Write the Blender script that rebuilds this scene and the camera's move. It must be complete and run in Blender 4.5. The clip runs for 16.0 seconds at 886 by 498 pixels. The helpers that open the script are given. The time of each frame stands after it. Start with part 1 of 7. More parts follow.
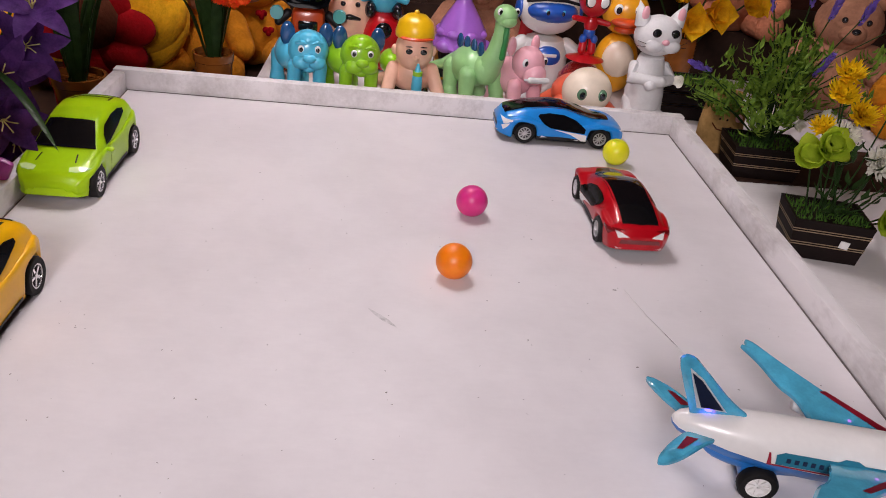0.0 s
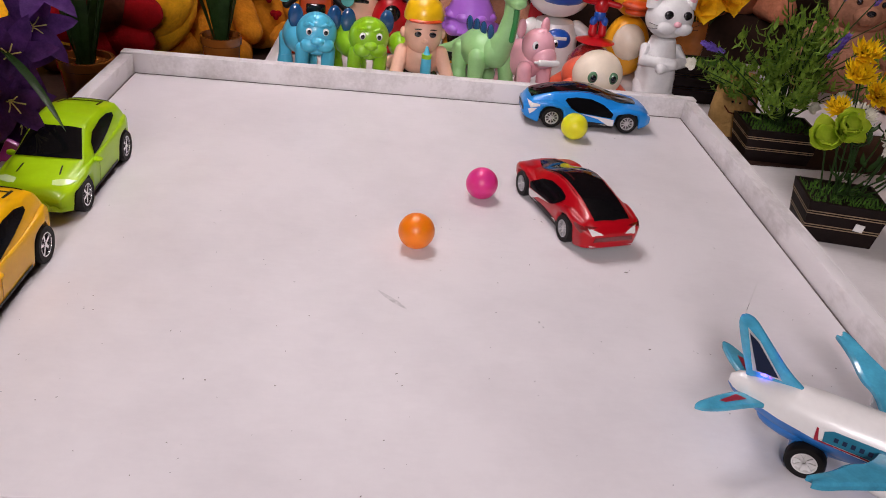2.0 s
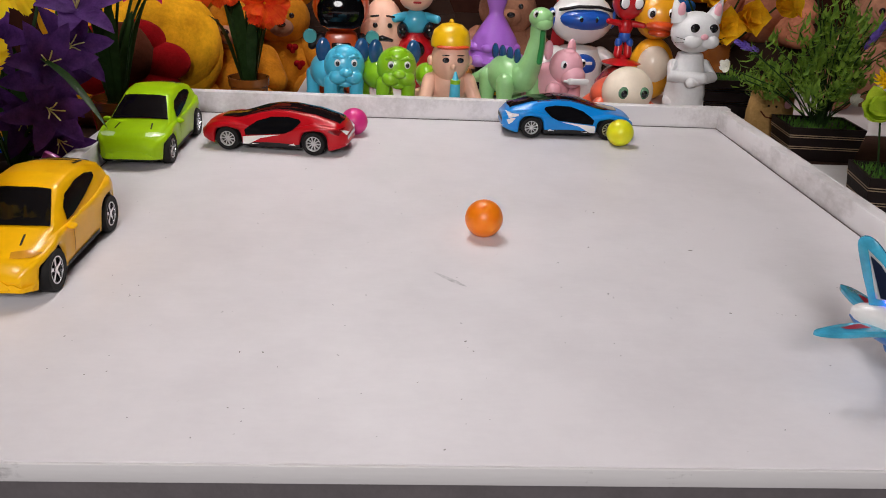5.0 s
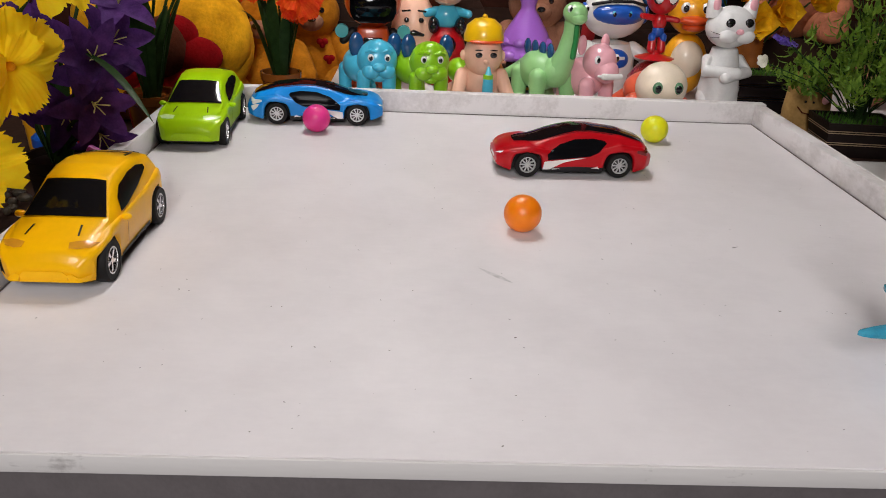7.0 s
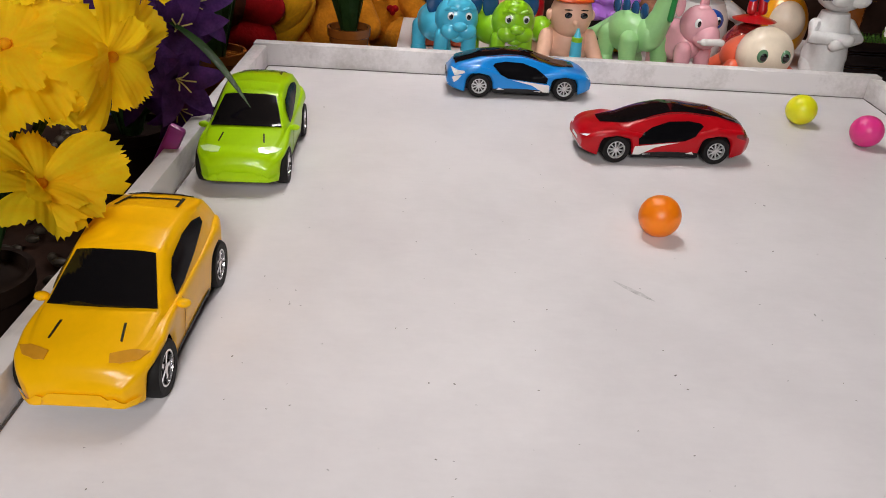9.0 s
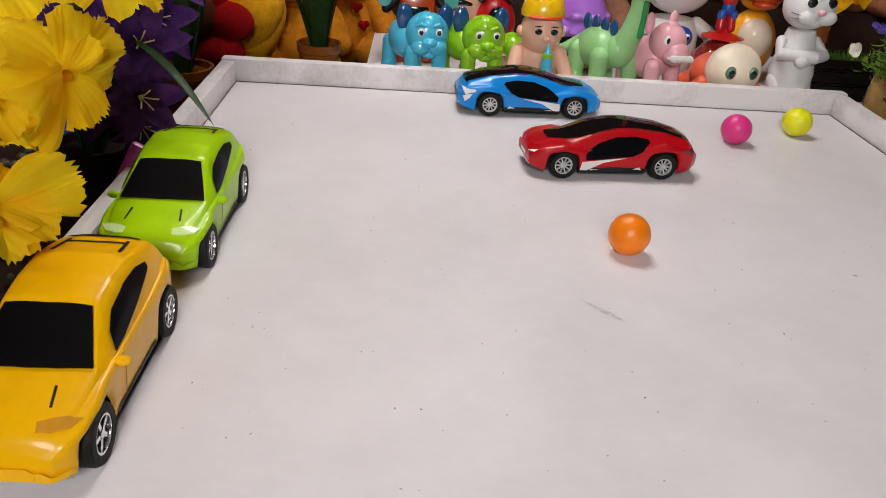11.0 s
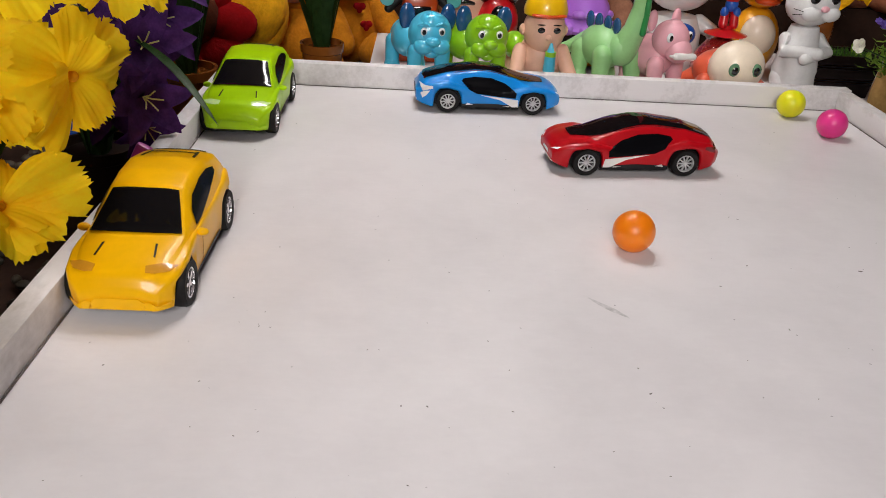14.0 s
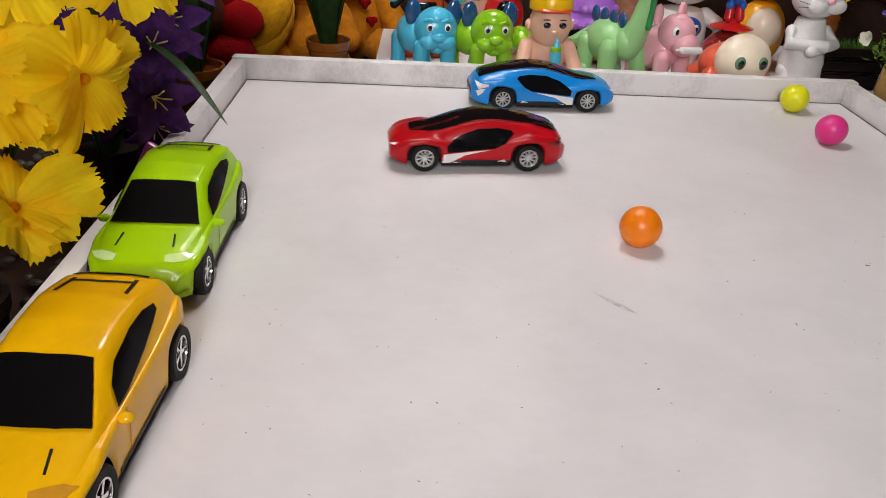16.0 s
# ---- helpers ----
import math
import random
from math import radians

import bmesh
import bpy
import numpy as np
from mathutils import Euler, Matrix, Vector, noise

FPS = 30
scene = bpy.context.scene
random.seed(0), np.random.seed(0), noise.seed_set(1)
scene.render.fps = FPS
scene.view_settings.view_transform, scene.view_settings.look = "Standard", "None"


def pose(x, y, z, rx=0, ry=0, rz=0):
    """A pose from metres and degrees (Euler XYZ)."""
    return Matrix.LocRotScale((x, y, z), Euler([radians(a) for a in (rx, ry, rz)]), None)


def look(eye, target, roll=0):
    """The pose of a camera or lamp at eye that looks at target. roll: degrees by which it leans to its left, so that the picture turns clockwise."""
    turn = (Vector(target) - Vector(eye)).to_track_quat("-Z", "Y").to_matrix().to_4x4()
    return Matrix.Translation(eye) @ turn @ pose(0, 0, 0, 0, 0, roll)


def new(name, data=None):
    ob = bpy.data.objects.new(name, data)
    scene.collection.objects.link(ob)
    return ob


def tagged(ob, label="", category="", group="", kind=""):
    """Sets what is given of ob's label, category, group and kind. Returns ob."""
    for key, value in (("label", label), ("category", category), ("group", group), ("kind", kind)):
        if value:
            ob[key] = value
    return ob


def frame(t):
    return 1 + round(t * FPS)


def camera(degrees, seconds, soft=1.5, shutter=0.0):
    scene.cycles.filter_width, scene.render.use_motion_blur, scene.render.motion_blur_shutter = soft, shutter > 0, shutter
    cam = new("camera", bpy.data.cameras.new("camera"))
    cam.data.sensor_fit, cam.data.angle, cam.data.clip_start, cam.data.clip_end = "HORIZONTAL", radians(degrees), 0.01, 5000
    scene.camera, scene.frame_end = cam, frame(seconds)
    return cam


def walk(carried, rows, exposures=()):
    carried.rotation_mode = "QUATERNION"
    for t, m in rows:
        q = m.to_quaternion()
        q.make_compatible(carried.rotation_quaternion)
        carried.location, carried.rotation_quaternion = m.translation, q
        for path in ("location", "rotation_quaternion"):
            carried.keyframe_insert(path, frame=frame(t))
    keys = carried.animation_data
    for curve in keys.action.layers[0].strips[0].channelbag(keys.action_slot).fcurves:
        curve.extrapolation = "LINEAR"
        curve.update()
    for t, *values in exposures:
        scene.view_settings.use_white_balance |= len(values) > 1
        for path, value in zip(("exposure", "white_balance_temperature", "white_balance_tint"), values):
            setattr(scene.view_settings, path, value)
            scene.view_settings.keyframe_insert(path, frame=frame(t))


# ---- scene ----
cam = camera(58.5, 16.0, soft=0.95, shutter=0.08)
PATH = [
    (0, (0.432, -1.281, 0.464), (0.592, 0.455, -0.516), 6.6),
    (0.5, (0.434, -1.282, 0.46), (0.584, 0.46, -0.512), 6.6),
    (1, (0.435, -1.276, 0.455), (0.595, 0.45, -0.542), 6.6),
    (1.5, (0.432, -1.278, 0.455), (0.589, 0.449, -0.541), 6.6),
    (2, (0.43, -1.278, 0.453), (0.574, 0.445, -0.553), 6.4),
    (2.5, (0.431, -1.279, 0.456), (0.564, 0.448, -0.544), 6.0),
    (3, (0.431, -1.274, 0.431), (0.619, 0.561, -0.342), 4.2),
    (3.5, (0.422, -1.28, 0.382), (0.665, 0.556, -0.373), 2.2),
    (4, (0.396, -1.3, 0.349), (0.554, 0.558, -0.374), 2.1),
    (4.2, (0.393, -1.299, 0.341), (0.523, 0.549, -0.414), 2.4),
    (6.5, (0.394, -1.293, 0.328), (0.477, 0.529, -0.491), 2.7),
    (7, (0.364, -1.293, 0.331), (0.429, 0.532, -0.484), 2.5),
    (7.5, (0.313, -1.237, 0.338), (0.374, 0.545, -0.568), 2.0),
    (8, (0.279, -1.221, 0.342), (0.327, 0.535, -0.615), 1.9),
    (8.5, (0.256, -1.204, 0.351), (0.28, 0.549, -0.611), 2.8),
    (9, (0.263, -1.193, 0.352), (0.295, 0.559, -0.612), 3.5),
    (9.5, (0.268, -1.185, 0.351), (0.333, 0.57, -0.607), 3.8),
    (10, (0.27, -1.18, 0.353), (0.359, 0.584, -0.584), 4.2),
    (12.5, (0.27, -1.183, 0.353), (0.359, 0.585, -0.577), 4.0),
    (13, (0.272, -1.183, 0.352), (0.359, 0.585, -0.579), 3.9),
    (13.5, (0.27, -1.183, 0.352), (0.355, 0.583, -0.582), 3.7),
    (14, (0.269, -1.183, 0.352), (0.351, 0.585, -0.58), 3.6),
    (14.5, (0.272, -1.179, 0.353), (0.352, 0.588, -0.58), 3.7),
    (15, (0.272, -1.183, 0.352), (0.354, 0.583, -0.582), 3.8),
    (15.5, (0.272, -1.183, 0.351), (0.355, 0.582, -0.587), 3.6),
    (16, (0.267, -1.186, 0.357), (0.334, 0.574, -0.59), 3.0),
]
EXPOSURES = [(0, 0.0, 6550, 23), (2.5, 0.0, 6550, 23), (3.0, 0.0, 6280, 12), (4.2, 0.0, 6350, 14), (6.5, 0.0, 6500, 11), (16.0, 0.0, 6550, 11)]
walk(cam, [(t, look(eye, target, roll)) for t, eye, target, roll in PATH], EXPOSURES)

# ---- light ----
def build_world():
    w = bpy.data.worlds.new("room_air")
    scene.world = w
    w.use_nodes = True
    bg = w.node_tree.nodes["Background"]
    bg.inputs[0].default_value = (0.9, 0.85, 0.8, 1)
    bg.inputs[1].default_value = 0.004


build_world()
# Added, unseen fill light behind the camera; brightens petals and toy fronts.
front_data = bpy.data.lights.new("front_fill", "AREA")
front_data.shape, front_data.size, front_data.energy, front_data.color = "DISK", 0.8, 37.0, (1.0, 0.97, 0.95)
front_lamp = new("front_fill", front_data)
front_lamp.matrix_basis = look((0.15, -2.7, 1.25), (0.50, 0.0, 0.1))
RING_AT, RING_POWER = (0.29, 0.04, 1.14), 67.0


# ---- materials ----
def material(name, colour, rough=0.5, metal=0.0, vary=0.12, scale=30.0, bump=0.0, coat=0.0, transmission=0.0,
             emit=None, emit_strength=0.0, second=None, alpha=1.0, sheen=0.0, subsurface=0.0, spec=0.5):
    m = bpy.data.materials.new(name)
    m.use_nodes = True
    nt = m.node_tree
    b = nt.nodes["Principled BSDF"]
    tc = nt.nodes.new("ShaderNodeTexCoord")
    n1 = nt.nodes.new("ShaderNodeTexNoise")
    n1.inputs["Scale"].default_value, n1.inputs["Detail"].default_value = scale, 6.0
    n2 = nt.nodes.new("ShaderNodeTexNoise")
    n2.inputs["Scale"].default_value, n2.inputs["Detail"].default_value = scale * 7.3, 3.0
    nt.links.new(tc.outputs["Object"], n1.inputs["Vector"])
    nt.links.new(tc.outputs["Object"], n2.inputs["Vector"])
    add = nt.nodes.new("ShaderNodeMath")
    add.operation = "MULTIPLY_ADD"
    add.inputs[1].default_value = 0.35
    nt.links.new(n2.outputs["Fac"], add.inputs[0])
    nt.links.new(n1.outputs["Fac"], add.inputs[2])
    ramp = nt.nodes.new("ShaderNodeValToRGB")
    lo = second or tuple(max(0.0, c * (1 - vary)) for c in colour)
    hi = colour if second else tuple(min(1.0, c * (1 + vary)) for c in colour)
    ramp.color_ramp.elements[0].position, ramp.color_ramp.elements[1].position = 0.45, 0.85
    ramp.color_ramp.elements[0].color, ramp.color_ramp.elements[1].color = (*lo, 1), (*hi, 1)
    nt.links.new(add.outputs[0], ramp.inputs[0])
    nt.links.new(ramp.outputs[0], b.inputs["Base Color"])
    b.inputs["Roughness"].default_value, b.inputs["Metallic"].default_value = rough, metal
    b.inputs["Coat Weight"].default_value = coat
    b.inputs["Coat Roughness"].default_value = 0.08
    b.inputs["Transmission Weight"].default_value = transmission
    b.inputs["Alpha"].default_value = alpha
    b.inputs["Sheen Weight"].default_value = sheen
    b.inputs["Specular IOR Level"].default_value = spec
    b.inputs["Subsurface Weight"].default_value = subsurface
    b.inputs["Subsurface Scale"].default_value = 0.01
    if emit:
        b.inputs["Emission Color"].default_value = (*emit, 1)
        b.inputs["Emission Strength"].default_value = emit_strength
    if bump:
        bp = nt.nodes.new("ShaderNodeBump")
        bp.inputs["Strength"].default_value, bp.inputs["Distance"].default_value = bump, 0.002
        nt.links.new(n2.outputs["Fac"], bp.inputs["Height"])
        nt.links.new(bp.outputs[0], b.inputs["Normal"])
    return m


def painted_board(name, base, stain, low, high, rough, brush=(3.0, 9.0, 3.0)):
    """White gloss paint on board: brush strokes, grey stains and small scuffs."""
    m = bpy.data.materials.new(name)
    m.use_nodes = True
    nt = m.node_tree
    b = nt.nodes["Principled BSDF"]
    tc = nt.nodes.new("ShaderNodeTexCoord")
    big = nt.nodes.new("ShaderNodeTexNoise")
    big.inputs["Scale"].default_value, big.inputs["Detail"].default_value = 5.0, 8.0
    big.inputs["Roughness"].default_value = 0.65
    nt.links.new(tc.outputs["Object"], big.inputs["Vector"])
    mp = nt.nodes.new("ShaderNodeMapping")
    mp.inputs["Scale"].default_value = brush
    nt.links.new(tc.outputs["Object"], mp.inputs["Vector"])
    stroke = nt.nodes.new("ShaderNodeTexNoise")
    stroke.inputs["Scale"].default_value, stroke.inputs["Detail"].default_value = 22.0, 5.0
    nt.links.new(mp.outputs[0], stroke.inputs["Vector"])
    mixf = nt.nodes.new("ShaderNodeMath")
    mixf.operation = "MULTIPLY_ADD"
    mixf.inputs[1].default_value = 0.14
    nt.links.new(stroke.outputs["Fac"], mixf.inputs[0])
    nt.links.new(big.outputs["Fac"], mixf.inputs[2])
    ramp = nt.nodes.new("ShaderNodeValToRGB")
    ramp.color_ramp.elements[0].position, ramp.color_ramp.elements[1].position = low, high
    ramp.color_ramp.elements[0].color, ramp.color_ramp.elements[1].color = (*stain, 1), (*base, 1)
    nt.links.new(mixf.outputs[0], ramp.inputs[0])
    nt.links.new(ramp.outputs[0], b.inputs["Base Color"])
    b.inputs["Specular IOR Level"].default_value = 0.2
    rr = nt.nodes.new("ShaderNodeMapRange")
    rr.inputs["To Min"].default_value, rr.inputs["To Max"].default_value = rough - 0.1, rough + 0.15
    nt.links.new(big.outputs["Fac"], rr.inputs["Value"])
    nt.links.new(rr.outputs[0], b.inputs["Roughness"])
    bp = nt.nodes.new("ShaderNodeBump")
    bp.inputs["Strength"].default_value, bp.inputs["Distance"].default_value = 0.12, 0.001
    nt.links.new(stroke.outputs["Fac"], bp.inputs["Height"])
    nt.links.new(bp.outputs[0], b.inputs["Normal"])
    return m


BOARD = painted_board("white_board_paint", (0.79, 0.76, 0.775), (0.70, 0.67, 0.685), 0.36, 0.66, 0.40)
RIM = painted_board("worn_white_rim_paint", (0.78, 0.755, 0.76), (0.50, 0.47, 0.46), 0.42, 0.60, 0.5, (9.0, 3.0, 9.0))
EDGE = painted_board("chipped_edge_paint", (0.72, 0.70, 0.70), (0.26, 0.24, 0.24), 0.42, 0.50, 0.6, (2.0, 10.0, 14.0))
SHELF = painted_board("white_shelf_paint", (0.72, 0.69, 0.69), (0.60, 0.57, 0.57), 0.40, 0.62, 0.45)
CRATE = material("dark_grey_board", (0.13, 0.115, 0.12), 0.75, bump=0.2)
WALL = material("brown_wall", (0.035, 0.010, 0.006), 0.85, spec=0.1, vary=0.3, scale=6, bump=0.3)
CEIL = material("ceiling_plaster", (0.14, 0.10, 0.08), 0.9, scale=8)
DARKWOOD = material("dark_brown_table", (0.03, 0.014, 0.009), 0.65, spec=0.2, vary=0.4, scale=12, bump=0.2)
RED_PAINT = material("red_car_plastic", (0.46, 0.004, 0.010), 0.30, vary=0.05, coat=0.3, spec=0.18)
BLUE_PAINT = material("blue_car_plastic", (0.003, 0.24, 0.70), 0.30, vary=0.05, coat=0.45, spec=0.25)
YELLOW_PAINT = material("amber_car_plastic", (0.95, 0.50, 0.002), 0.32, vary=0.05, coat=0.25, spec=0.15)
GREEN_PAINT = material("lime_car_plastic", (0.38, 0.66, 0.003), 0.32, vary=0.05, coat=0.3, spec=0.15)
REAR_RED = material("dark_red_lens", (0.16, 0.006, 0.008), 0.12, coat=1.0)
GLASS_BLACK = material("smoked_black_plastic", (0.004, 0.004, 0.005), 0.07, vary=0.1, coat=0.1, spec=0.35)
SIDE_GLASS = material("matt_black_window", (0.004, 0.004, 0.005), 0.2, vary=0.1, spec=0.06)
BLACK = material("black_plastic", (0.008, 0.008, 0.009), 0.5, bump=0.1, spec=0.3)
TYRE = material("tyre_rubber", (0.007, 0.0065, 0.0065), 0.65, bump=0.2, spec=0.25)
CHROME = material("chrome_rim", (0.75, 0.75, 0.77), 0.18, metal=1.0, vary=0.05)
GREY_RIM = material("silver_grey_rim", (0.62, 0.62, 0.63), 0.3, metal=0.8, vary=0.08)
WHITE_PLASTIC = material("white_plastic", (0.80, 0.79, 0.77), 0.35, vary=0.04, coat=0.3)
LAMP_CLEAR = material("clear_headlight", (0.85, 0.86, 0.88), 0.15, vary=0.05, coat=1.0, emit=(0.9, 0.95, 1.0), emit_strength=0.25)
LED_BLUE = material("blue_led", (0.1, 0.5, 0.9), 0.3, emit=(0.05, 0.45, 1.0), emit_strength=3.0)
LED_GREEN = material("green_led", (0.05, 0.8, 0.25), 0.3, emit=(0.02, 1.0, 0.2), emit_strength=2.0)
LED_VIOLET = material("violet_led", (0.15, 0.12, 0.9), 0.3, emit=(0.12, 0.10, 1.0), emit_strength=4.0)
LED_PINK = material("pink_led", (0.9, 0.1, 0.5), 0.3, emit=(1.0, 0.05, 0.45), emit_strength=4.0)
ORANGE_B = material("orange_ball_plastic", (0.95, 0.23, 0.003), 0.38, vary=0.04, subsurface=0.15)
PINK_B = material("pink_ball_plastic", (0.72, 0.035, 0.24), 0.38, vary=0.04, subsurface=0.15)
LIME_B = material("yellow_ball_plastic", (0.74, 0.74, 0.010), 0.38, vary=0.04, subsurface=0.15)
DIRT = material("grey_dirt", (0.16, 0.14, 0.14), 0.8)
SCUFF = material("grey_scuff", (0.55, 0.53, 0.54), 0.6, vary=0.3, scale=120)


# ---- mesh helpers ----
def part(name, bm, mat, parent=None, label="", m=None, sharp=38):
    me = bpy.data.meshes.new(name)
    bmesh.ops.recalc_face_normals(bm, faces=bm.faces[:])
    bm.to_mesh(me)
    bm.free()
    me.shade_smooth()
    me.set_sharp_from_angle(angle=radians(sharp))
    me.materials.append(mat)
    ob = new(name, me)
    if parent:
        ob.parent = parent
    if m:
        ob.matrix_basis = m
    return tagged(ob, label)


def thing(name, m, label, category, group="", kind=""):
    return tagged(place(new(name), m), label, category, group, kind)


def place(ob, m):
    ob.matrix_basis = m
    return ob


def box(bm, cx, cy, cz, sx, sy, sz, bevel=0.0, m=None):
    r = bmesh.ops.create_cube(bm, size=1.0, matrix=(m or Matrix()) @ Matrix.Translation((cx, cy, cz)) @ Matrix.Diagonal((sx, sy, sz, 1)))
    if bevel:
        vs = set(r["verts"])
        es = [e for e in bm.edges if e.verts[0] in vs and e.verts[1] in vs]
        bmesh.ops.bevel(bm, geom=es, offset=bevel, segments=2, affect="EDGES", profile=0.5)
    return bm


def blob(bm, c, r, u=20, v=12, m=None):
    r = r if hasattr(r, "__len__") else (r, r, r)
    bmesh.ops.create_uvsphere(bm, u_segments=u, v_segments=v, radius=1.0,
                              matrix=(m or Matrix()) @ Matrix.Translation(c) @ Matrix.Diagonal((*r, 1)))
    return bm


def turned(bm, profile, seg=24, m=None):
    """A body of rotation about z from (radius, height) pairs; ends close on the axis."""
    m = m or Matrix()
    rings = []
    for r, z in profile:
        if r < 1e-6:
            rings.append([bm.verts.new(m @ Vector((0, 0, z)))])
        else:
            rings.append([bm.verts.new(m @ Vector((r * math.cos(2 * math.pi * i / seg), r * math.sin(2 * math.pi * i / seg), z))) for i in range(seg)])
    for a, b in zip(rings, rings[1:]):
        for i in range(seg):
            j = (i + 1) % seg
            q = [a[i % len(a)], a[j % len(a)], b[j % len(b)], b[i % len(b)]]
            u = []
            for x in q:
                if x not in u:
                    u.append(x)
            if len(u) > 2:
                bm.faces.new(u)
    return bm


def tube(bm, pts, radii, seg=8, m=None):
    m = m or Matrix()
    pts = [Vector(p) for p in pts]
    rings = []
    a = None
    for i, p in enumerate(pts):
        d = (pts[min(i + 1, len(pts) - 1)] - pts[max(i - 1, 0)]).normalized()
        a = d.orthogonal().normalized() if a is None else (a - d * a.dot(d)).normalized()
        b = d.cross(a)
        r = radii if not hasattr(radii, "__len__") else radii[i]
        rings.append([bm.verts.new(m @ (p + r * (a * math.cos(2 * math.pi * k / seg) + b * math.sin(2 * math.pi * k / seg)))) for k in range(seg)])
    for a, b in zip(rings, rings[1:]):
        for k in range(seg):
            bm.faces.new((a[k], a[(k + 1) % seg], b[(k + 1) % seg], b[k]))
    bm.faces.new(rings[0][::-1])
    bm.faces.new(rings[-1])
    return bm


def lerp_table(x, table):
    return float(np.interp(x, [p[0] for p in table], [p[1] for p in table]))


def smooth_table(table, n=200, w=9):
    """A smoothed curve through a table of (x, value)."""
    xs = np.linspace(table[0][0], table[-1][0], n)
    ys = np.interp(xs, [p[0] for p in table], [p[1] for p in table])
    k = np.hanning(w + 2)[1:-1]
    k /= k.sum()
    pad = np.pad(ys, w // 2, mode="edge")
    return list(zip(xs, np.convolve(pad, k, "valid")))


def patch(name, poly, axis, sign, tree, mat, parent, lift=0.0007, label="", step=0.006):
    """A thin panel that follows a body's skin: an outline seen along an axis, laid on the body."""
    from mathutils import geometry
    bm = bmesh.new()
    vs = [bm.verts.new((p[0], p[1], 0)) for p in poly]
    bm.faces.new(vs)
    xs, ys = [p[0] for p in poly], [p[1] for p in poly]
    for lo, hi, nrm in ((min(xs), max(xs), (1, 0, 0)), (min(ys), max(ys), (0, 1, 0))):
        k = lo + step
        while k < hi - step * 0.3:
            bmesh.ops.bisect_plane(bm, geom=bm.verts[:] + bm.edges[:] + bm.faces[:], plane_co=Vector(nrm) * k, plane_no=nrm, dist=1e-6)
            k += step
    bmesh.ops.triangulate(bm, faces=[f for f in bm.faces if len(f.verts) > 4])
    bad = []
    for v in bm.verts:
        if axis == "y":
            o, d = Vector((v.co.x, sign * 0.3, v.co.y)), Vector((0, -sign, 0))
        elif axis == "x":
            o, d = Vector((sign * 0.3, v.co.x, v.co.y)), Vector((-sign, 0, 0))
        else:
            o, d = Vector((v.co.x, v.co.y, sign * 0.3)), Vector((0, 0, -sign))
        hit, nrm, _, _ = tree.ray_cast(o, d)
        if hit is None:
            bad.append(v)
        else:
            v.co = hit + (nrm if nrm.dot(d) < 0 else -nrm) * lift
    bmesh.ops.delete(bm, geom=bad, context="VERTS")
    top = bm.faces[:]
    ext = bmesh.ops.extrude_face_region(bm, geom=top)
    back = Vector((0, -sign, 0)) if axis == "y" else Vector((-sign, 0, 0)) if axis == "x" else Vector((0, 0, -sign))
    for v in [g for g in ext["geom"] if isinstance(g, bmesh.types.BMVert)]:
        v.co -= back * 0.0004
    return part(name, bm, mat, parent, label)


# ---- setting ----
def slab(name, x0, x1, y0, y1, z0, z1, mat, label, category="", parent=None, kind="structure", bevel=0.0):
    bm = bmesh.new()
    box(bm, 0, 0, 0, x1 - x0, y1 - y0, z1 - z0, bevel)
    ob = part(name, bm, mat, parent, "" if parent else label, pose((x0 + x1) / 2, (y0 + y1) / 2, (z0 + z1) / 2))
    return ob if parent else tagged(ob, label, category, kind=kind)


slab("floor", -2.0, 2.6, -3.0, 1.3, -0.90, -0.85, CRATE, "dark grey floor of the room", "floor")
slab("ceiling", -2.0, 2.6, -3.0, 1.3, 1.95, 2.0, CEIL, "plain plaster ceiling", "ceiling")
slab("wall_north", -2.0, 2.6, 0.95, 1.0, -0.85, 1.95, WALL, "brown wall behind the toys", "wall")
slab("wall_south", -2.0, 2.6, -3.0, -2.95, -0.85, 1.95, WALL, "brown wall facing the display", "wall")
slab("wall_west", -2.0, -1.95, -2.95, 0.95, -0.85, 1.95, WALL, "brown side wall", "wall")
slab("wall_east", 2.55, 2.6, -2.95, 0.95, -0.85, 1.95, WALL, "brown side wall", "wall")
slab("low_table", -0.9, 1.75, -0.80, 0.9, -0.85, -0.10, DARKWOOD, "dark brown low table under the display", "table", kind="thing")
slab("crate", 0.02, 0.90, -0.865, -0.80, -0.85, -0.014, CRATE, "dark grey board front under the white tray", "board", kind="thing")
slab("support_block", 0.02, 0.90, -0.79, -0.01, -0.10, -0.014, CRATE, "dark grey block carrying the white tray", "block", kind="thing")
slab("back_shelf", 0.185, 1.65, 0.032, 0.42, -0.10, -0.010, SHELF, "white painted shelf board behind the tray rim", "shelf", kind="thing", bevel=0.002)
slab("dark_ledge", 0.958, 1.65, -0.150, 0.028, -0.10, -0.011, DARKWOOD, "dark brown ledge under a planter", "ledge", kind="thing", bevel=0.002)
slab("side_shelf", 0.962, 1.65, -0.80, -0.154, -0.10, -0.011, SHELF, "white painted side board beside the tray", "shelf", kind="thing", bevel=0.002)

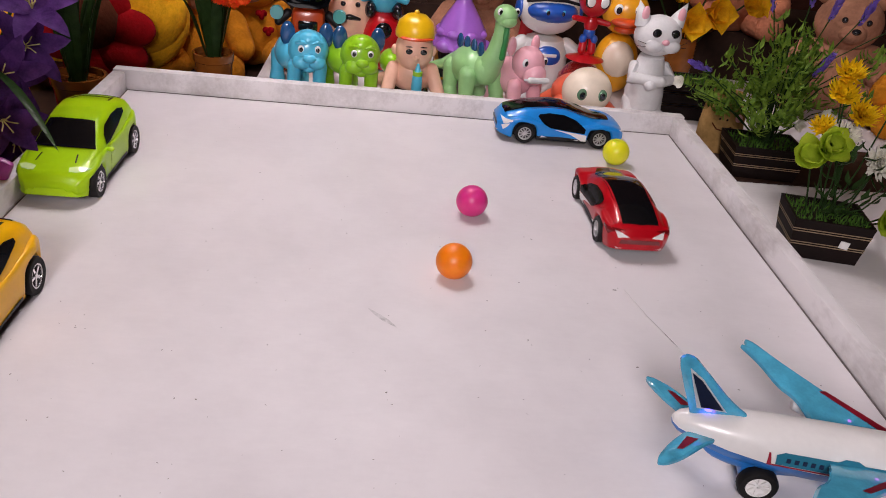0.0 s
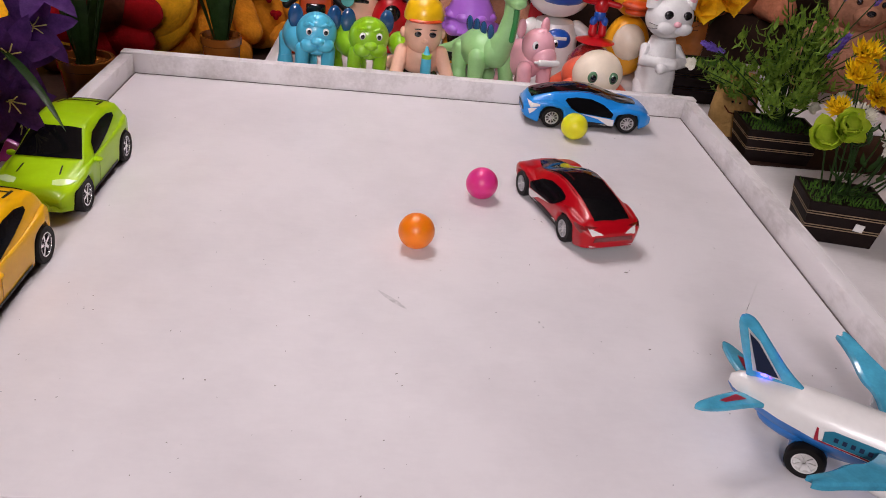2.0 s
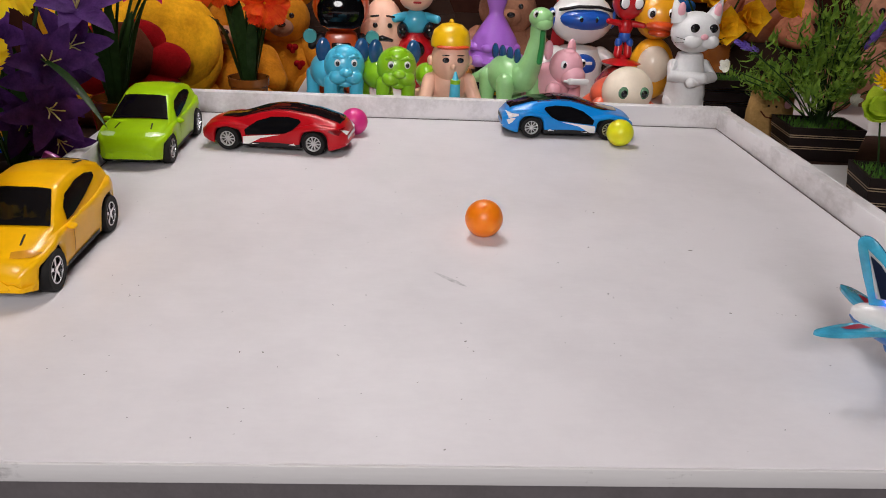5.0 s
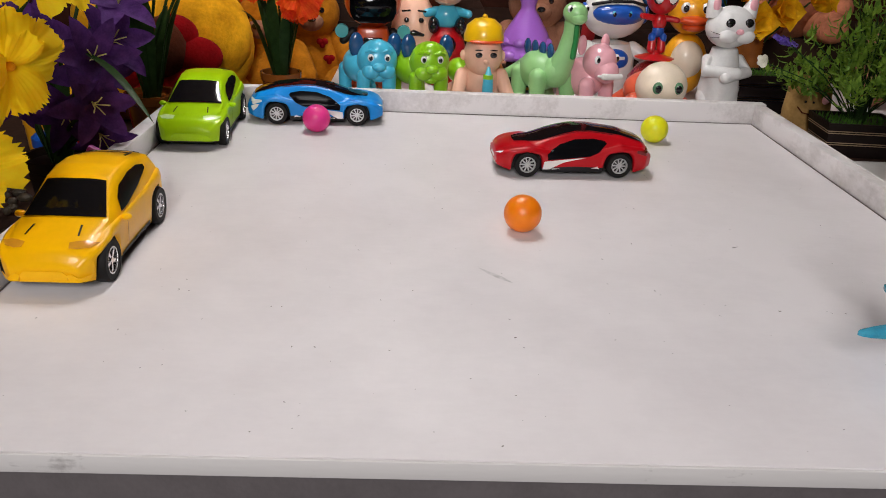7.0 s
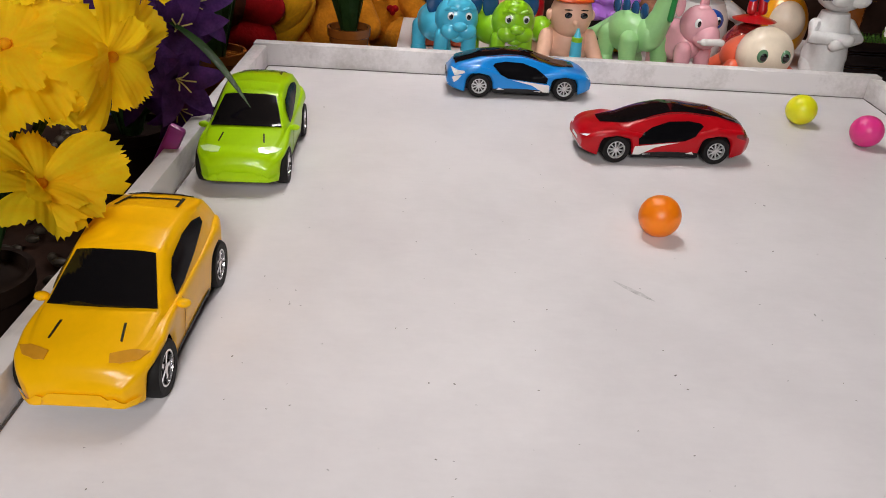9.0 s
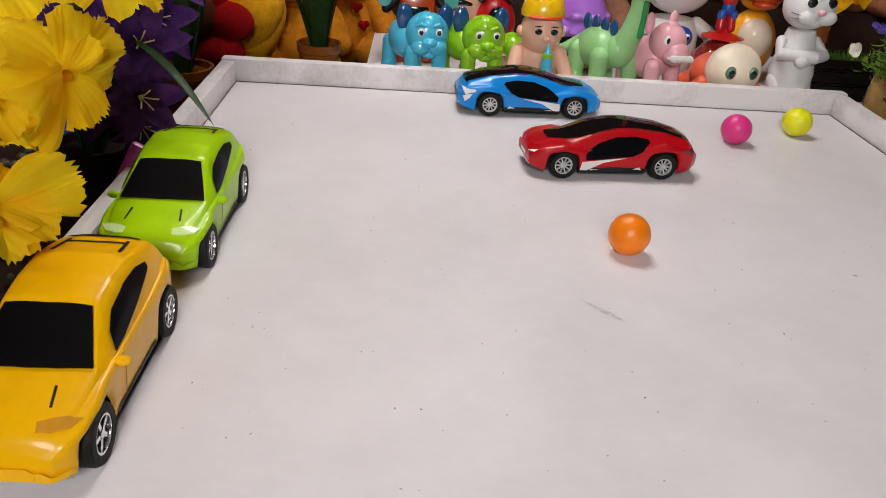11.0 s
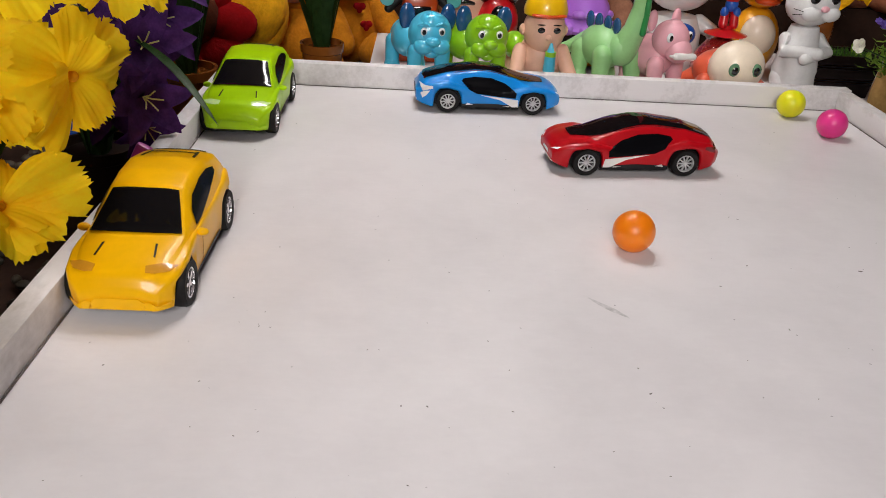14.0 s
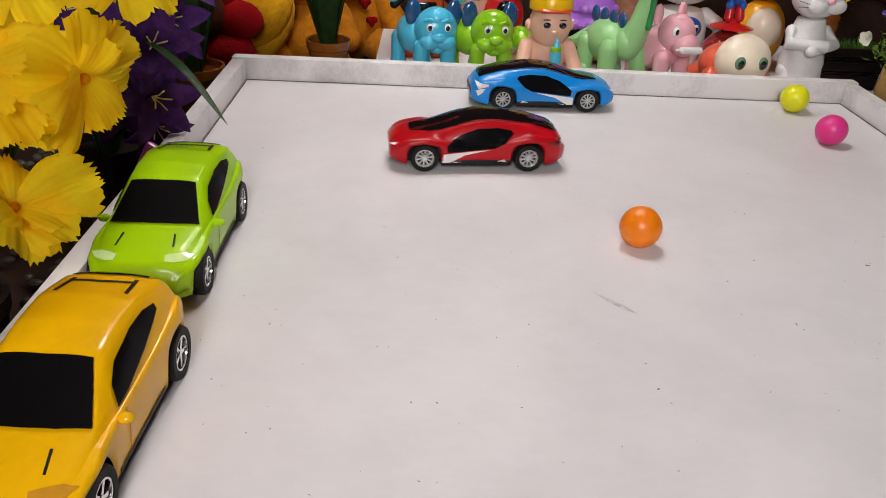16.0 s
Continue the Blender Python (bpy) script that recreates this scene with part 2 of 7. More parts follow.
W, D, RIM_H, RIM_T = 0.92, 0.885, 0.034, 0.020
tray = thing("display_tray", pose(0, 0, 0), "worn white painted wooden tray with a low rim, open in front", "tray")
slab("board", -RIM_T, W + RIM_T, -D + 0.001, RIM_T, -0.014, 0.0, BOARD, "", parent=tray, bevel=0.0012)
slab("front_edge", -RIM_T, W + RIM_T, -D - 0.002, -D + 0.0008, -0.0145, -0.0006, EDGE, "", parent=tray, bevel=0.0006)
slab("rim_plank", -RIM_T, W + RIM_T, 0.0, RIM_T, 0.0, RIM_H, RIM, "", parent=tray, bevel=0.0012)
slab("rim_plank", -RIM_T, 0.0, -D, -0.0005, 0.0, RIM_H - 0.003, RIM, "", parent=tray, bevel=0.0012)
slab("rim_plank", W, W + RIM_T, -D, -0.0005, 0.0, RIM_H - 0.003, RIM, "", parent=tray, bevel=0.0012)


SEAM_DARK = material("dark_joint", (0.12, 0.10, 0.095), 0.8, vary=0.4, scale=40)
slab("joint_line", 0.0008, W - 0.0008, -0.0016, -0.0004, 0.0002, 0.0009, SEAM_DARK, "", parent=tray)
slab("joint_line", 0.0004, 0.0016, -D + 0.003, -0.002, 0.0002, 0.0009, SEAM_DARK, "", parent=tray)
slab("joint_line", W - 0.0018, W - 0.0004, -D + 0.003, -0.002, 0.0002, 0.0010, SEAM_DARK, "", parent=tray)
for k, dz in enumerate((0.009, 0.016, 0.023)):
    slab("ply_line", W + RIM_T - 0.0002, W + RIM_T + 0.0005, -D + 0.004, -0.006, dz, dz + 0.0012, SEAM_DARK, "", parent=tray)
slab("rim_edge", W + RIM_T - 0.0036, W + RIM_T - 0.0016, -D + 0.004, -0.004, RIM_H - 0.0034, RIM_H - 0.0025, EDGE, "", parent=tray)


def floor_marks():
    bm = bmesh.new()
    pts = [(0.425, -0.596, 0.0004), (0.434, -0.606, 0.0016), (0.444, -0.616, 0.0022), (0.455, -0.627, 0.0003)]
    rows = [(bm.verts.new((x - w, y - w, 0)), bm.verts.new((x + w, y + w, 0))) for x, y, w in pts]
    for a, b in zip(rows, rows[1:]):
        bm.faces.new((a[0], b[0], b[1], a[1]))
    ob = part("scuff_mark", bm, SCUFF, None, "", pose(0, 0, 0.0006))
    tagged(ob, "faint grey scuff on the white tray board", "scuff", kind="structure")
    rnd = random.Random(5)
    spots = [(0.588, -0.635, 0.0022), (0.693, -0.669, 0.0016), (0.447, -0.728, 0.0016), (0.702, -0.527, 0.0026), (0.62, -0.42, 0.002)]
    spots += [(rnd.uniform(0.03, 0.90), -rnd.random() ** 0.6 * 0.87, rnd.uniform(0.0005, 0.0013)) for _ in range(170)]
    bm = bmesh.new()
    for x, y, r in spots:
        a, n = rnd.uniform(0, 6.28), 6
        fl = rnd.uniform(0.25, 0.6)
        vs = []
        for k in range(n):
            px, py = r * math.cos(6.283 * k / n) * rnd.uniform(0.7, 1.2), r * fl * math.sin(6.283 * k / n)
            vs.append(bm.verts.new((x + px * math.cos(a) - py * math.sin(a), y + px * math.sin(a) + py * math.cos(a), 0)))
        bm.faces.new(vs)
    ob = part("dirt_specks", bm, DIRT, None, "", pose(0, 0, 0.0005))
    tagged(ob, "small dark dirt specks on the tray board", "dirt", kind="stuff")


floor_marks()


# ---- ring lamp over the display ----
def ring_lamp():
    ring = thing("ring_lamp", pose(*RING_AT), "white glowing ring lamp hanging over the display", "lamp")
    bm = bmesh.new()
    R, r, n, k = 0.20, 0.018, 48, 10
    rows = [[bm.verts.new(((R + r * math.cos(6.28319 * j / k)) * math.cos(6.28319 * i / n), (R + r * math.cos(6.28319 * j / k)) * math.sin(6.28319 * i / n), r * math.sin(6.28319 * j / k)))
             for j in range(k)] for i in range(n)]
    for i in range(n):
        for j in range(k):
            a, b = rows[i], rows[(i + 1) % n]
            bm.faces.new((a[j], b[j], b[(j + 1) % k], a[(j + 1) % k]))
    glow = material("ring_glow", (0.9, 0.9, 0.9), 0.5, emit=(1.0, 0.965, 0.94), emit_strength=RING_POWER)
    part("tube", bm, glow, ring, "glowing white tube")
    bm = bmesh.new()
    tube(bm, [(0, R + r - 0.004, 0.01), (0, R + r + 0.01, 1.95 - RING_AT[2])], 0.008, 10)
    part("rod", bm, BLACK, ring, "thin black hanging rod")


ring_lamp()


# ---- cars ----
def wheel(car, x, y, r, w, rim_mat, spokes, label):
    side = 1 if y > 0 else -1
    bm = bmesh.new()
    prof = [(r * 0.62, -w / 2), (r * 0.93, -w / 2), (r, -w / 2 + 0.0025), (r, w / 2 - 0.0025), (r * 0.93, w / 2), (r * 0.66, w / 2), (r * 0.62, w / 2 - 0.0012), (r * 0.62, -w / 2)]
    turned(bm, prof, 28, pose(0, 0, 0, -90 * side))
    tyre = part("wheel", bm, TYRE, car, "black rubber tyre on a bright rim", pose(x, y, r))
    bm = bmesh.new()
    turn = pose(0, 0, 0, -90 * side)
    f = w / 2 - 0.0015
    turned(bm, [(r * 0.62, f - 0.004), (r * 0.63, f + 0.001), (r * 0.57, f + 0.001), (r * 0.54, f - 0.003), (r * 0.12, f - 0.0045), (0, f - 0.0045)], 28, turn)
    turned(bm, [(r * 0.16, f - 0.005), (r * 0.15, f + 0.0004), (0, f + 0.0008)], 12, turn)
    for k in range(spokes):
        box(bm, r * 0.34, 0, f - 0.0012, r * 0.47, r * (0.62 / spokes + 0.02), 0.0022, 0.0, turn @ pose(0, 0, 0, 0, 0, 360 * k / spokes))
    part("rim", bm, rim_mat, tyre, label)
    bm = bmesh.new()
    turned(bm, [(r * 0.54, f - 0.0026), (0, f - 0.0034)], 24, turn)
    part("hub_shadow", bm, BLACK, tyre)
    return tyre


def car_shell(spec):
    """A body skin lofted along the car's length, with shoulders and a narrower cabin; x is ahead."""
    L = spec["L"]
    hw_t, top_t, zs_t, deck_t, cw_t, rw_t = (smooth_table(spec[k], w=7) for k in ("half", "top", "shoulder", "deck", "cabin", "roof"))
    n = 110
    bm = bmesh.new()
    rows = []
    for i in range(n + 1):
        x = -L / 2 + (L - spec.get("cut", 0.0)) * i / n
        hw, top, zs, deck, cw, rw = (lerp_table(x, t) for t in (hw_t, top_t, zs_t, deck_t, cw_t, rw_t))
        zb = spec["sill"] + spec["rise"] * max(0.0, abs(x) / (L / 2) - 0.8) * 5
        for wx in spec["axles"]:
            d, R = abs(x - wx), spec["r"] * 1.17
            if d < R:
                zb = max(zb, spec["r"] + math.sqrt(R * R - d * d))
        zb = min(zb, zs - 0.003)
        deck = max(deck, zs + 0.002)
        top = max(top, deck + 0.0008)
        edge = max(deck + 0.0004, top - spec["crown"])
        cw, rw = min(cw, hw * 0.95), min(rw, hw * 0.9, cw)
        half = [(hw * (1 - spec["tuck"] * (1 - k / 6) ** 2), zb + (zs - zb) * k / 6) for k in range(6)]
        for k in range(7):
            a = math.pi / 2 * k / 6
            half.append((cw + (hw - cw) * math.cos(a) ** 0.75, zs + (deck - zs) * math.sin(a) ** 0.75))
        for k in range(1, 6):
            q = k / 6
            half.append((cw + (rw - cw) * q + 0.0012 * math.sin(math.pi * q) * min(1.0, (edge - deck) / 0.02), deck + (edge - deck) * q))
        for k in range(9):
            q = 1 - k / 8
            half.append((rw * q, top - (top - edge) * q ** 2.6))
        ring = [bm.verts.new((x, y, z)) for y, z in half] + [bm.verts.new((x, -y, z)) for y, z in half[-2::-1]]
        rows.append(ring)
    for a, b in zip(rows, rows[1:]):
        for k in range(len(a) - 1):
            bm.faces.new((a[k], a[k + 1], b[k + 1], b[k]))
    bm.faces.new(rows[0])
    bm.faces.new(rows[-1][::-1])
    return bm


def mirror_poly(p):
    return [(x, -y) for x, y in p][::-1]


SPORT = dict(L=0.206, r=0.0168, sill=0.0075, rise=0.006, axles=(-0.0585, 0.0635), tuck=0.10, crown=0.0035,
             half=[(-0.103, 0.028), (-0.095, 0.038), (-0.07, 0.0425), (-0.03, 0.0405), (0.0, 0.0395), (0.05, 0.0418), (0.08, 0.0412), (0.095, 0.0375), (0.103, 0.029)],
             top=[(-0.103, 0.0300), (-0.0985, 0.0400), (-0.09, 0.0465), (-0.06, 0.0555), (-0.02, 0.0605), (0.0, 0.0600), (0.02, 0.0560), (0.045, 0.0475), (0.06, 0.0435), (0.08, 0.0405), (0.09, 0.0385), (0.098, 0.0345), (0.103, 0.028)],
             shoulder=[(-0.103, 0.026), (-0.08, 0.036), (-0.0585, 0.037), (-0.02, 0.029), (0.03, 0.029), (0.0635, 0.035), (0.09, 0.031), (0.103, 0.022)],
             deck=[(-0.103, 0.029), (-0.09, 0.040), (-0.0585, 0.0445), (-0.02, 0.034), (0.02, 0.033), (0.05, 0.0385), (0.0635, 0.0408), (0.085, 0.0375), (0.097, 0.033), (0.103, 0.026)],
             cabin=[(-0.103, 0.022), (-0.09, 0.032), (-0.06, 0.035), (-0.02, 0.0375), (0.02, 0.0375), (0.05, 0.034), (0.0635, 0.031), (0.085, 0.029), (0.103, 0.021)],
             roof=[(-0.103, 0.019), (-0.09, 0.027), (-0.06, 0.026), (-0.02, 0.0265), (0.0, 0.0268), (0.02, 0.0275), (0.04, 0.0285), (0.06, 0.025), (0.085, 0.023), (0.103, 0.017)])
SUV = dict(L=0.218, cut=0.007, r=0.0200, sill=0.011, rise=0.004, axles=(-0.071, 0.067), tuck=0.06, crown=0.0032,
           half=[(-0.109, 0.028), (-0.10, 0.040), (-0.075, 0.0475), (-0.03, 0.0455), (0.03, 0.0450), (0.065, 0.0465), (0.084, 0.0440), (0.095, 0.0385), (0.102, 0.029)],
           top=[(-0.109, 0.044), (-0.102, 0.062), (-0.085, 0.0745), (-0.045, 0.0825), (-0.015, 0.0830), (0.008, 0.0795), (0.028, 0.0670), (0.046, 0.0545), (0.066, 0.0505), (0.084, 0.0465), (0.094, 0.0425), (0.0985, 0.0385), (0.102, 0.029)],
           shoulder=[(-0.109, 0.040), (-0.08, 0.0465), (-0.03, 0.0430), (0.03, 0.0420), (0.06, 0.0410), (0.085, 0.0360), (0.096, 0.031), (0.102, 0.024)],
           deck=[(-0.109, 0.0435), (-0.09, 0.0560), (-0.07, 0.0560), (-0.03, 0.0500), (0.03, 0.0485), (0.055, 0.0475), (0.085, 0.0410), (0.096, 0.0360), (0.102, 0.027)],
           cabin=[(-0.109, 0.025), (-0.10, 0.035), (-0.09, 0.0390), (-0.06, 0.0430), (0.0, 0.0425), (0.03, 0.0420), (0.05, 0.0405), (0.07, 0.0390), (0.09, 0.0350), (0.102, 0.026)],
           roof=[(-0.109, 0.022), (-0.10, 0.0290), (-0.09, 0.0310), (-0.06, 0.0320), (-0.02, 0.0305), (0.01, 0.0300), (0.03, 0.0335), (0.048, 0.0390), (0.07, 0.0350), (0.09, 0.0300), (0.102, 0.022)])


def tree_of(ob):
    from mathutils.bvhtree import BVHTree
    return BVHTree.FromPolygons([v.co for v in ob.data.vertices], [p.vertices[:] for p in ob.data.polygons])


def underbody(car, s, half):
    bm = bmesh.new()
    box(bm, -s.get("cut", 0.0) / 2, 0, 0.0195, (s["L"] - s.get("cut", 0.0)) * 0.93, half * 1.5, 0.022, 0.003)
    box(bm, (s["axles"][0] + s["axles"][1]) / 2, 0, 0.0105, (s["axles"][1] - s["axles"][0]) - s["r"] * 2.3, half * 1.93, 0.008, 0.002)
    part("underbody", bm, BLACK, car, "matt black underbody")


def mirrors(car, mat, x, y, z):
    for sgn in (1, -1):
        bm = bmesh.new()
        blob(bm, (0, 0, 0), (0.0042, 0.0055, 0.0034), 12, 8)
        tube(bm, [(0.001, -sgn * 0.009, -0.002), (0, 0, 0)], 0.0012, 6)
        part("mirror", bm, mat, car, "", pose(x, sgn * y, z))


def sports_car(m, paint, colour, label, group):
    car = thing("toy_sports_car", m, label, "toy car", group)
    s = SPORT
    body = part("body", car_shell(s), paint, car, colour + " glossy plastic body shell", sharp=50)
    tree = tree_of(body)
    underbody(car, s, 0.040)
    top = [(0.080, 0.0), (0.079, 0.012), (0.062, 0.0185), (0.045, 0.0240), (0.028, 0.0250), (0.0, 0.0228), (-0.04, 0.0222), (-0.07, 0.0225), (-0.092, 0.0225), (-0.0945, 0.0)]
    full = top + mirror_poly(top[1:-1])
    patch("roof_canopy", full, "z", 1, tree, GLASS_BLACK, car, 0.0006, "smoked dark clear windscreen and roof canopy")
    for sgn in (1, -1):
        win = [(0.0375, 0.0240), (0.0385, 0.0315), (0.022, 0.0425), (0.002, 0.0490), (-0.022, 0.0500), (-0.037, 0.0475), (-0.040, 0.0445), (-0.030, 0.0345), (-0.018, 0.0290), (0.012, 0.0258)]
        patch("side_window", win, "y", sgn, tree, SIDE_GLASS, car, 0.0011, "black side window", 0.003)
        sw = [(0.0425, 0.0105), (0.0415, 0.0215), (0.012, 0.0246), (-0.012, 0.0268), (0.016, 0.0205), (0.027, 0.0145), (0.034, 0.0105)]
        patch("swoosh_panel", sw, "y", sgn, tree, WHITE_PLASTIC, car, 0.0006, "white swoosh panel behind the front wheel", 0.005)
        sill = [(0.03, 0.0100), (0.03, 0.0116), (-0.020, 0.0116), (-0.030, 0.0150), (-0.034, 0.0100)]
        patch("sill_stripe", sill, "y", sgn, tree, WHITE_PLASTIC, car, 0.0005, "thin white sill stripe", 0.005)
        hl = [(sgn * 0.020, 0.0272), (sgn * 0.033, 0.0300), (sgn * 0.034, 0.0328), (sgn * 0.027, 0.0305)]
        patch("headlight", hl, "x", 1, tree, LAMP_CLEAR, car, 0.0007, "clear white headlight", 0.003)
        fl = [(sgn * 0.014, 0.0085), (sgn * 0.027, 0.0085), (sgn * 0.029, 0.0155), (sgn * 0.021, 0.0145)]
        patch("fog_light", fl, "x", 1, tree, WHITE_PLASTIC, car, 0.0008, "white corner air intake trim", 0.003)
        tl = [(-0.094, 0.030), (-0.080, 0.0345), (-0.080, 0.0375), (-0.098, 0.0375)]
        patch("tail_light", tl, "y", sgn, tree, WHITE_PLASTIC if colour == "blue" else REAR_RED, car, 0.0006, "pale tail light" if colour == "blue" else "dark red tail light", 0.004)
        rb = [(-0.094, 0.020), (-0.088, 0.025), (-0.084, 0.031), (-0.092, 0.030), (-0.097, 0.027)]
        if colour == "blue":
            patch("rear_trim", rb, "y", sgn, tree, WHITE_PLASTIC, car, 0.0005, "white rear corner trim", 0.004)
        lens = [(sgn * 0.014, 0.0305), (sgn * 0.028, 0.0290), (sgn * 0.031, 0.0355), (sgn * 0.023, 0.0340)]
        if colour == "red":
            patch("rear_lens", lens, "x", -1, tree, WHITE_PLASTIC, car, 0.0006, "pale clear rear lens", 0.003)
        low = [(sgn * 0.016, 0.0125), (sgn * 0.027, 0.0130), (sgn * 0.029, 0.0170), (sgn * 0.021, 0.0155)]
        patch("rear_corner", low, "x", -1, tree, WHITE_PLASTIC, car, 0.0007, "white lower rear corner trim", 0.003)
        strake = [(0.030, sgn * 0.0265), (0.0, sgn * 0.0250), (-0.05, sgn * 0.0245), (-0.05, sgn * 0.0251), (0.0, sgn * 0.0256), (0.030, sgn * 0.0271)]
        patch("canopy_seam", strake, "z", 1, tree, REAR_RED, car, 0.0004, "fine dark seam beside the canopy", 0.004)
    patch("rear_bumper", [(-0.026, 0.0215), (0.026, 0.0215), (0.024, 0.0270), (-0.024, 0.0270)], "x", -1, tree, REAR_RED if colour == "red" else BLACK, car, 0.0006, "dark band across the tail", 0.004)
    patch("grille", [(-0.012, 0.0190), (0.012, 0.0190), (0.010, 0.0225), (-0.010, 0.0225)], "x", 1, tree, WHITE_PLASTIC, car, 0.0006, "pale twin grille bar", 0.003)
    patch("bumper_line", [(-0.024, 0.0150), (0.024, 0.0150), (0.024, 0.0158), (-0.024, 0.0158)], "x", 1, tree, WHITE_PLASTIC, car, 0.0006, "thin pale bumper line", 0.004)
    for k in range(9 if colour == "red" else 0):
        bm = bmesh.new()
        a, b = divmod(k, 4)
        blob(bm, (0, 0, 0), (0.0013, 0.0008, 0.0006), 8, 6)
        xx, yy = 0.028 - 0.022 * a + 0.005 * (b % 2), -0.012 + 0.008 * b
        hit = tree.ray_cast(Vector((xx, yy, 0.3)), Vector((0, 0, -1)))[0]
        part("led", bm, (LED_BLUE, LED_GREEN, LED_PINK)[a], car, "small glowing coloured light in the canopy", Matrix.Translation(hit + Vector((0, 0, 0.0003))))
    for ax in s["axles"]:
        for sgn in (1, -1):
            wheel(car, ax, sgn * 0.0365, s["r"], 0.0125, GREY_RIM, 10, "silver grey ten-spoke rim")
    return car


def suv_car(m, paint, colour, label, group):
    car = thing("toy_suv_car", m, label, "toy car", group)
    s = SUV
    body = part("body", car_shell(s), paint, car, colour + " glossy plastic body shell", sharp=50)
    tree = tree_of(body)
    underbody(car, s, 0.042)
    ws = [(0.0505, 0.0), (0.0498, 0.018), (0.0465, 0.0365), (0.028, 0.0315), (0.0120, 0.0268), (0.0130, 0.0)]
    patch("windscreen", ws + mirror_poly(ws[1:-1]), "z", 1, tree, GLASS_BLACK, car, 0.0012, "black glossy windscreen", 0.004)
    rw = [(-0.100, 0.0), (-0.099, 0.020), (-0.082, 0.026), (-0.080, 0.0)]
    patch("rear_window", rw + mirror_poly(rw[1:-1]), "z", 1, tree, GLASS_BLACK, car, 0.0006, "black rear window", 0.005)
    for sgn in (1, -1):
        win = [(0.0250, 0.0505), (0.0190, 0.0610), (0.006, 0.0690), (-0.020, 0.0735), (-0.042, 0.0735), (-0.056, 0.0700), (-0.055, 0.0665), (-0.024, 0.0580), (0.010, 0.0515)]
        patch("side_window", win, "y", sgn, tree, SIDE_GLASS, car, 0.0011, "black side window", 0.003)
        rail = [(-0.074, sgn * 0.0195), (-0.074, sgn * 0.0220), (-0.050, sgn * 0.0240), (-0.050, sgn * 0.0218)]
        patch("roof_slot", rail, "z", 1, tree, BLACK, car, 0.0005, "short black roof slot", 0.004)
        vent = [(0.062, sgn * 0.0200), (0.062, sgn * 0.0216), (0.077, sgn * 0.0236), (0.077, sgn * 0.0222)]
        patch("hood_vent", vent, "z", 1, tree, BLACK, car, 0.0004, "narrow black bonnet slot", 0.004)
        hl = [(0.0870, sgn * 0.0190), (0.0925, sgn * 0.0200), (0.0915, sgn * 0.0270), (0.0860, sgn * 0.0370), (0.0790, sgn * 0.0415), (0.0800, sgn * 0.0340)]
        patch("headlight", hl, "z", 1, tree, HEAD[colour], car, 0.0005, "clear moulded headlight", 0.003)
        bz = [(sgn * 0.022, 0.0150), (sgn * 0.035, 0.0140), (sgn * 0.038, 0.0200), (sgn * 0.030, 0.0185), (sgn * 0.024, 0.0225), (sgn * 0.020, 0.0210)]
        patch("air_intake", bz, "x", 1, tree, paint, car, 0.0015, colour + " moulded corner intake", 0.003)
        ds = [(0.0205, 0.0140), (0.0212, 0.0470), (0.0205, 0.0470), (0.0198, 0.0140)]
        patch("door_seam", ds, "y", sgn, tree, SEAM[colour], car, 0.0003, "fine door seam", 0.005)
        sk = [(0.045, 0.0115), (0.045, 0.0138), (-0.046, 0.0160), (-0.046, 0.0115)]
        patch("sill_stripe", sk, "y", sgn, tree, BLACK, car, 0.0005, "black sill strip", 0.006)
    patch("roof_bar", [(-0.070, 0.020), (-0.0675, 0.020), (-0.0655, 0.0), (-0.0675, -0.020), (-0.070, -0.020), (-0.068, 0.0)], "z", 1, tree, BLACK, car, 0.0005, "thin black line across the roof", 0.004)
    patch("grille", [(-0.019, 0.0165), (0.019, 0.0165), (0.021, 0.0200), (0.016, 0.0245), (-0.016, 0.0245), (-0.021, 0.0200)], "x", 1, tree, paint, car, 0.0012, colour + " moulded grille", 0.003)
    patch("front_lip", [(-0.026, 0.0120), (0.026, 0.0120), (0.025, 0.0142), (-0.025, 0.0142)], "x", 1, tree, paint, car, 0.0018, colour + " front lip", 0.004)
    mirrors(car, paint, 0.030, 0.0485, 0.0475)
    for ax in s["axles"]:
        for sgn in (1, -1):
            wheel(car, ax, sgn * 0.0395, s["r"], 0.014, CHROME, 5, "chrome five-spoke rim")
    return car


SEAM = {"lime green": material("lime_seam", (0.20, 0.36, 0.004), 0.5), "amber yellow": material("amber_seam", (0.50, 0.22, 0.004), 0.5)}
HEAD = {"lime green": material("lime_headlight", (0.55, 0.74, 0.20), 0.12, coat=1.0, emit=(0.8, 1.0, 0.8), emit_strength=0.15),
        "amber yellow": material("amber_headlight", (0.66, 0.30, 0.02), 0.2, coat=0.5)}
red_car = sports_car(pose(0.742, -0.349, 0, 0, 0, -88), RED_PAINT, "red", "glossy red plastic toy sports car with smoked roof, on the tray", "toy sports cars")
blue_car = sports_car(pose(0.709, -0.0535, 0, 0, 0, 0), BLUE_PAINT, "blue", "glossy blue plastic toy sports car driving along the back rim", "toy sports cars")
green_car = suv_car(pose(0.042, -0.32, 0, 0, 0, -90), GREEN_PAINT, "lime green", "lime green plastic toy car with black windows beside the rim", "toy suv cars")
yellow_car = suv_car(pose(0.0535, -0.676, 0, 0, 0, -90), YELLOW_PAINT, "amber yellow", "amber yellow plastic toy car with chrome wheels beside the rim", "toy suv cars")


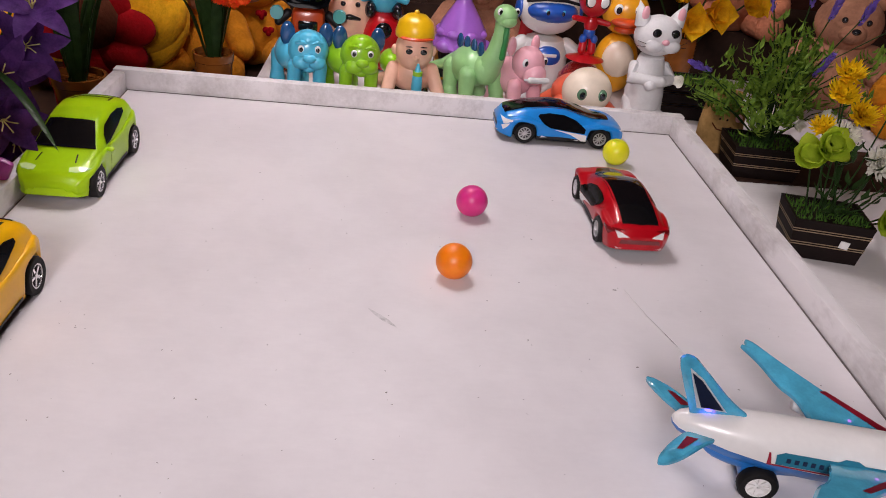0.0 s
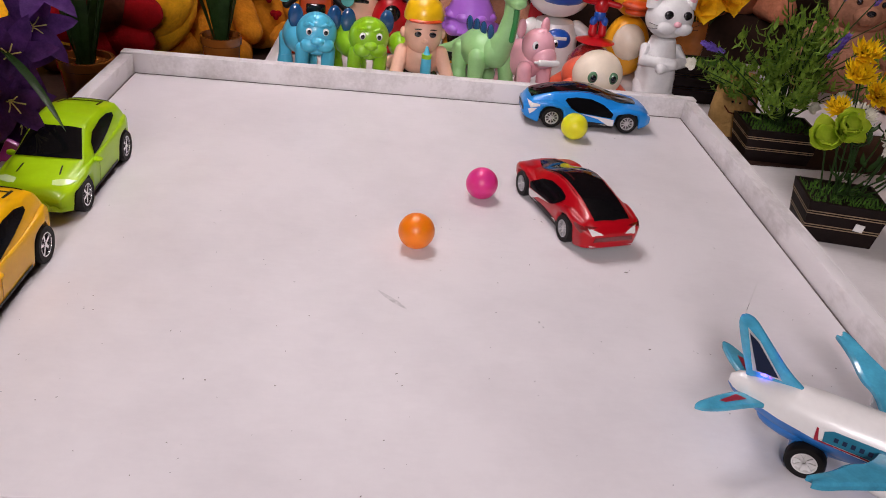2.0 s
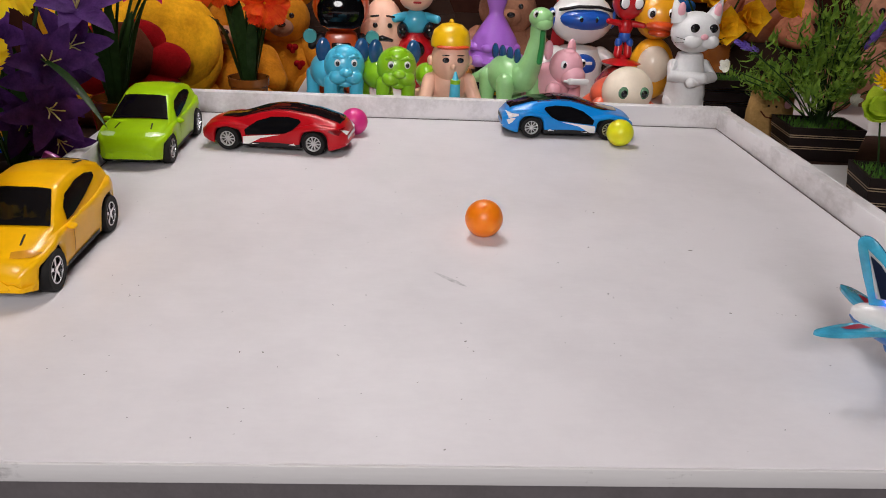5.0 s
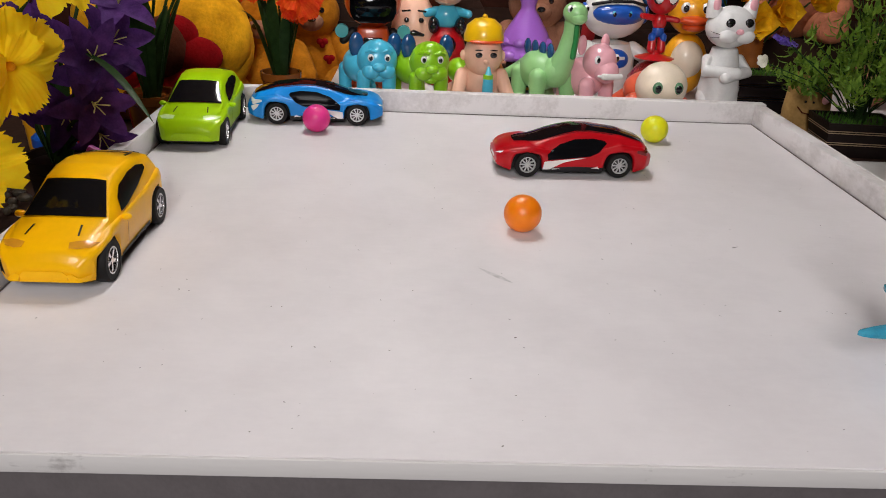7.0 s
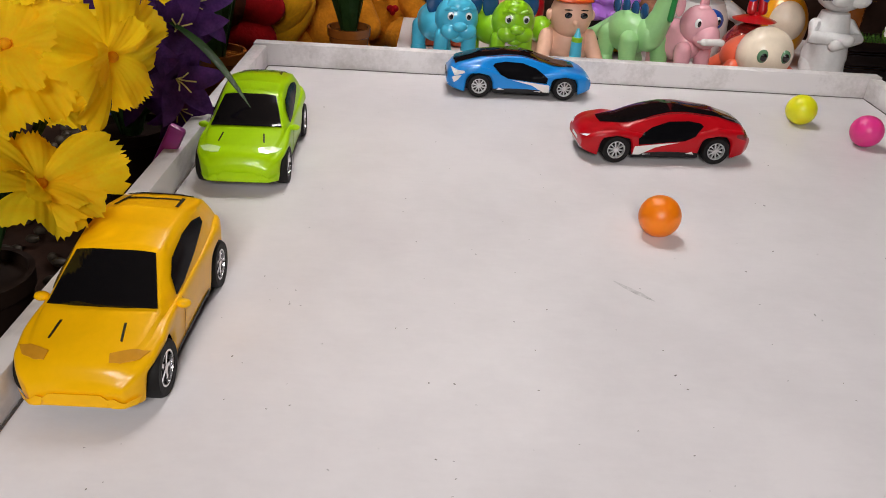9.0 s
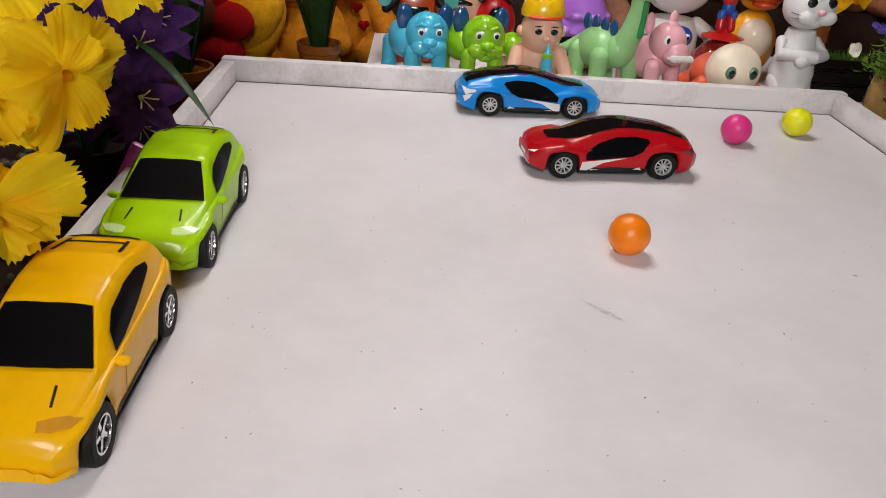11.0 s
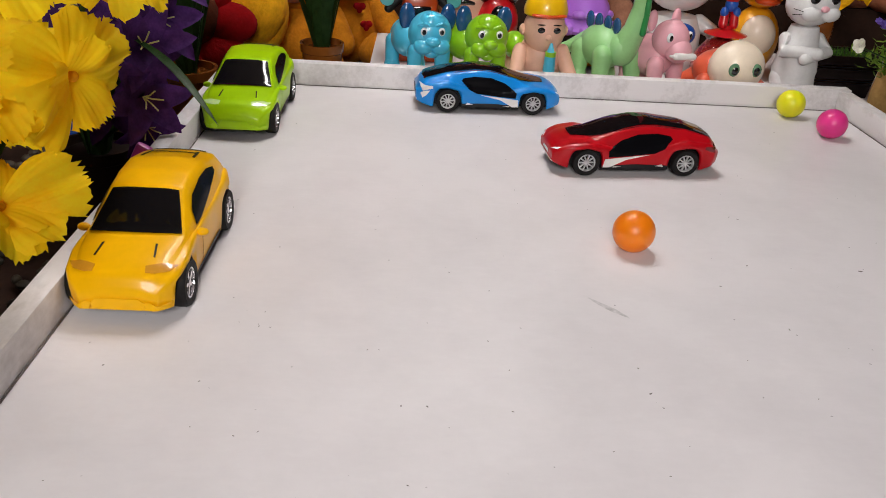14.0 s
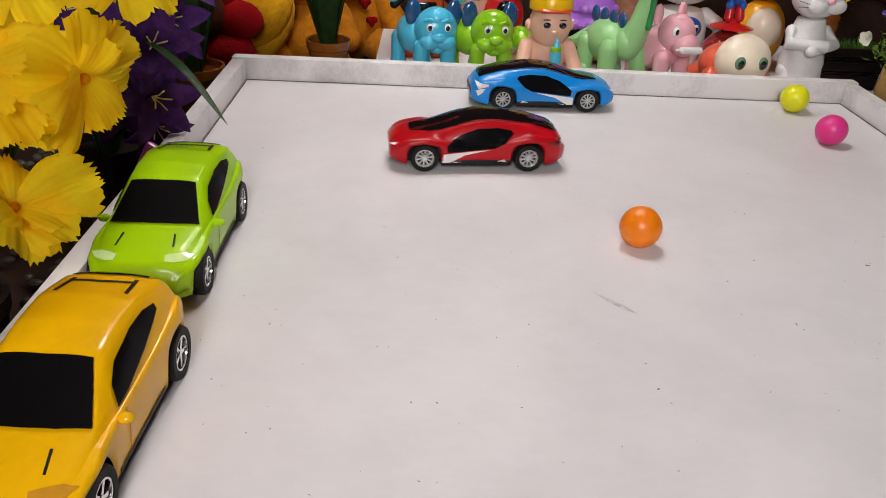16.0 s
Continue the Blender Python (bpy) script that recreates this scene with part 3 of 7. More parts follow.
# ---- balls ----
def ball(mat, x, y, label):
    bm = bmesh.new()
    blob(bm, (0, 0, 0), 0.0205, 40, 28)
    for v in bm.verts:
        if abs(v.co.z) < 0.0004:
            v.co *= 1.004
    return tagged(part("plastic_ball", bm, mat, None, "", pose(x, y, 0.0205)), label, "ball", "small plastic balls")


orange_ball = ball(ORANGE_B, 0.516, -0.521, "small orange plastic ball rolling on the tray")
pink_ball = ball(PINK_B, 0.5467, -0.363, "small magenta pink plastic ball on the tray")
lime_ball = ball(LIME_B, 0.786, -0.152, "small lemon yellow plastic ball on the tray")


# ---- toy plane ----
CYAN = material("clear_cyan_plastic", (0.10, 0.60, 0.84), 0.14, vary=0.2, scale=60, transmission=0.5, coat=0.6)
PLANE_BLUE = material("plane_blue_plastic", (0.01, 0.16, 0.50), 0.35, vary=0.06, coat=0.3)
NAVY = material("navy_sticker", (0.01, 0.02, 0.06), 0.4)
STICK_RED = material("dark_red_sticker", (0.35, 0.01, 0.03), 0.4)
TEAL = material("teal_sticker", (0.015, 0.17, 0.26), 0.3)


def fin(outline, thick, axis, mat, parent, name, m, label=""):
    """A thin moulded plate, thicker inside than at its rim."""
    bm = bmesh.new()
    for _ in range(2):
        outline = [q for a, b in zip(outline, outline[1:] + outline[:1]) for q in ((a[0] * 0.78 + b[0] * 0.22, a[1] * 0.78 + b[1] * 0.22), (a[0] * 0.22 + b[0] * 0.78, a[1] * 0.22 + b[1] * 0.78))]
    n = len(outline)
    cx, cy = sum(p[0] for p in outline) / n, sum(p[1] for p in outline) / n

    def v(px, py, h):
        return bm.verts.new((px, h, py) if axis == "y" else (px, py, h))
    for sgn in (1, -1):
        rim = [v(px, py, sgn * thick * 0.25) for px, py in outline]
        ins = [v(cx + (px - cx) * 0.82, cy + (py - cy) * 0.82, sgn * thick * 0.5) for px, py in outline]
        for k in range(n):
            j = (k + 1) % n
            bm.faces.new((rim[k], rim[j], ins[j], ins[k]))
        bm.faces.new(ins)
        if sgn == 1:
            first = rim
    for k in range(n):
        j = (k + 1) % n
        bm.faces.new((first[k], first[j], rim[j], rim[k]))
    return part(name, bm, mat, parent, label, m, 30)


def make_plane():
    pl = thing("toy_plane", pose(0.753, -0.812, 0, 0, 0, -10), "white and blue toy airliner with clear cyan wings and tail", "toy plane")
    prof = [(-0.074, 0.004, 0.053), (-0.069, 0.0085, 0.0525), (-0.055, 0.0135, 0.0515), (-0.03, 0.019, 0.049), (0.0, 0.0225, 0.0465), (0.04, 0.0235, 0.0455),
            (0.12, 0.0235, 0.0455), (0.16, 0.022, 0.045), (0.185, 0.0165, 0.043), (0.198, 0.008, 0.041), (0.201, 0.0015, 0.0405)]
    for upper in (True, False):
        bm = bmesh.new()
        rows = []
        for x, r, z in prof:
            a0, a1 = (-14, 194) if upper else (-166, -14)
            cut = 1.0 if x > -0.07 else 0.9
            rows.append([bm.verts.new((x, r * math.cos(radians(a)) * cut, z + r * math.sin(radians(a)) * (1.0 if upper else 1.05))) for a in np.linspace(a0, a1, 21)])
        for a, b in zip(rows, rows[1:]):
            for k in range(20):
                bm.faces.new((a[k], b[k], b[k + 1], a[k + 1]))
        bm.faces.new(rows[0])
        bm.faces.new(rows[-1][::-1])
        ob = part("fuselage_top" if upper else "fuselage_belly", bm, WHITE_PLASTIC if upper else PLANE_BLUE, pl,
                  "glossy white upper fuselage" if upper else "blue lower fuselage")
        if upper:
            tree = tree_of(ob)
    fin([(-0.016, 0.066), (-0.034, 0.078), (-0.058, 0.102), (-0.070, 0.114), (-0.078, 0.116), (-0.083, 0.111), (-0.074, 0.088), (-0.064, 0.066), (-0.062, 0.058), (-0.04, 0.056), (-0.004, 0.058)],
        0.006, "y", CYAN, pl, "tail_fin", pose(0, 0, 0), "clear cyan tail fin")
    for sgn in (1, -1):
        bm = bmesh.new()
        vs = [bm.verts.new((x, sgn * 0.0034, z)) for x, z in ((-0.036, 0.0695), (-0.061, 0.0975), (-0.0735, 0.1065), (-0.0595, 0.0695))]
        bm.faces.new(vs)
        bmesh.ops.solidify(bm, geom=bm.faces[:], thickness=0.0003)
        part("fin_border", bm, WHITE_PLASTIC, pl, "pale border of the tail sticker")
        bm = bmesh.new()
        vs = [bm.verts.new((x, sgn * 0.0040, z)) for x, z in ((-0.039, 0.071), (-0.062, 0.0965), (-0.071, 0.1025), (-0.0565, 0.071))]
        bm.faces.new(vs)
        bmesh.ops.solidify(bm, geom=bm.faces[:], thickness=0.0004)
        part("fin_sticker", bm, NAVY, pl, "dark navy tail sticker")
        out = [(-0.034, 0.010), (-0.050, 0.022), (-0.069, 0.042), (-0.083, 0.052), (-0.091, 0.053), (-0.089, 0.044), (-0.077, 0.025), (-0.062, 0.008)]
        fin([(x, sgn * y) for x, y in out], 0.005, "z", CYAN, pl, "tailplane", pose(0, 0, 0.049) @ pose(0, 0, 0, sgn * 1, 0, 0), "clear cyan tailplane")
        bm = bmesh.new()
        vs = [bm.verts.new((x, sgn * y, 0.0034)) for x, y in ((-0.056, 0.020), (-0.070, 0.035), (-0.075, 0.036), (-0.065, 0.019))]
        bm.faces.new(vs)
        bmesh.ops.solidify(bm, geom=bm.faces[:], thickness=0.0004)
        part("tailplane_sticker", bm, STICK_RED, pl, "red and white tailplane sticker", pose(0, 0, 0.049) @ pose(0, 0, 0, sgn * 1, 0, 0))
        wing = [(0.125, 0.018), (0.100, 0.032), (0.060, 0.062), (0.022, 0.094), (0.008, 0.108), (-0.001, 0.112), (0.001, 0.103), (-0.006, 0.104), (0.004, 0.092),
                (0.012, 0.080), (0.022, 0.060), (0.034, 0.050), (0.042, 0.030), (0.045, 0.018)]
        wm = pose(0, 0, 0.046) @ pose(0, 0, 0, sgn * 11, 0, 0)
        fin([(x, sgn * y) for x, y in wing], 0.007, "z", CYAN, pl, "wing", wm, "clear cyan plastic wing")
        bm = bmesh.new()
        vs = [bm.verts.new((x, sgn * y, 0.0042)) for x, y in ((0.104, 0.0285), (0.060, 0.0605), (0.054, 0.059), (0.097, 0.0255))]
        bm.faces.new(vs)
        bmesh.ops.solidify(bm, geom=bm.faces[:], thickness=0.0004)
        part("wing_stripe", bm, STICK_RED, pl, "dark red wing stripe", wm)
        bm = bmesh.new()
        turned(bm, [(0, -0.018), (0.004, -0.017), (0.0075, -0.008), (0.009, 0.006), (0.0085, 0.014), (0.006, 0.015), (0, 0.010)], 18, wm @ pose(0.052, sgn * 0.052, -0.010, 0, 90, 0))
        part("engine", bm, WHITE_PLASTIC, pl, "white ribbed engine pod")
        # window band with its row of windows
        band = [(0.005, 0.0435), (0.004, 0.052), (0.010, 0.0545), (0.05, 0.0545), (0.055, 0.057), (0.065, 0.057), (0.07, 0.0545), (0.15, 0.0545), (0.155, 0.0475), (0.15, 0.044)]
        patch("window_band", band, "y", sgn, tree, TEAL, pl, 0.0006, "teal window band sticker", 0.006)
        stripe = [(-0.001, 0.0415), (-0.002, 0.053), (-0.0005, 0.053), (0.002, 0.0428), (0.16, 0.0425), (0.16, 0.0415)]
        patch("red_line", stripe, "y", sgn, tree, STICK_RED, pl, 0.0005, "thin dark red line under the windows", 0.006)
        for k in range(9):
            x = 0.012 + 0.0062 * k
            patch("cabin_window", [(x, 0.0470), (x + 0.0032, 0.0470), (x + 0.0032, 0.0505), (x, 0.0505)], "y", sgn, tree, NAVY, pl, 0.0011, "", 0.004)
        cu = bpy.data.curves.new("lettering", "FONT")
        cu.body, cu.size, cu.extrude = "A386 SUPER A", 0.0095, 0.0002
        tmp = new("lettering", cu)
        me = bpy.data.meshes.new_from_object(tmp)
        bpy.data.objects.remove(tmp)
        me.materials.append(WHITE_PLASTIC)
        ob = new("lettering", me)
        ob.parent = pl
        ob.matrix_basis = pose(0.072 if sgn < 0 else 0.135, sgn * 0.0246, 0.0465, 90, 0, 0 if sgn < 0 else 180)
        tagged(ob, "pale letters on the window band")
        bm = bmesh.new()
        turned(bm, [(0.009, -0.005), (0.0145, -0.005), (0.016, -0.003), (0.016, 0.003), (0.0145, 0.005), (0.010, 0.005), (0.0095, 0.003)], 26, pose(0, 0, 0, -90 * sgn))
        wh = part("wheel", bm, TYRE, pl, "black tyre with white rim", pose(0, sgn * 0.0185, 0.016))
        bm = bmesh.new()
        turned(bm, [(0.0105, 0.0005), (0.0105, 0.0046), (0.0088, 0.0046), (0.0085, 0.002), (0, 0.002)], 26, pose(0, 0, 0, -90 * sgn))
        for k in range(8):
            box(bm, 0.005, 0, 0.003, 0.008, 0.0022, 0.0016, 0, pose(0, 0, 0, -90 * sgn) @ pose(0, 0, 0, 0, 0, 45 * k))
        part("rim", bm, WHITE_PLASTIC, wh, "white eight-spoke rim")
        bm = bmesh.new()
        tube(bm, [(0, sgn * 0.016, 0.016), (0, 0.0, 0.018)], 0.003, 8)
        box(bm, 0.0, sgn * 0.008, 0.024, 0.03, 0.012, 0.016, 0.003)
        blob(bm, (0.006, sgn * 0.004, 0.034), (0.052, 0.012, 0.015), 20, 12)
        part("axle", bm, PLANE_BLUE, pl)
        bm = bmesh.new()
        blob(bm, (0.075, sgn * 0.034, 0.052), 0.0016, 10, 8)
        part("led", bm, LED_PINK, pl, "small glowing pink light")
    bm = bmesh.new()
    turned(bm, [(0, -0.006), (0.011, -0.006), (0.012, -0.004), (0.012, 0.004), (0.011, 0.006), (0, 0.006)], 20, pose(0.15, 0, 0.012, -90))
    box(bm, 0.15, 0, 0.022, 0.012, 0.016, 0.014, 0.002)
    part("nose_wheel", bm, TYRE, pl)
    bm = bmesh.new()
    tube(bm, [(-0.079, 0, 0.115), (-0.082, 0.14, 0.056), (-0.085, 0.279, 0.001)], 0.00028, 5)
    part("thread", bm, EDGE, pl, "thin clear thread tied to the tail")
    bm = bmesh.new()
    blob(bm, (-0.045, 0.003, 0.0665), 0.0018, 10, 8)
    part("led", bm, LED_PINK, pl, "small glowing pink light in the tail")
    bm = bmesh.new()
    blob(bm, (-0.050, 0.0, 0.0690), (0.0050, 0.0042, 0.0030), 12, 8)
    part("tail_lamp", bm, LED_VIOLET, pl, "violet blue glowing lamp at the foot of the tail fin")
    return pl


toy_plane = make_plane()
PLANE_ROWS = [(0, 0.749, -0.815, -10), (0.3, 0.752, -0.815, -11), (0.5, 0.785, -0.810, -31), (1.0, 0.784, -0.809, -31), (2.0, 0.786, -0.809, -31),
              (2.5, 0.795, -0.806, -36), (3.0, 0.801, -0.798, -37), (3.5, 0.807, -0.800, -37), (4.2, 0.808, -0.802, -37), (6.5, 0.792, -0.808, -38), (16.0, 0.792, -0.808, -38)]


# ---- toys and plants ----
def lay(bm, spec):
    k = spec[0]
    if k == "s":
        blob(bm, spec[1], spec[2], 20, 14)
    elif k == "t":
        tube(bm, spec[1], spec[2], 12)
        for p, r in ((spec[1][0], spec[2][0] if hasattr(spec[2], "__len__") else spec[2]), (spec[1][-1], spec[2][-1] if hasattr(spec[2], "__len__") else spec[2])):
            blob(bm, p, r * 0.99, 12, 8)
    elif k == "b":
        box(bm, *spec[1], *spec[2], spec[3])
    elif k == "l":
        turned(bm, spec[2], 24, pose(*spec[1]))


def bit(name, mat, parent, specs, label=""):
    bm = bmesh.new()
    for s in specs:
        lay(bm, s)
    return part(name, bm, mat, parent, label)


def figure(name, m, groups, label, category="doll", group=""):
    """One plain mesh in several colours."""
    bm = bmesh.new()
    mats = []
    for mat, specs in groups:
        n = len(bm.faces)
        for s in specs:
            lay(bm, s)
        bm.faces.ensure_lookup_table()
        for f in bm.faces[n:]:
            f.material_index = len(mats)
        mats.append(mat)
    ob = part(name, bm, mats[0], None, "", m)
    for mt in mats[1:]:
        ob.data.materials.append(mt)
    return tagged(ob, label, category, group)


def plastic(name, c, rough=0.3, coat=0.4, **kw):
    return material(name, c, rough, vary=0.06, coat=coat, **kw)


def plush(name, c, **kw):
    return material(name, c, 0.9, vary=0.28, scale=24, bump=0.8, sheen=0.02, spec=0.08, **kw)


SKY = plastic("sky_blue_plastic", (0.07, 0.50, 0.72))
LEAFY = plastic("grass_green_plastic", (0.26, 0.56, 0.01))
PALEGREEN = plastic("pale_green_plastic", (0.30, 0.60, 0.24), 0.4)
PINKISH = plastic("pale_pink_plastic", (0.85, 0.43, 0.49), 0.4)
SKIN = plastic("doll_vinyl", (0.84, 0.49, 0.35), 0.5, 0.1)
CAP = plastic("yellow_cap_plastic", (0.85, 0.50, 0.005))
CORAL = plastic("coral_plastic", (0.75, 0.13, 0.06))
ORANGERED = plastic("orange_red_plastic", (0.66, 0.075, 0.012))
CREAM = plastic("cream_plastic", (0.86, 0.74, 0.58), 0.4)
REDP = plastic("red_plastic", (0.50, 0.006, 0.010))
PURPLE = plastic("lilac_plastic", (0.36, 0.13, 0.58))
DEEPBLUE = plastic("deep_blue_plastic", (0.01, 0.09, 0.45))
GOLDY = plastic("duck_yellow_plastic", (0.82, 0.36, 0.01))
HAIR = plastic("brown_hair_plastic", (0.22, 0.055, 0.016), 0.5)
EYEW = plastic("eye_white", (0.85, 0.85, 0.85), 0.2)
EYEB = plastic("eye_black", (0.01, 0.01, 0.012), 0.1)
CLEARBLUE = plastic("clear_dark_blue_plastic", (0.02, 0.12, 0.32), 0.15, transmission=0.4)
CATFUR = material("white_vinyl_cat", (0.72, 0.72, 0.72), 0.55, vary=0.08)
GOLDPLUSH = plush("golden_plush", (0.88, 0.40, 0.012))
OCHREPLUSH = plush("ochre_plush", (0.50, 0.18, 0.010))
REDPLUSH = plush("dark_red_plush", (0.26, 0.004, 0.006))
BROWNPLUSH = plush("brown_plush", (0.13, 0.036, 0.016))
ORANGEPLUSH = plush("orange_plush", (0.85, 0.24, 0.006))
BLUEPLUSH = plush("blue_plush", (0.02, 0.12, 0.35))
ROSYPLUSH = plush("rosy_brown_plush", (0.46, 0.17, 0.09))
DARKPLUSH = plush("chocolate_plush", (0.09, 0.025, 0.012))
TAN = plush("tan_plush", (0.32, 0.15, 0.09))


def eye(parent, x, y, z, r, white=EYEW):
    e = bit("eye", white, parent, [("s", (x, y, z), (r, r * 0.55, r * 1.15))], "white eye with dark pupil")
    bit("pupil", EYEB, e, [("s", (x, y - r * 0.42, z - r * 0.1), (r * 0.6, r * 0.3, r * 0.72))])


def walker(m, mat, label, trunk=True):
    """A walking animal toy on four thick legs, facing -y."""
    a = thing("animal_toy", m, label, "toy animal", "walking animal toys")
    bit("body", mat, a, [("s", (-0.016, 0.025, 0.062), (0.030, 0.040, 0.030)), ("s", (-0.018, 0.055, 0.058), (0.027, 0.025, 0.030))])
    h = bit("head", mat, a, [("s", (0.012, -0.012, 0.078), (0.035, 0.029, 0.035)), ("s", (0.013, -0.020, 0.096), (0.022, 0.018, 0.018)),
                             ("s", (0.000, -0.032, 0.062), (0.016, 0.013, 0.013)), ("s", (0.026, -0.032, 0.062), (0.016, 0.013, 0.013)), ("s", (0.013, -0.028, 0.050), (0.012, 0.010, 0.007))]
            + ([("t", [(0.013, -0.036, 0.078), (0.014, -0.047, 0.066), (0.015, -0.050, 0.052)], [0.010, 0.0085, 0.007])] if trunk else [("s", (0.013, -0.042, 0.071), (0.012, 0.009, 0.0075))]))
    for sx in (-1, 1):
        eye(h, 0.013 + sx * 0.0140, -0.0375, 0.086, 0.0056)
        bit("brow", mat, h, [("t", [(0.013 + sx * 0.006, -0.036, 0.0955), (0.013 + sx * 0.014, -0.0365, 0.0985), (0.013 + sx * 0.021, -0.030, 0.095)], 0.0028)])
        bit("ear", CLEARBLUE, h, [("s", (0.010 + sx * 0.033, 0.004, 0.100), (0.013, 0.006, 0.022))], "clear dark blue ear")
    for x, y in ((-0.012, -0.022), (0.032, -0.022), (-0.040, 0.05), (0.004, 0.06)):
        bit("leg", mat, a, [("t", [(x, y, 0.052), (x - 0.001, y - 0.003, 0.018)], [0.0125, 0.0115]), ("l", (x - 0.001, y - 0.004, 0), [(0, 0), (0.0135, 0), (0.0140, 0.010), (0.0115, 0.022), (0, 0.022)])])
    bit("tail", mat, a, [("t", [(-0.02, 0.078, 0.07), (-0.03, 0.092, 0.062), (-0.034, 0.096, 0.05)], [0.004, 0.003, 0.004])])
    return a


Z0 = -0.010
walker(pose(0.272, 0.098, Z0, 0, 0, 8), SKY, "glossy sky blue walking animal toy behind the rim", trunk=False)
walker(pose(0.362, 0.098, Z0, 0, 0, 8), LEAFY, "glossy grass green walking dinosaur toy behind the rim", trunk=False)

figure("baby_doll", pose(0.468, 0.105, Z0, 0, 0, 6), [
    (SKIN, [("s", (0, -0.005, 0.092), (0.034, 0.034, 0.038)), ("s", (0, 0.012, 0.045), (0.038, 0.036, 0.034)), ("t", [(-0.034, 0.0, 0.055), (-0.046, -0.025, 0.020), (-0.048, -0.034, 0.006)], [0.013, 0.012, 0.010]),
            ("t", [(0.034, 0.0, 0.055), (0.046, -0.025, 0.020), (0.048, -0.034, 0.006)], [0.013, 0.012, 0.010]), ("t", [(-0.02, 0.06, 0.02), (-0.045, 0.07, 0.012)], [0.02, 0.013]),
            ("t", [(0.02, 0.06, 0.02), (0.045, 0.07, 0.012)], [0.02, 0.013]), ("s", (-0.034, -0.002, 0.09), (0.006, 0.008, 0.009)), ("s", (0.034, -0.002, 0.09), (0.006, 0.008, 0.009)), ("s", (0, -0.038, 0.085), 0.005)]),
    (CAP, [("l", (0, -0.003, 0.115), [(0.0345, 0), (0.0352, 0.008), (0.030, 0.026), (0.018, 0.036), (0.0, 0.040)]), ("s", (0, -0.003, 0.1555), 0.0045)]),
    (ORANGERED, [("s", (0, -0.028, 0.117), (0.029, 0.012, 0.0045))]),
    (SKY, [("l", (0.004, -0.045, 0.022), [(0, 0), (0.0085, 0.001), (0.0095, 0.015), (0.0085, 0.036), (0, 0.036)])]),
    (LEAFY, [("l", (0.004, -0.045, 0.058), [(0, 0), (0.0085, 0), (0.0085, 0.007), (0, 0.007)]), ("s", (-0.036, 0.04, 0.055), (0.02, 0.03, 0.022))]),
    (SKY, [("l", (0.004, -0.045, 0.065), [(0.006, 0), (0.004, 0.006), (0.002, 0.013), (0, 0.014)])]),
    (EYEB, [("s", (-0.0125, -0.0370, 0.096), (0.0060, 0.002, 0.0046)), ("s", (0.0125, -0.0370, 0.096), (0.0060, 0.002, 0.0046)), ("s", (-0.0125, -0.0350, 0.104), (0.0070, 0.002, 0.0010)), ("s", (0.0125, -0.0350, 0.104), (0.0070, 0.002, 0.0010)), ("s", (0, 0.012, 0.012), (0.034, 0.034, 0.011))]),
], "crawling baby doll with yellow cap and blue bottle")


def dino():
    a = thing("dinosaur_toy", pose(0.588, 0.118, Z0, 0, 0, 22), "pale green long-necked dinosaur toy behind the rim", "toy animal")
    bit("body", PALEGREEN, a, [("s", (-0.006, 0.02, 0.062), (0.036, 0.048, 0.036)), ("s", (0.004, -0.018, 0.066), (0.026, 0.024, 0.028))])
    nk = bit("neck", PALEGREEN, a, [("t", [(0.006, -0.020, 0.068), (0.012, -0.034, 0.100), (0.016, -0.038, 0.135), (0.014, -0.040, 0.160)], [0.024, 0.018, 0.0145, 0.0135])])
    bit("neck_stripe", plastic("bottle_green_stripe", (0.02, 0.26, 0.06)), nk, [("t", [(0.013, -0.054, 0.098), (0.0165, -0.0515, 0.125), (0.016, -0.0525, 0.148)], [0.005, 0.005, 0.005])], "dark green neck stripe")
    h = bit("head", PALEGREEN, a, [("s", (0.013, -0.048, 0.170), (0.020, 0.023, 0.018)), ("s", (0.013, -0.060, 0.163), (0.015, 0.014, 0.011))])
    eye(h, -0.003, -0.057, 0.178, 0.0055)
    eye(h, 0.029, -0.057, 0.178, 0.0055)
    for k in range(4):
        bit("back_plate", CLEARBLUE, a, [("s", (-0.018 + 0.004 * k, 0.05 - 0.020 * k, 0.100), (0.005, 0.010, 0.014))], "clear dark blue back plate")
    for x, y in ((-0.030, -0.012), (0.030, -0.018), (-0.036, 0.044), (0.026, 0.05)):
        bit("leg", PALEGREEN, a, [("t", [(x * 0.9, y, 0.056), (x, y - 0.004, 0.016)], [0.017, 0.013]), ("l", (x, y - 0.005, 0), [(0, 0), (0.0155, 0), (0.016, 0.010), (0.012, 0.022), (0, 0.022)])])
    bit("tail", PALEGREEN, a, [("t", [(-0.01, 0.06, 0.06), (-0.03, 0.09, 0.045), (-0.05, 0.105, 0.04)], [0.02, 0.010, 0.004])])


dino()


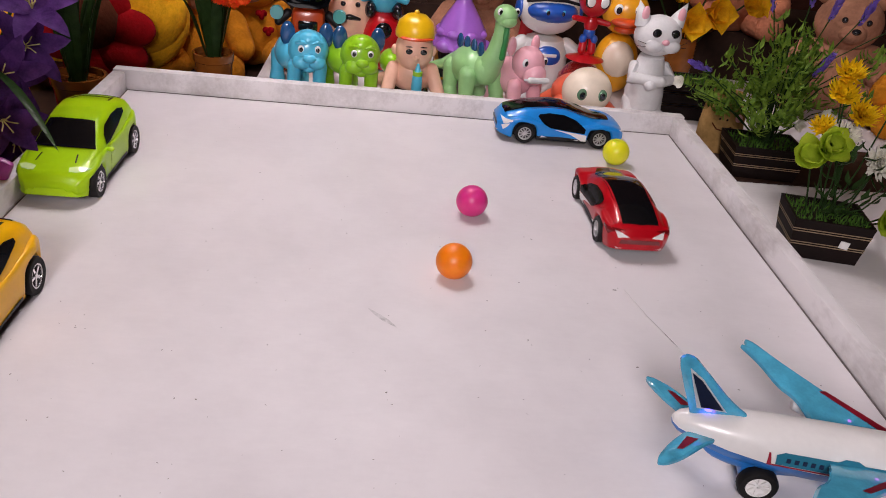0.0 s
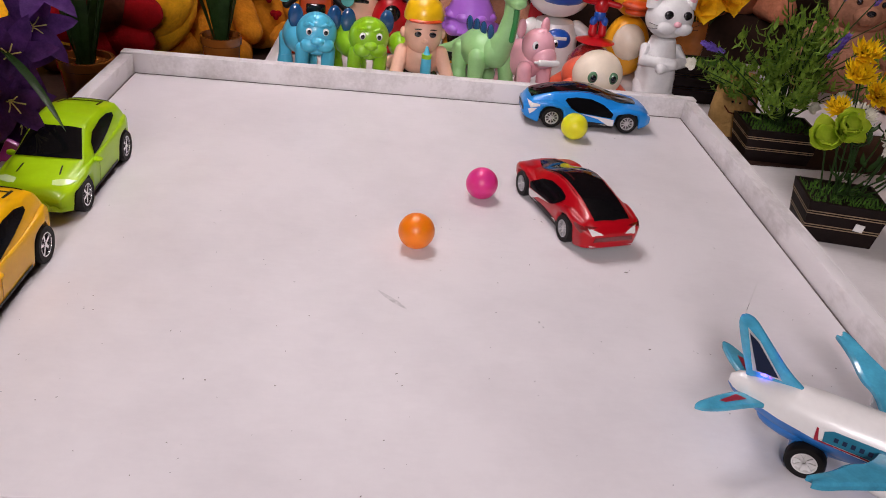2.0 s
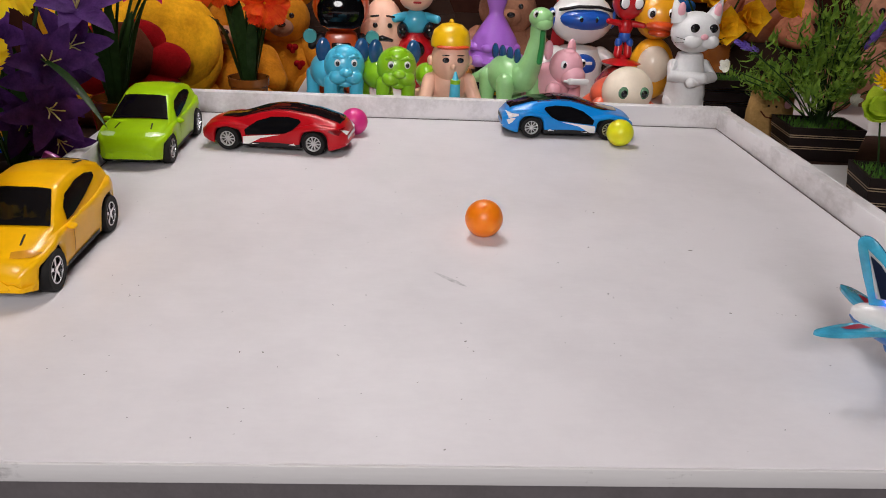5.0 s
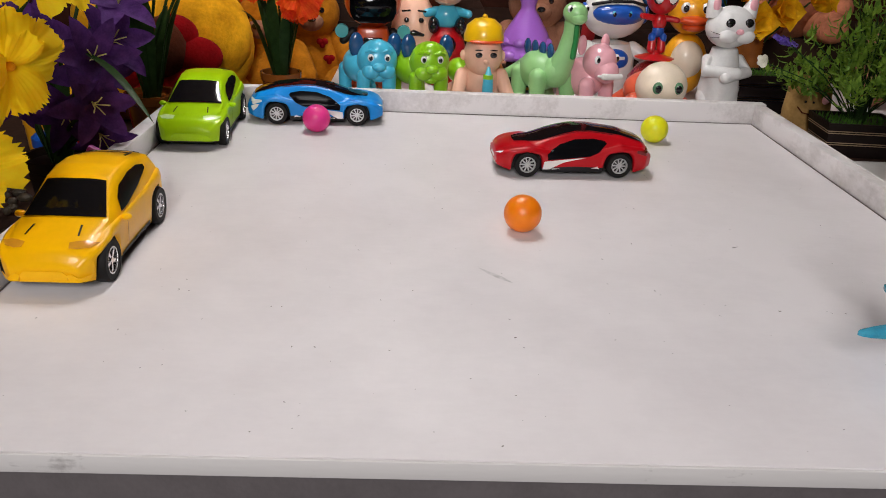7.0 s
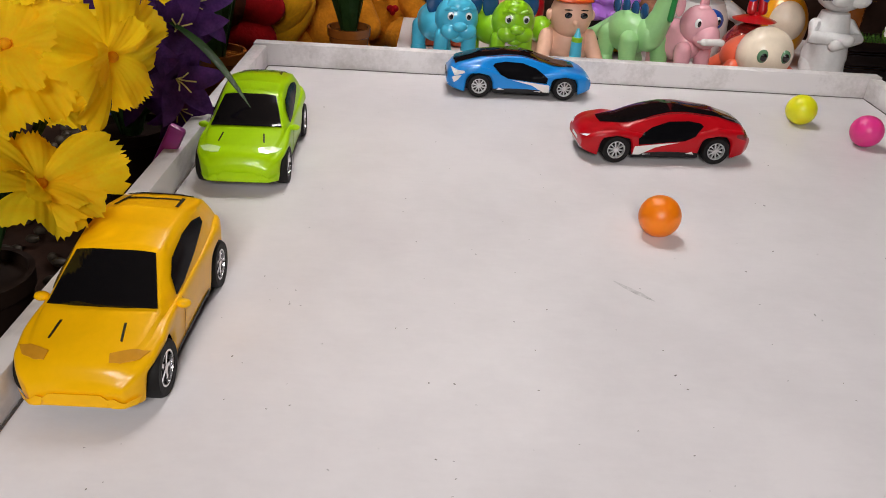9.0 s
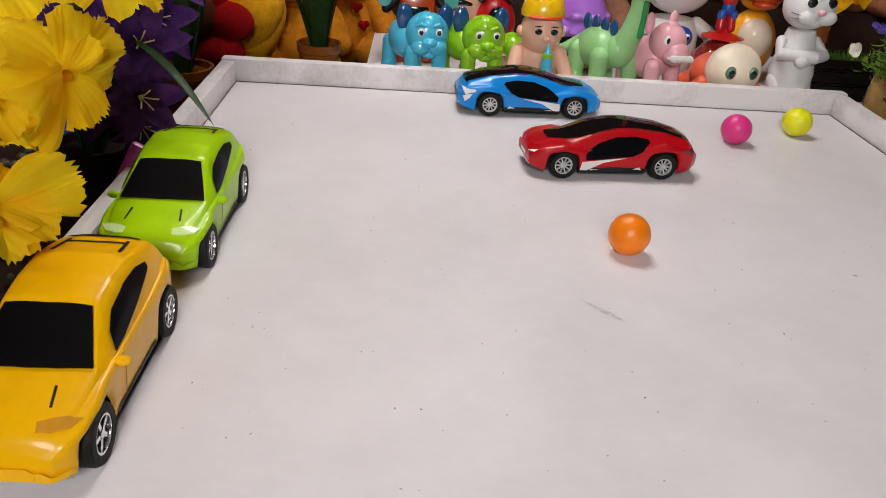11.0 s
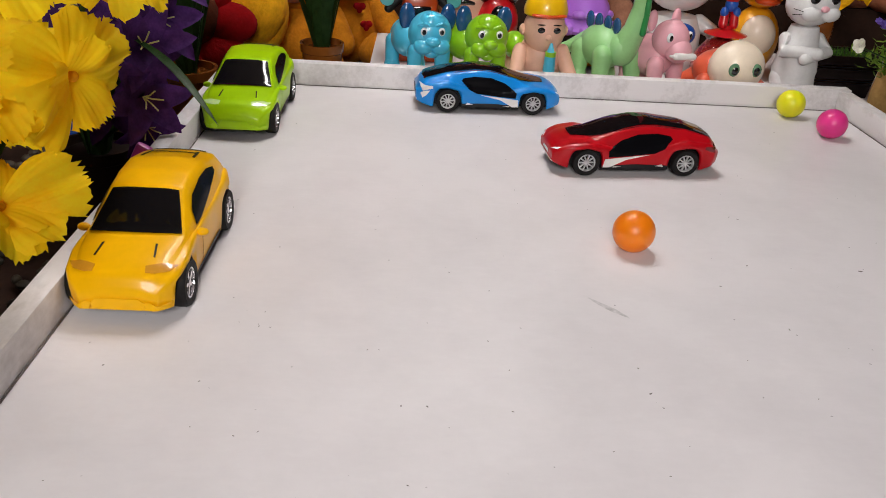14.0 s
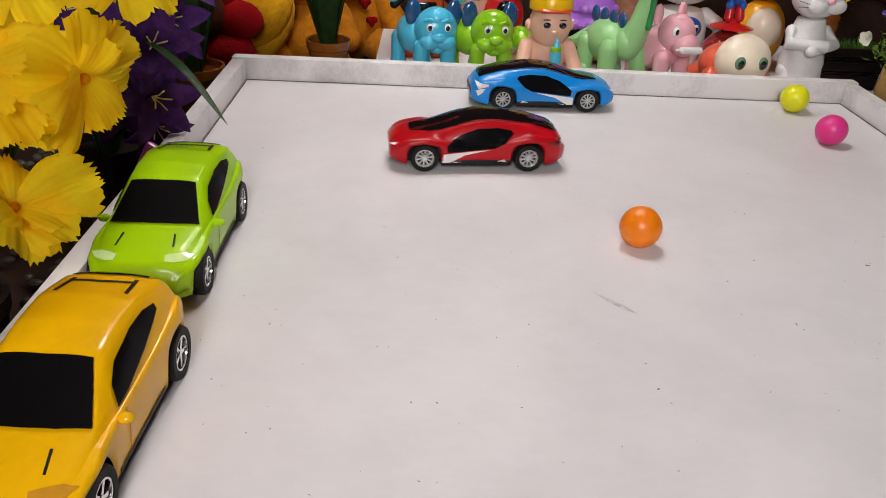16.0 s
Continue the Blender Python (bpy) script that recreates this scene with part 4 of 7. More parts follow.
def pig():
    a = thing("pink_animal_toy", pose(0.662, 0.098, Z0, 0, 0, 30), "pale pink walking animal toy holding a white bottle", "toy animal", "walking animal toys")
    bit("body", PINKISH, a, [("s", (0, 0.022, 0.056), (0.033, 0.045, 0.034))])
    h = bit("head", PINKISH, a, [("s", (0.0, -0.016, 0.090), (0.029, 0.030, 0.030)), ("s", (0.0, -0.036, 0.076), (0.022, 0.020, 0.020)), ("s", (0, -0.02, 0.112), (0.014, 0.012, 0.010))])
    for sx in (-1, 1):
        eye(h, sx * 0.021, -0.034, 0.097, 0.0065)
        bit("ear", PINKISH, h, [("s", (sx * 0.026, 0.004, 0.116), (0.009, 0.006, 0.017))])
    bit("bottle", WHITE_PLASTIC, h, [("t", [(-0.020, -0.052, 0.072), (0.012, -0.058, 0.070)], [0.0055, 0.0055]), ("t", [(-0.030, -0.050, 0.073), (-0.02, -0.052, 0.072)], [0.002, 0.003])], "white feeding bottle")
    for x, y in ((-0.022, -0.014), (0.022, -0.014), (-0.024, 0.048), (0.024, 0.048)):
        bit("leg", PINKISH, a, [("t", [(x, y, 0.050), (x, y - 0.003, 0.016)], [0.014, 0.012]), ("l", (x, y - 0.003, 0), [(0, 0), (0.014, 0), (0.0145, 0.01), (0.012, 0.02), (0, 0.02)])])


pig()


def crab():
    a = thing("crawling_toy", pose(0.775, 0.078, Z0, 0, 0, 5), "coral crawling toy with a round cream face", "toy animal")
    bit("shell", CORAL, a, [("s", (0, 0.030, 0.040), (0.050, 0.040, 0.034))])
    f = bit("face", CREAM, a, [("s", (0.002, -0.012, 0.054), (0.045, 0.036, 0.043))], "round cream face")
    eye(f, -0.016, -0.0435, 0.058, 0.0090, plastic("green_iris", (0.10, 0.22, 0.12), 0.1))
    eye(f, 0.020, -0.0435, 0.058, 0.0090, plastic("green_iris", (0.10, 0.22, 0.12), 0.1))
    bit("mouth", plastic("orange_mouth", (0.75, 0.25, 0.05)), f, [("t", [(-0.006, -0.0415, 0.036), (0.003, -0.0425, 0.033), (0.012, -0.0415, 0.036)], 0.0018)], "small orange smile")
    for sx in (-1, 1):
        bit("arm", CORAL, a, [("t", [(sx * 0.040, 0.0, 0.025), (sx * 0.060, -0.012, 0.014)], [0.016, 0.011])])
        bit("leg", CORAL, a, [("t", [(sx * 0.035, 0.05, 0.025), (sx * 0.056, 0.06, 0.012)], [0.015, 0.010])])


crab()

figure("cat_figure", pose(0.897, 0.118, Z0, 0, 0, 8), [
    (CATFUR, [("l", (0, 0, 0.010), [(0, 0), (0.020, 0.0), (0.033, 0.012), (0.036, 0.035), (0.030, 0.070), (0.026, 0.090), (0.022, 0.105), (0, 0.11)]),
              ("s", (0, -0.004, 0.152), (0.043, 0.036, 0.036)), ("s", (-0.016, -0.032, 0.140), (0.017, 0.012, 0.012)), ("s", (0.016, -0.032, 0.140), (0.017, 0.012, 0.012)),
              ("t", [(-0.030, 0, 0.095), (-0.040, -0.015, 0.078), (0.010, -0.038, 0.078)], [0.010, 0.011, 0.010]), ("t", [(0.030, 0, 0.095), (0.040, -0.015, 0.076), (-0.010, -0.036, 0.070)], [0.010, 0.011, 0.010]),
              ("t", [(-0.020, 0, 0.03), (-0.021, -0.008, 0.008)], [0.019, 0.016]), ("t", [(0.020, 0, 0.03), (0.021, -0.008, 0.008)], [0.019, 0.016]),
              ("s", (-0.022, -0.020, 0.010), (0.018, 0.024, 0.011)), ("s", (0.022, -0.020, 0.010), (0.018, 0.024, 0.011)), ("s", (0.045, 0.02, 0.012), (0.022, 0.014, 0.012)),
              ("l", (-0.030, 0, 0.172, 0, -22, 0), [(0.016, 0), (0.010, 0.020), (0, 0.042)]), ("l", (0.030, 0, 0.172, 0, 22, 0), [(0.016, 0), (0.010, 0.020), (0, 0.042)])]),
    (PINKISH, [("s", (0, -0.041, 0.149), (0.007, 0.005, 0.005)), ("s", (-0.034, -0.010, 0.190), (0.007, 0.004, 0.013)), ("s", (0.034, -0.010, 0.190), (0.007, 0.004, 0.013))]),
    (EYEB, [("s", (-0.017, -0.0355, 0.163), (0.0085, 0.004, 0.0075)), ("s", (0.017, -0.0355, 0.163), (0.0085, 0.004, 0.0075)), ("t", [(-0.03, -0.034, 0.143), (-0.046, -0.028, 0.147)], 0.0005),
            ("t", [(-0.03, -0.034, 0.139), (-0.046, -0.028, 0.138)], 0.0005), ("t", [(0.03, -0.034, 0.143), (0.046, -0.028, 0.147)], 0.0005), ("t", [(0.03, -0.034, 0.139), (0.046, -0.028, 0.138)], 0.0005)]),
], "white standing cat figure with folded arms", "figure")


def red_robot():
    a = thing("robot_toy", pose(0.268, 0.245, Z0, 0, 0, 4), "orange red robot toy with a black visor", "toy robot")
    bit("body", ORANGERED, a, [("b", (0, 0, 0.075), (0.062, 0.05, 0.075), 0.012), ("b", (0, 0, 0.02), (0.09, 0.06, 0.035), 0.012)])
    h = bit("helmet", ORANGERED, a, [("s", (0, 0, 0.157), (0.053, 0.044, 0.048)), ("b", (0, -0.006, 0.160), (0.09, 0.07, 0.055), 0.018)])
    bit("visor", GLASS_BLACK, h, [("b", (0, -0.041, 0.153), (0.084, 0.014, 0.058), 0.020)], "glossy black visor")
    bit("chest_panel", EYEB, a, [("b", (0, -0.026, 0.085), (0.036, 0.006, 0.018), 0.003)], "dark chest panel")
    for sx in (-1, 1):
        d = bit("ear_disc", plastic("teal_disc", (0.08, 0.38, 0.40), 0.2), a, [("l", (sx * 0.058, -0.012, 0.103, 90, 0, 0), [(0, -0.006), (0.012, -0.006), (0.0135, 0), (0.012, 0.006), (0, 0.006)])], "teal round light")
        bit("arm", BLACK, a, [("t", [(sx * 0.038, 0, 0.10), (sx * 0.055, -0.006, 0.085)], [0.009, 0.008])])
        bit("foot", ORANGERED, a, [("b", (sx * 0.030, -0.008, 0.012), (0.045, 0.07, 0.024), 0.008)])


red_robot()

figure("moustache_head", pose(0.345, 0.300, Z0), [
    (SKIN, [("s", (0, 0, 0.095), (0.045, 0.04, 0.075))]),
    (EYEB, [("t", [(-0.018, -0.037, 0.095), (0, -0.040, 0.099), (0.018, -0.037, 0.095)], [0.003, 0.006, 0.003]), ("s", (-0.014, -0.036, 0.122), 0.005), ("s", (0.014, -0.036, 0.122), 0.005),
            ("t", [(-0.022, -0.034, 0.138), (-0.008, -0.037, 0.140)], 0.0018), ("t", [(0.022, -0.034, 0.138), (0.008, -0.037, 0.140)], 0.0018)]),
], "vinyl egg-shaped head with a black moustache", "doll")

figure("boy_doll", pose(0.408, 0.290, Z0, 0, 0, 4), [
    (SKIN, [("s", (0, -0.002, 0.178), (0.034, 0.031, 0.030)), ("s", (-0.034, 0, 0.176), 0.007), ("s", (0.034, 0, 0.176), 0.007)]),
    (ORANGERED, [("l", (0, 0, 0.188), [(0.036, 0), (0.036, 0.012), (0.026, 0.030), (0, 0.036)]), ("s", (0, -0.034, 0.192), (0.026, 0.020, 0.004))]),
    (SKY, [("s", (0, 0, 0.128), (0.026, 0.02, 0.024)), ("t", [(-0.02, 0, 0.138), (-0.04, -0.015, 0.135)], [0.009, 0.008]), ("t", [(0.02, 0, 0.138), (0.04, -0.015, 0.135)], [0.009, 0.008])]),
    (EYEB, [("s", (-0.012, -0.0315, 0.179), (0.004, 0.002, 0.005)), ("s", (0.012, -0.0315, 0.179), (0.004, 0.002, 0.005)), ("s", (-0.026, -0.01, 0.112), (0.012, 0.016, 0.016)), ("s", (0.026, -0.01, 0.112), (0.012, 0.016, 0.016)),
            ("s", (0, 0.004, 0.184), (0.0355, 0.031, 0.026)), ("s", (-0.018, -0.022, 0.190), (0.013, 0.009, 0.006))]),
    (REDP, [("s", (0, -0.004, 0.060), (0.040, 0.036, 0.050)), ("b", (0, 0, 0.012), (0.07, 0.07, 0.024), 0.008), ("t", [(-0.006, -0.031, 0.167), (0.006, -0.031, 0.167)], 0.002)]),
    (GLASS_BLACK, [("s", (0, -0.038, 0.080), (0.016, 0.006, 0.016))]),
], "boy doll with a red cap riding a round red vehicle")

figure("dancing_doll", pose(0.560, 0.250, Z0), [
    (SKIN, [("s", (0, -0.003, 0.222), (0.0145, 0.0145, 0.018)), ("t", [(0, 0, 0.205), (0, 0, 0.192)], [0.006, 0.014]), ("t", [(-0.015, 0, 0.196), (-0.045, -0.006, 0.190), (-0.066, -0.012, 0.204)], [0.007, 0.005, 0.004]),
            ("t", [(0.015, 0, 0.196), (0.045, -0.006, 0.190), (0.068, -0.012, 0.200)], [0.007, 0.005, 0.004]), ("s", (-0.070, -0.013, 0.210), (0.006, 0.004, 0.008)), ("s", (0.074, -0.013, 0.203), (0.008, 0.004, 0.005))]),
    (HAIR, [("s", (0, 0.006, 0.231), (0.0185, 0.017, 0.021)), ("s", (-0.009, -0.010, 0.237), (0.008, 0.007, 0.006)), ("s", (0.008, -0.010, 0.238), (0.009, 0.007, 0.006)), ("t", [(0.012, 0.006, 0.225), (0.016, 0.004, 0.200), (0.012, -0.002, 0.185)], [0.008, 0.008, 0.004]), ("s", (0, 0.004, 0.250), (0.010, 0.010, 0.008))]),
    (PURPLE, [("l", (0, 0, 0.062), [(0, 0), (0.050, 0.0), (0.054, 0.006), (0.050, 0.018), (0.044, 0.026), (0.047, 0.030), (0.041, 0.048), (0.026, 0.072), (0.0145, 0.090), (0.014, 0.098), (0.020, 0.118), (0.020, 0.130), (0, 0.132)])]
     + [("s", (0.044 * math.cos(k * 0.785), 0.044 * math.sin(k * 0.785), 0.070), (0.017, 0.017, 0.012)) for k in range(8)]
     + [("s", (0.038 * math.cos(k * 0.785 + 0.39), 0.038 * math.sin(k * 0.785 + 0.39), 0.094), (0.014, 0.014, 0.009)) for k in range(8)]),
    (GOLDY, [("b", (0, 0, 0.024), (0.096, 0.09, 0.036), 0.008)]),
    (BLACK, [("l", (0, 0, 0.042), [(0, 0), (0.036, 0), (0.034, 0.020), (0, 0.020)])]),
    (EYEW, [("s", (0.004, -0.036, 0.052), (0.006, 0.003, 0.005)), ("s", (-0.016, -0.033, 0.052), (0.004, 0.003, 0.003))]),
    (EYEB, [("s", (-0.005, -0.0165, 0.225), (0.0024, 0.001, 0.0016)), ("s", (0.005, -0.0165, 0.225), (0.0024, 0.001, 0.0016))]),
], "dancing doll in a lilac dress on an orange base")


def white_robot():
    a = thing("robot_toy", pose(0.722, 0.245, Z0, 0, 0, 4), "white and blue robot toy with a rounded helmet", "toy robot")
    bit("body", WHITE_PLASTIC, a, [("l", (0, 0, 0), [(0, 0), (0.045, 0.0), (0.050, 0.02), (0.048, 0.07), (0.036, 0.098), (0, 0.105)])])
    bit("chest_shield", DEEPBLUE, a, [("s", (0, -0.040, 0.072), (0.026, 0.012, 0.020))], "blue chest shield")
    bit("chest_stripe", WHITE_PLASTIC, a, [("b", (0, -0.0515, 0.077), (0.030, 0.003, 0.006), 0.001)])
    h = bit("helmet", WHITE_PLASTIC, a, [("s", (0, 0, 0.152), (0.060, 0.048, 0.047))])
    bit("visor", DEEPBLUE, h, [("s", (0, -0.026, 0.154), (0.049, 0.029, 0.023))], "blue visor")
    bit("visor_rim", BLACK, h, [("t", [(-0.050, -0.028, 0.170), (-0.02, -0.044, 0.178), (0.02, -0.044, 0.178), (0.050, -0.028, 0.170)], 0.0028)])
    bit("crest", CLEARBLUE, h, [("b", (0, 0.0, 0.200), (0.036, 0.030, 0.018), 0.006), ("t", [(0, 0.0, 0.205), (0, 0.0, 0.214)], [0.010, 0.008])])
    for sx in (-1, 1):
        eye(h, sx * 0.014, -0.050, 0.156, 0.006, SKY)
        bit("ear_cap", DEEPBLUE, h, [("s", (sx * 0.058, 0, 0.152), (0.008, 0.018, 0.018))])
        bit("arm", WHITE_PLASTIC, a, [("t", [(sx * 0.044, 0, 0.086), (sx * 0.066, -0.01, 0.074), (sx * 0.074, -0.022, 0.060)], [0.015, 0.013, 0.011])])


white_robot()

figure("hero_doll", pose(0.787, 0.165, 0.070), [
    (REDP, [("s", (0, 0, 0.115), (0.029, 0.027, 0.033)), ("s", (0, 0, 0.070), (0.013, 0.010, 0.016)), ("t", [(-0.012, 0, 0.076), (-0.034, -0.008, 0.080)], [0.006, 0.005]), ("t", [(0.012, 0, 0.076), (0.030, -0.008, 0.074)], [0.006, 0.005]),
            ("t", [(-0.008, 0, 0.040), (-0.009, -0.003, 0.022)], [0.007, 0.008]), ("t", [(0.008, 0, 0.040), (0.009, -0.003, 0.022)], [0.007, 0.008]), ("l", (0, 0, 0), [(0, 0), (0.012, 0.0), (0.036, 0.006), (0.010, 0.014), (0.006, 0.02), (0, 0.02)])]),
    (DEEPBLUE, [("s", (0, 0, 0.054), (0.011, 0.009, 0.012)), ("s", (-0.010, -0.002, 0.042), (0.007, 0.007, 0.009)), ("s", (0.010, -0.002, 0.042), (0.007, 0.007, 0.009))]),
    (EYEB, [("s", (-0.0125, -0.0228, 0.114), (0.0100, 0.004, 0.0122)), ("s", (0.0125, -0.0228, 0.114), (0.0100, 0.004, 0.0122))]),
    (EYEW, [("s", (-0.012, -0.0245, 0.114), (0.008, 0.004, 0.010)), ("s", (0.012, -0.0245, 0.114), (0.008, 0.004, 0.010))]),
], "small red and blue vinyl doll on a red spinner")
bmd = bmesh.new()
turned(bmd, [(0.040, 0.0), (0.046, 0.02), (0.042, 0.05), (0.026, 0.072), (0.008, 0.0805), (0, 0.0805)], 26)
tagged(part("spinner_dome", bmd, plastic("clear_red_plastic", (0.55, 0.05, 0.04), 0.1, transmission=0.6), None, "", pose(0.787, 0.172, Z0)), "clear red plastic spinner dome under the doll", "toy")


def duck():
    a = thing("duck_toy", pose(0.868, 0.245, Z0, 0, 0, -6), "yellow duck toy with a big orange beak", "toy duck")
    bit("body", GOLDY, a, [("s", (0, 0, 0.062), (0.044, 0.040, 0.060))])
    h = bit("head", GOLDY, a, [("s", (0, -0.004, 0.162), (0.044, 0.038, 0.044))])
    bit("beak", ORANGERED, h, [("s", (0, -0.042, 0.148), (0.030, 0.018, 0.009)), ("s", (0, -0.040, 0.136), (0.022, 0.016, 0.008))], "orange red beak")
    bit("belly_disc", CREAM, a, [("s", (0, -0.022, 0.072), (0.032, 0.024, 0.038))], "cream belly with a printed face")
    bit("crest", ORANGERED, h, [("t", [(0, 0, 0.203), (0.004, 0.0, 0.222)], [0.006, 0.001])])
    for sx in (-1, 1):
        eye(h, sx * 0.018, -0.036, 0.170, 0.009)


duck()


# ---- plush toys and cushions behind ----
def flower_cushion():
    a = thing("flower_cushion", pose(-0.12, 0.275, 0.045, -6, 0, 0), "round golden plush cushion with dark red petals", "cushion")
    bit("cushion", GOLDPLUSH, a, [("s", (0, 0.06, 0), (0.145, 0.07, 0.125)), ("s", (0.045, 0.04, 0.02), (0.10, 0.07, 0.10))])
    for k in range(6):
        an = radians(200 + 58 * k)
        bit("petal", REDPLUSH, a, [("s", (-0.01 + 0.066 * math.cos(an), -0.035, -0.028 + 0.056 * math.sin(an)), (0.050, 0.022, 0.036))], "dark red plush petal")
    bit("centre", DARKPLUSH, a, [("s", (-0.01, -0.048, 0.0), (0.052, 0.028, 0.056))], "chocolate brown round centre")
    bit("foot_roll", DARKPLUSH, a, [("t", [(-0.12, -0.01, -0.12), (0.12, -0.01, -0.12)], [0.026, 0.026])])


flower_cushion()


def teddy(m, mat, label, hearts=False):
    a = thing("teddy_bear", m, label, "plush toy", "plush bears")
    bit("body", mat, a, [("s", (0, 0, 0.075), (0.075, 0.065, 0.080))])
    h = bit("head", mat, a, [("s", (0, -0.012, 0.178), (0.064, 0.056, 0.056))])
    bit("snout", TAN, h, [("s", (0, -0.060, 0.166), (0.026, 0.022, 0.020))])
    bit("nose", EYEB, h, [("s", (0, -0.080, 0.174), (0.009, 0.006, 0.006))])
    for sx in (-1, 1):
        bit("ear", mat, h, [("s", (sx * 0.048, 0.0, 0.228), (0.024, 0.014, 0.024))])
        bit("eye", EYEB, h, [("s", (sx * 0.022, -0.062, 0.190), 0.006)])
        bit("arm", mat, a, [("t", [(sx * 0.060, -0.015, 0.115), (sx * 0.092, -0.050, 0.075)], [0.028, 0.026])])
        bit("leg", mat, a, [("t", [(sx * 0.050, -0.03, 0.035), (sx * 0.072, -0.085, 0.034)], [0.036, 0.034])])
    if hearts:
        for x, z in ((0.022, 0.125), (0.036, 0.090), (-0.012, 0.072)):
            ht = bit("heart_patch", REDPLUSH, a, [("s", (x - 0.005, -0.062, z), (0.0075, 0.004, 0.007)), ("s", (x + 0.005, -0.062, z), (0.0075, 0.004, 0.007)), ("s", (x, -0.062, z - 0.006), (0.006, 0.004, 0.008))], "dark red heart")


teddy(pose(0.035, 0.44, -0.10, 0, 0, -8), OCHREPLUSH, "ochre plush bear sitting against the cushions", False)
teddy(pose(0.115, 0.50, -0.09, 0, 0, 10), OCHREPLUSH, "ochre plush bear with dark red hearts", True)
teddy(pose(0.33, 0.62, 0.10, 0, 0, 0), BROWNPLUSH, "brown plush bear sitting high at the back")
teddy(pose(1.22, 0.60, 0.06, 0, 0, -10), ROSYPLUSH, "brown plush bear beside the letter cushion")
teddy(pose(0.612, 0.52, -0.055, 0, 0, 0), TAN, "tan plush dog behind the dancing doll")
teddy(pose(1.32, 0.27, -0.010, 0, 0, -14), TAN, "tan plush bear behind the planters")
teddy(pose(1.47, 0.16, -0.010, 0, 0, -20), OCHREPLUSH, "ochre plush bear behind the planters")
teddy(pose(-0.30, 0.42, -0.10, 0, 0, 14), GOLDPLUSH, "golden plush bear beside the round cushion")
slab("rear_step", 0.05, 1.65, 0.56, 0.92, -0.10, 0.062, DARKWOOD, "dark brown rear step carrying plush toys", "step", kind="thing")
slab("rear_block", 0.14, 0.50, 0.57, 0.90, 0.062, 0.100, DARKWOOD, "dark brown block under a plush bear", "block", kind="thing")


def letter_cushion():
    a = thing("letter_cushion", pose(0.955, 0.60, 0.245, -8, 0, -3), "orange plush cushion printed with dark alphabet letters", "cushion")
    bm = bmesh.new()
    box(bm, 0, 0, 0, 0.34, 0.10, 0.20, 0.045)
    bmesh.ops.subdivide_edges(bm, edges=bm.edges[:], cuts=2, use_grid_fill=True)
    part("cushion", bm, ORANGEPLUSH, a, "", None, 60)
    for body, z in (("ABCDEFGHI", 0.050), ("JKLMNO", 0.012), ("PQRSTU", -0.030), ("VWXYZ", -0.068)):
        cu = bpy.data.curves.new("letters", "FONT")
        cu.body, cu.size, cu.extrude, cu.align_x = body, 0.042, 0.0006, "CENTER"
        cu.space_character = 1.25
        tmp = new("letters", cu)
        me = bpy.data.meshes.new_from_object(tmp)
        bpy.data.objects.remove(tmp)
        me.materials.append(EYEB)
        ob = new("letters", me)
        ob.parent = a
        ob.matrix_basis = pose(0, -0.0515, z, 90, 0, 0)
        tagged(ob, "dark printed letters")
    for sx in (-1, 1):
        bit("blue_paw", BLUEPLUSH, a, [("s", (sx * 0.11, -0.03, 0.095), (0.030, 0.035, 0.022))], "blue plush paw")
        bit("blue_paw", BLUEPLUSH, a, [("s", (sx * 0.06, -0.02, -0.112), (0.035, 0.035, 0.020))], "blue plush paw")


letter_cushion()
slab("cushion_stand", 0.80, 1.11, 0.62, 0.90, 0.062, 0.140, DARKWOOD, "dark brown block under the letter cushion", "block", kind="thing")
bmr = bmesh.new()
box(bmr, 0, 0, 0.36, 0.030, 0.006, 0.84, 0.002, pose(0, 0, 0, 0, 4, 0))
tagged(part("red_ribbon", bmr, material("red_ribbon_cloth", (0.42, 0.008, 0.014), 0.55), None, "", pose(0.708, 0.45, -0.08)), "upright flat red ribbon band", "ribbon")


# ---- plants ----
def petal(bm, m, length, width, curl=0.5, ruffle=0.0, cup=0.25, rnd=None, nu=5, nv=7, tip=0.6, saw=0.0):
    """A curved petal along +x of m, rising and bending by curl."""
    rnd = rnd or random
    grid = []
    ph = rnd.uniform(0, 6)
    for i in range(nv + 1):
        s = i / nv
        w = width * (math.sin(math.pi * min(1.0, s ** tip * 0.97 + 0.03)) ** 0.75 + (0.10 if i < nv else 0.02)) * 0.5
        a = curl * s * s * 1.4
        row = []
        for j in range(nu + 1):
            q = 2 * j / nu - 1
            rz = ruffle * s * (math.sin(q * 6 + ph) + 0.5 * math.sin(q * 15 + 2 * ph)) * width * 0.5 + rnd.uniform(-1, 1) * ruffle * width * 0.10 * s
            ex = saw * length * rnd.uniform(-1, 1) if i == nv or abs(q) > 0.99 else 0.0
            if i == 0:
                w = 0.0
            row.append(bm.verts.new(m @ Vector((length * s * math.cos(a * 0.6) + ex, q * w, length * s * s * math.sin(a) * 0.8 + cup * w * q * q + rz))))
        grid.append(row)
    for a, b in zip(grid, grid[1:]):
        for j in range(nu):
            bm.faces.new((a[j], a[j + 1], b[j + 1], b[j]))


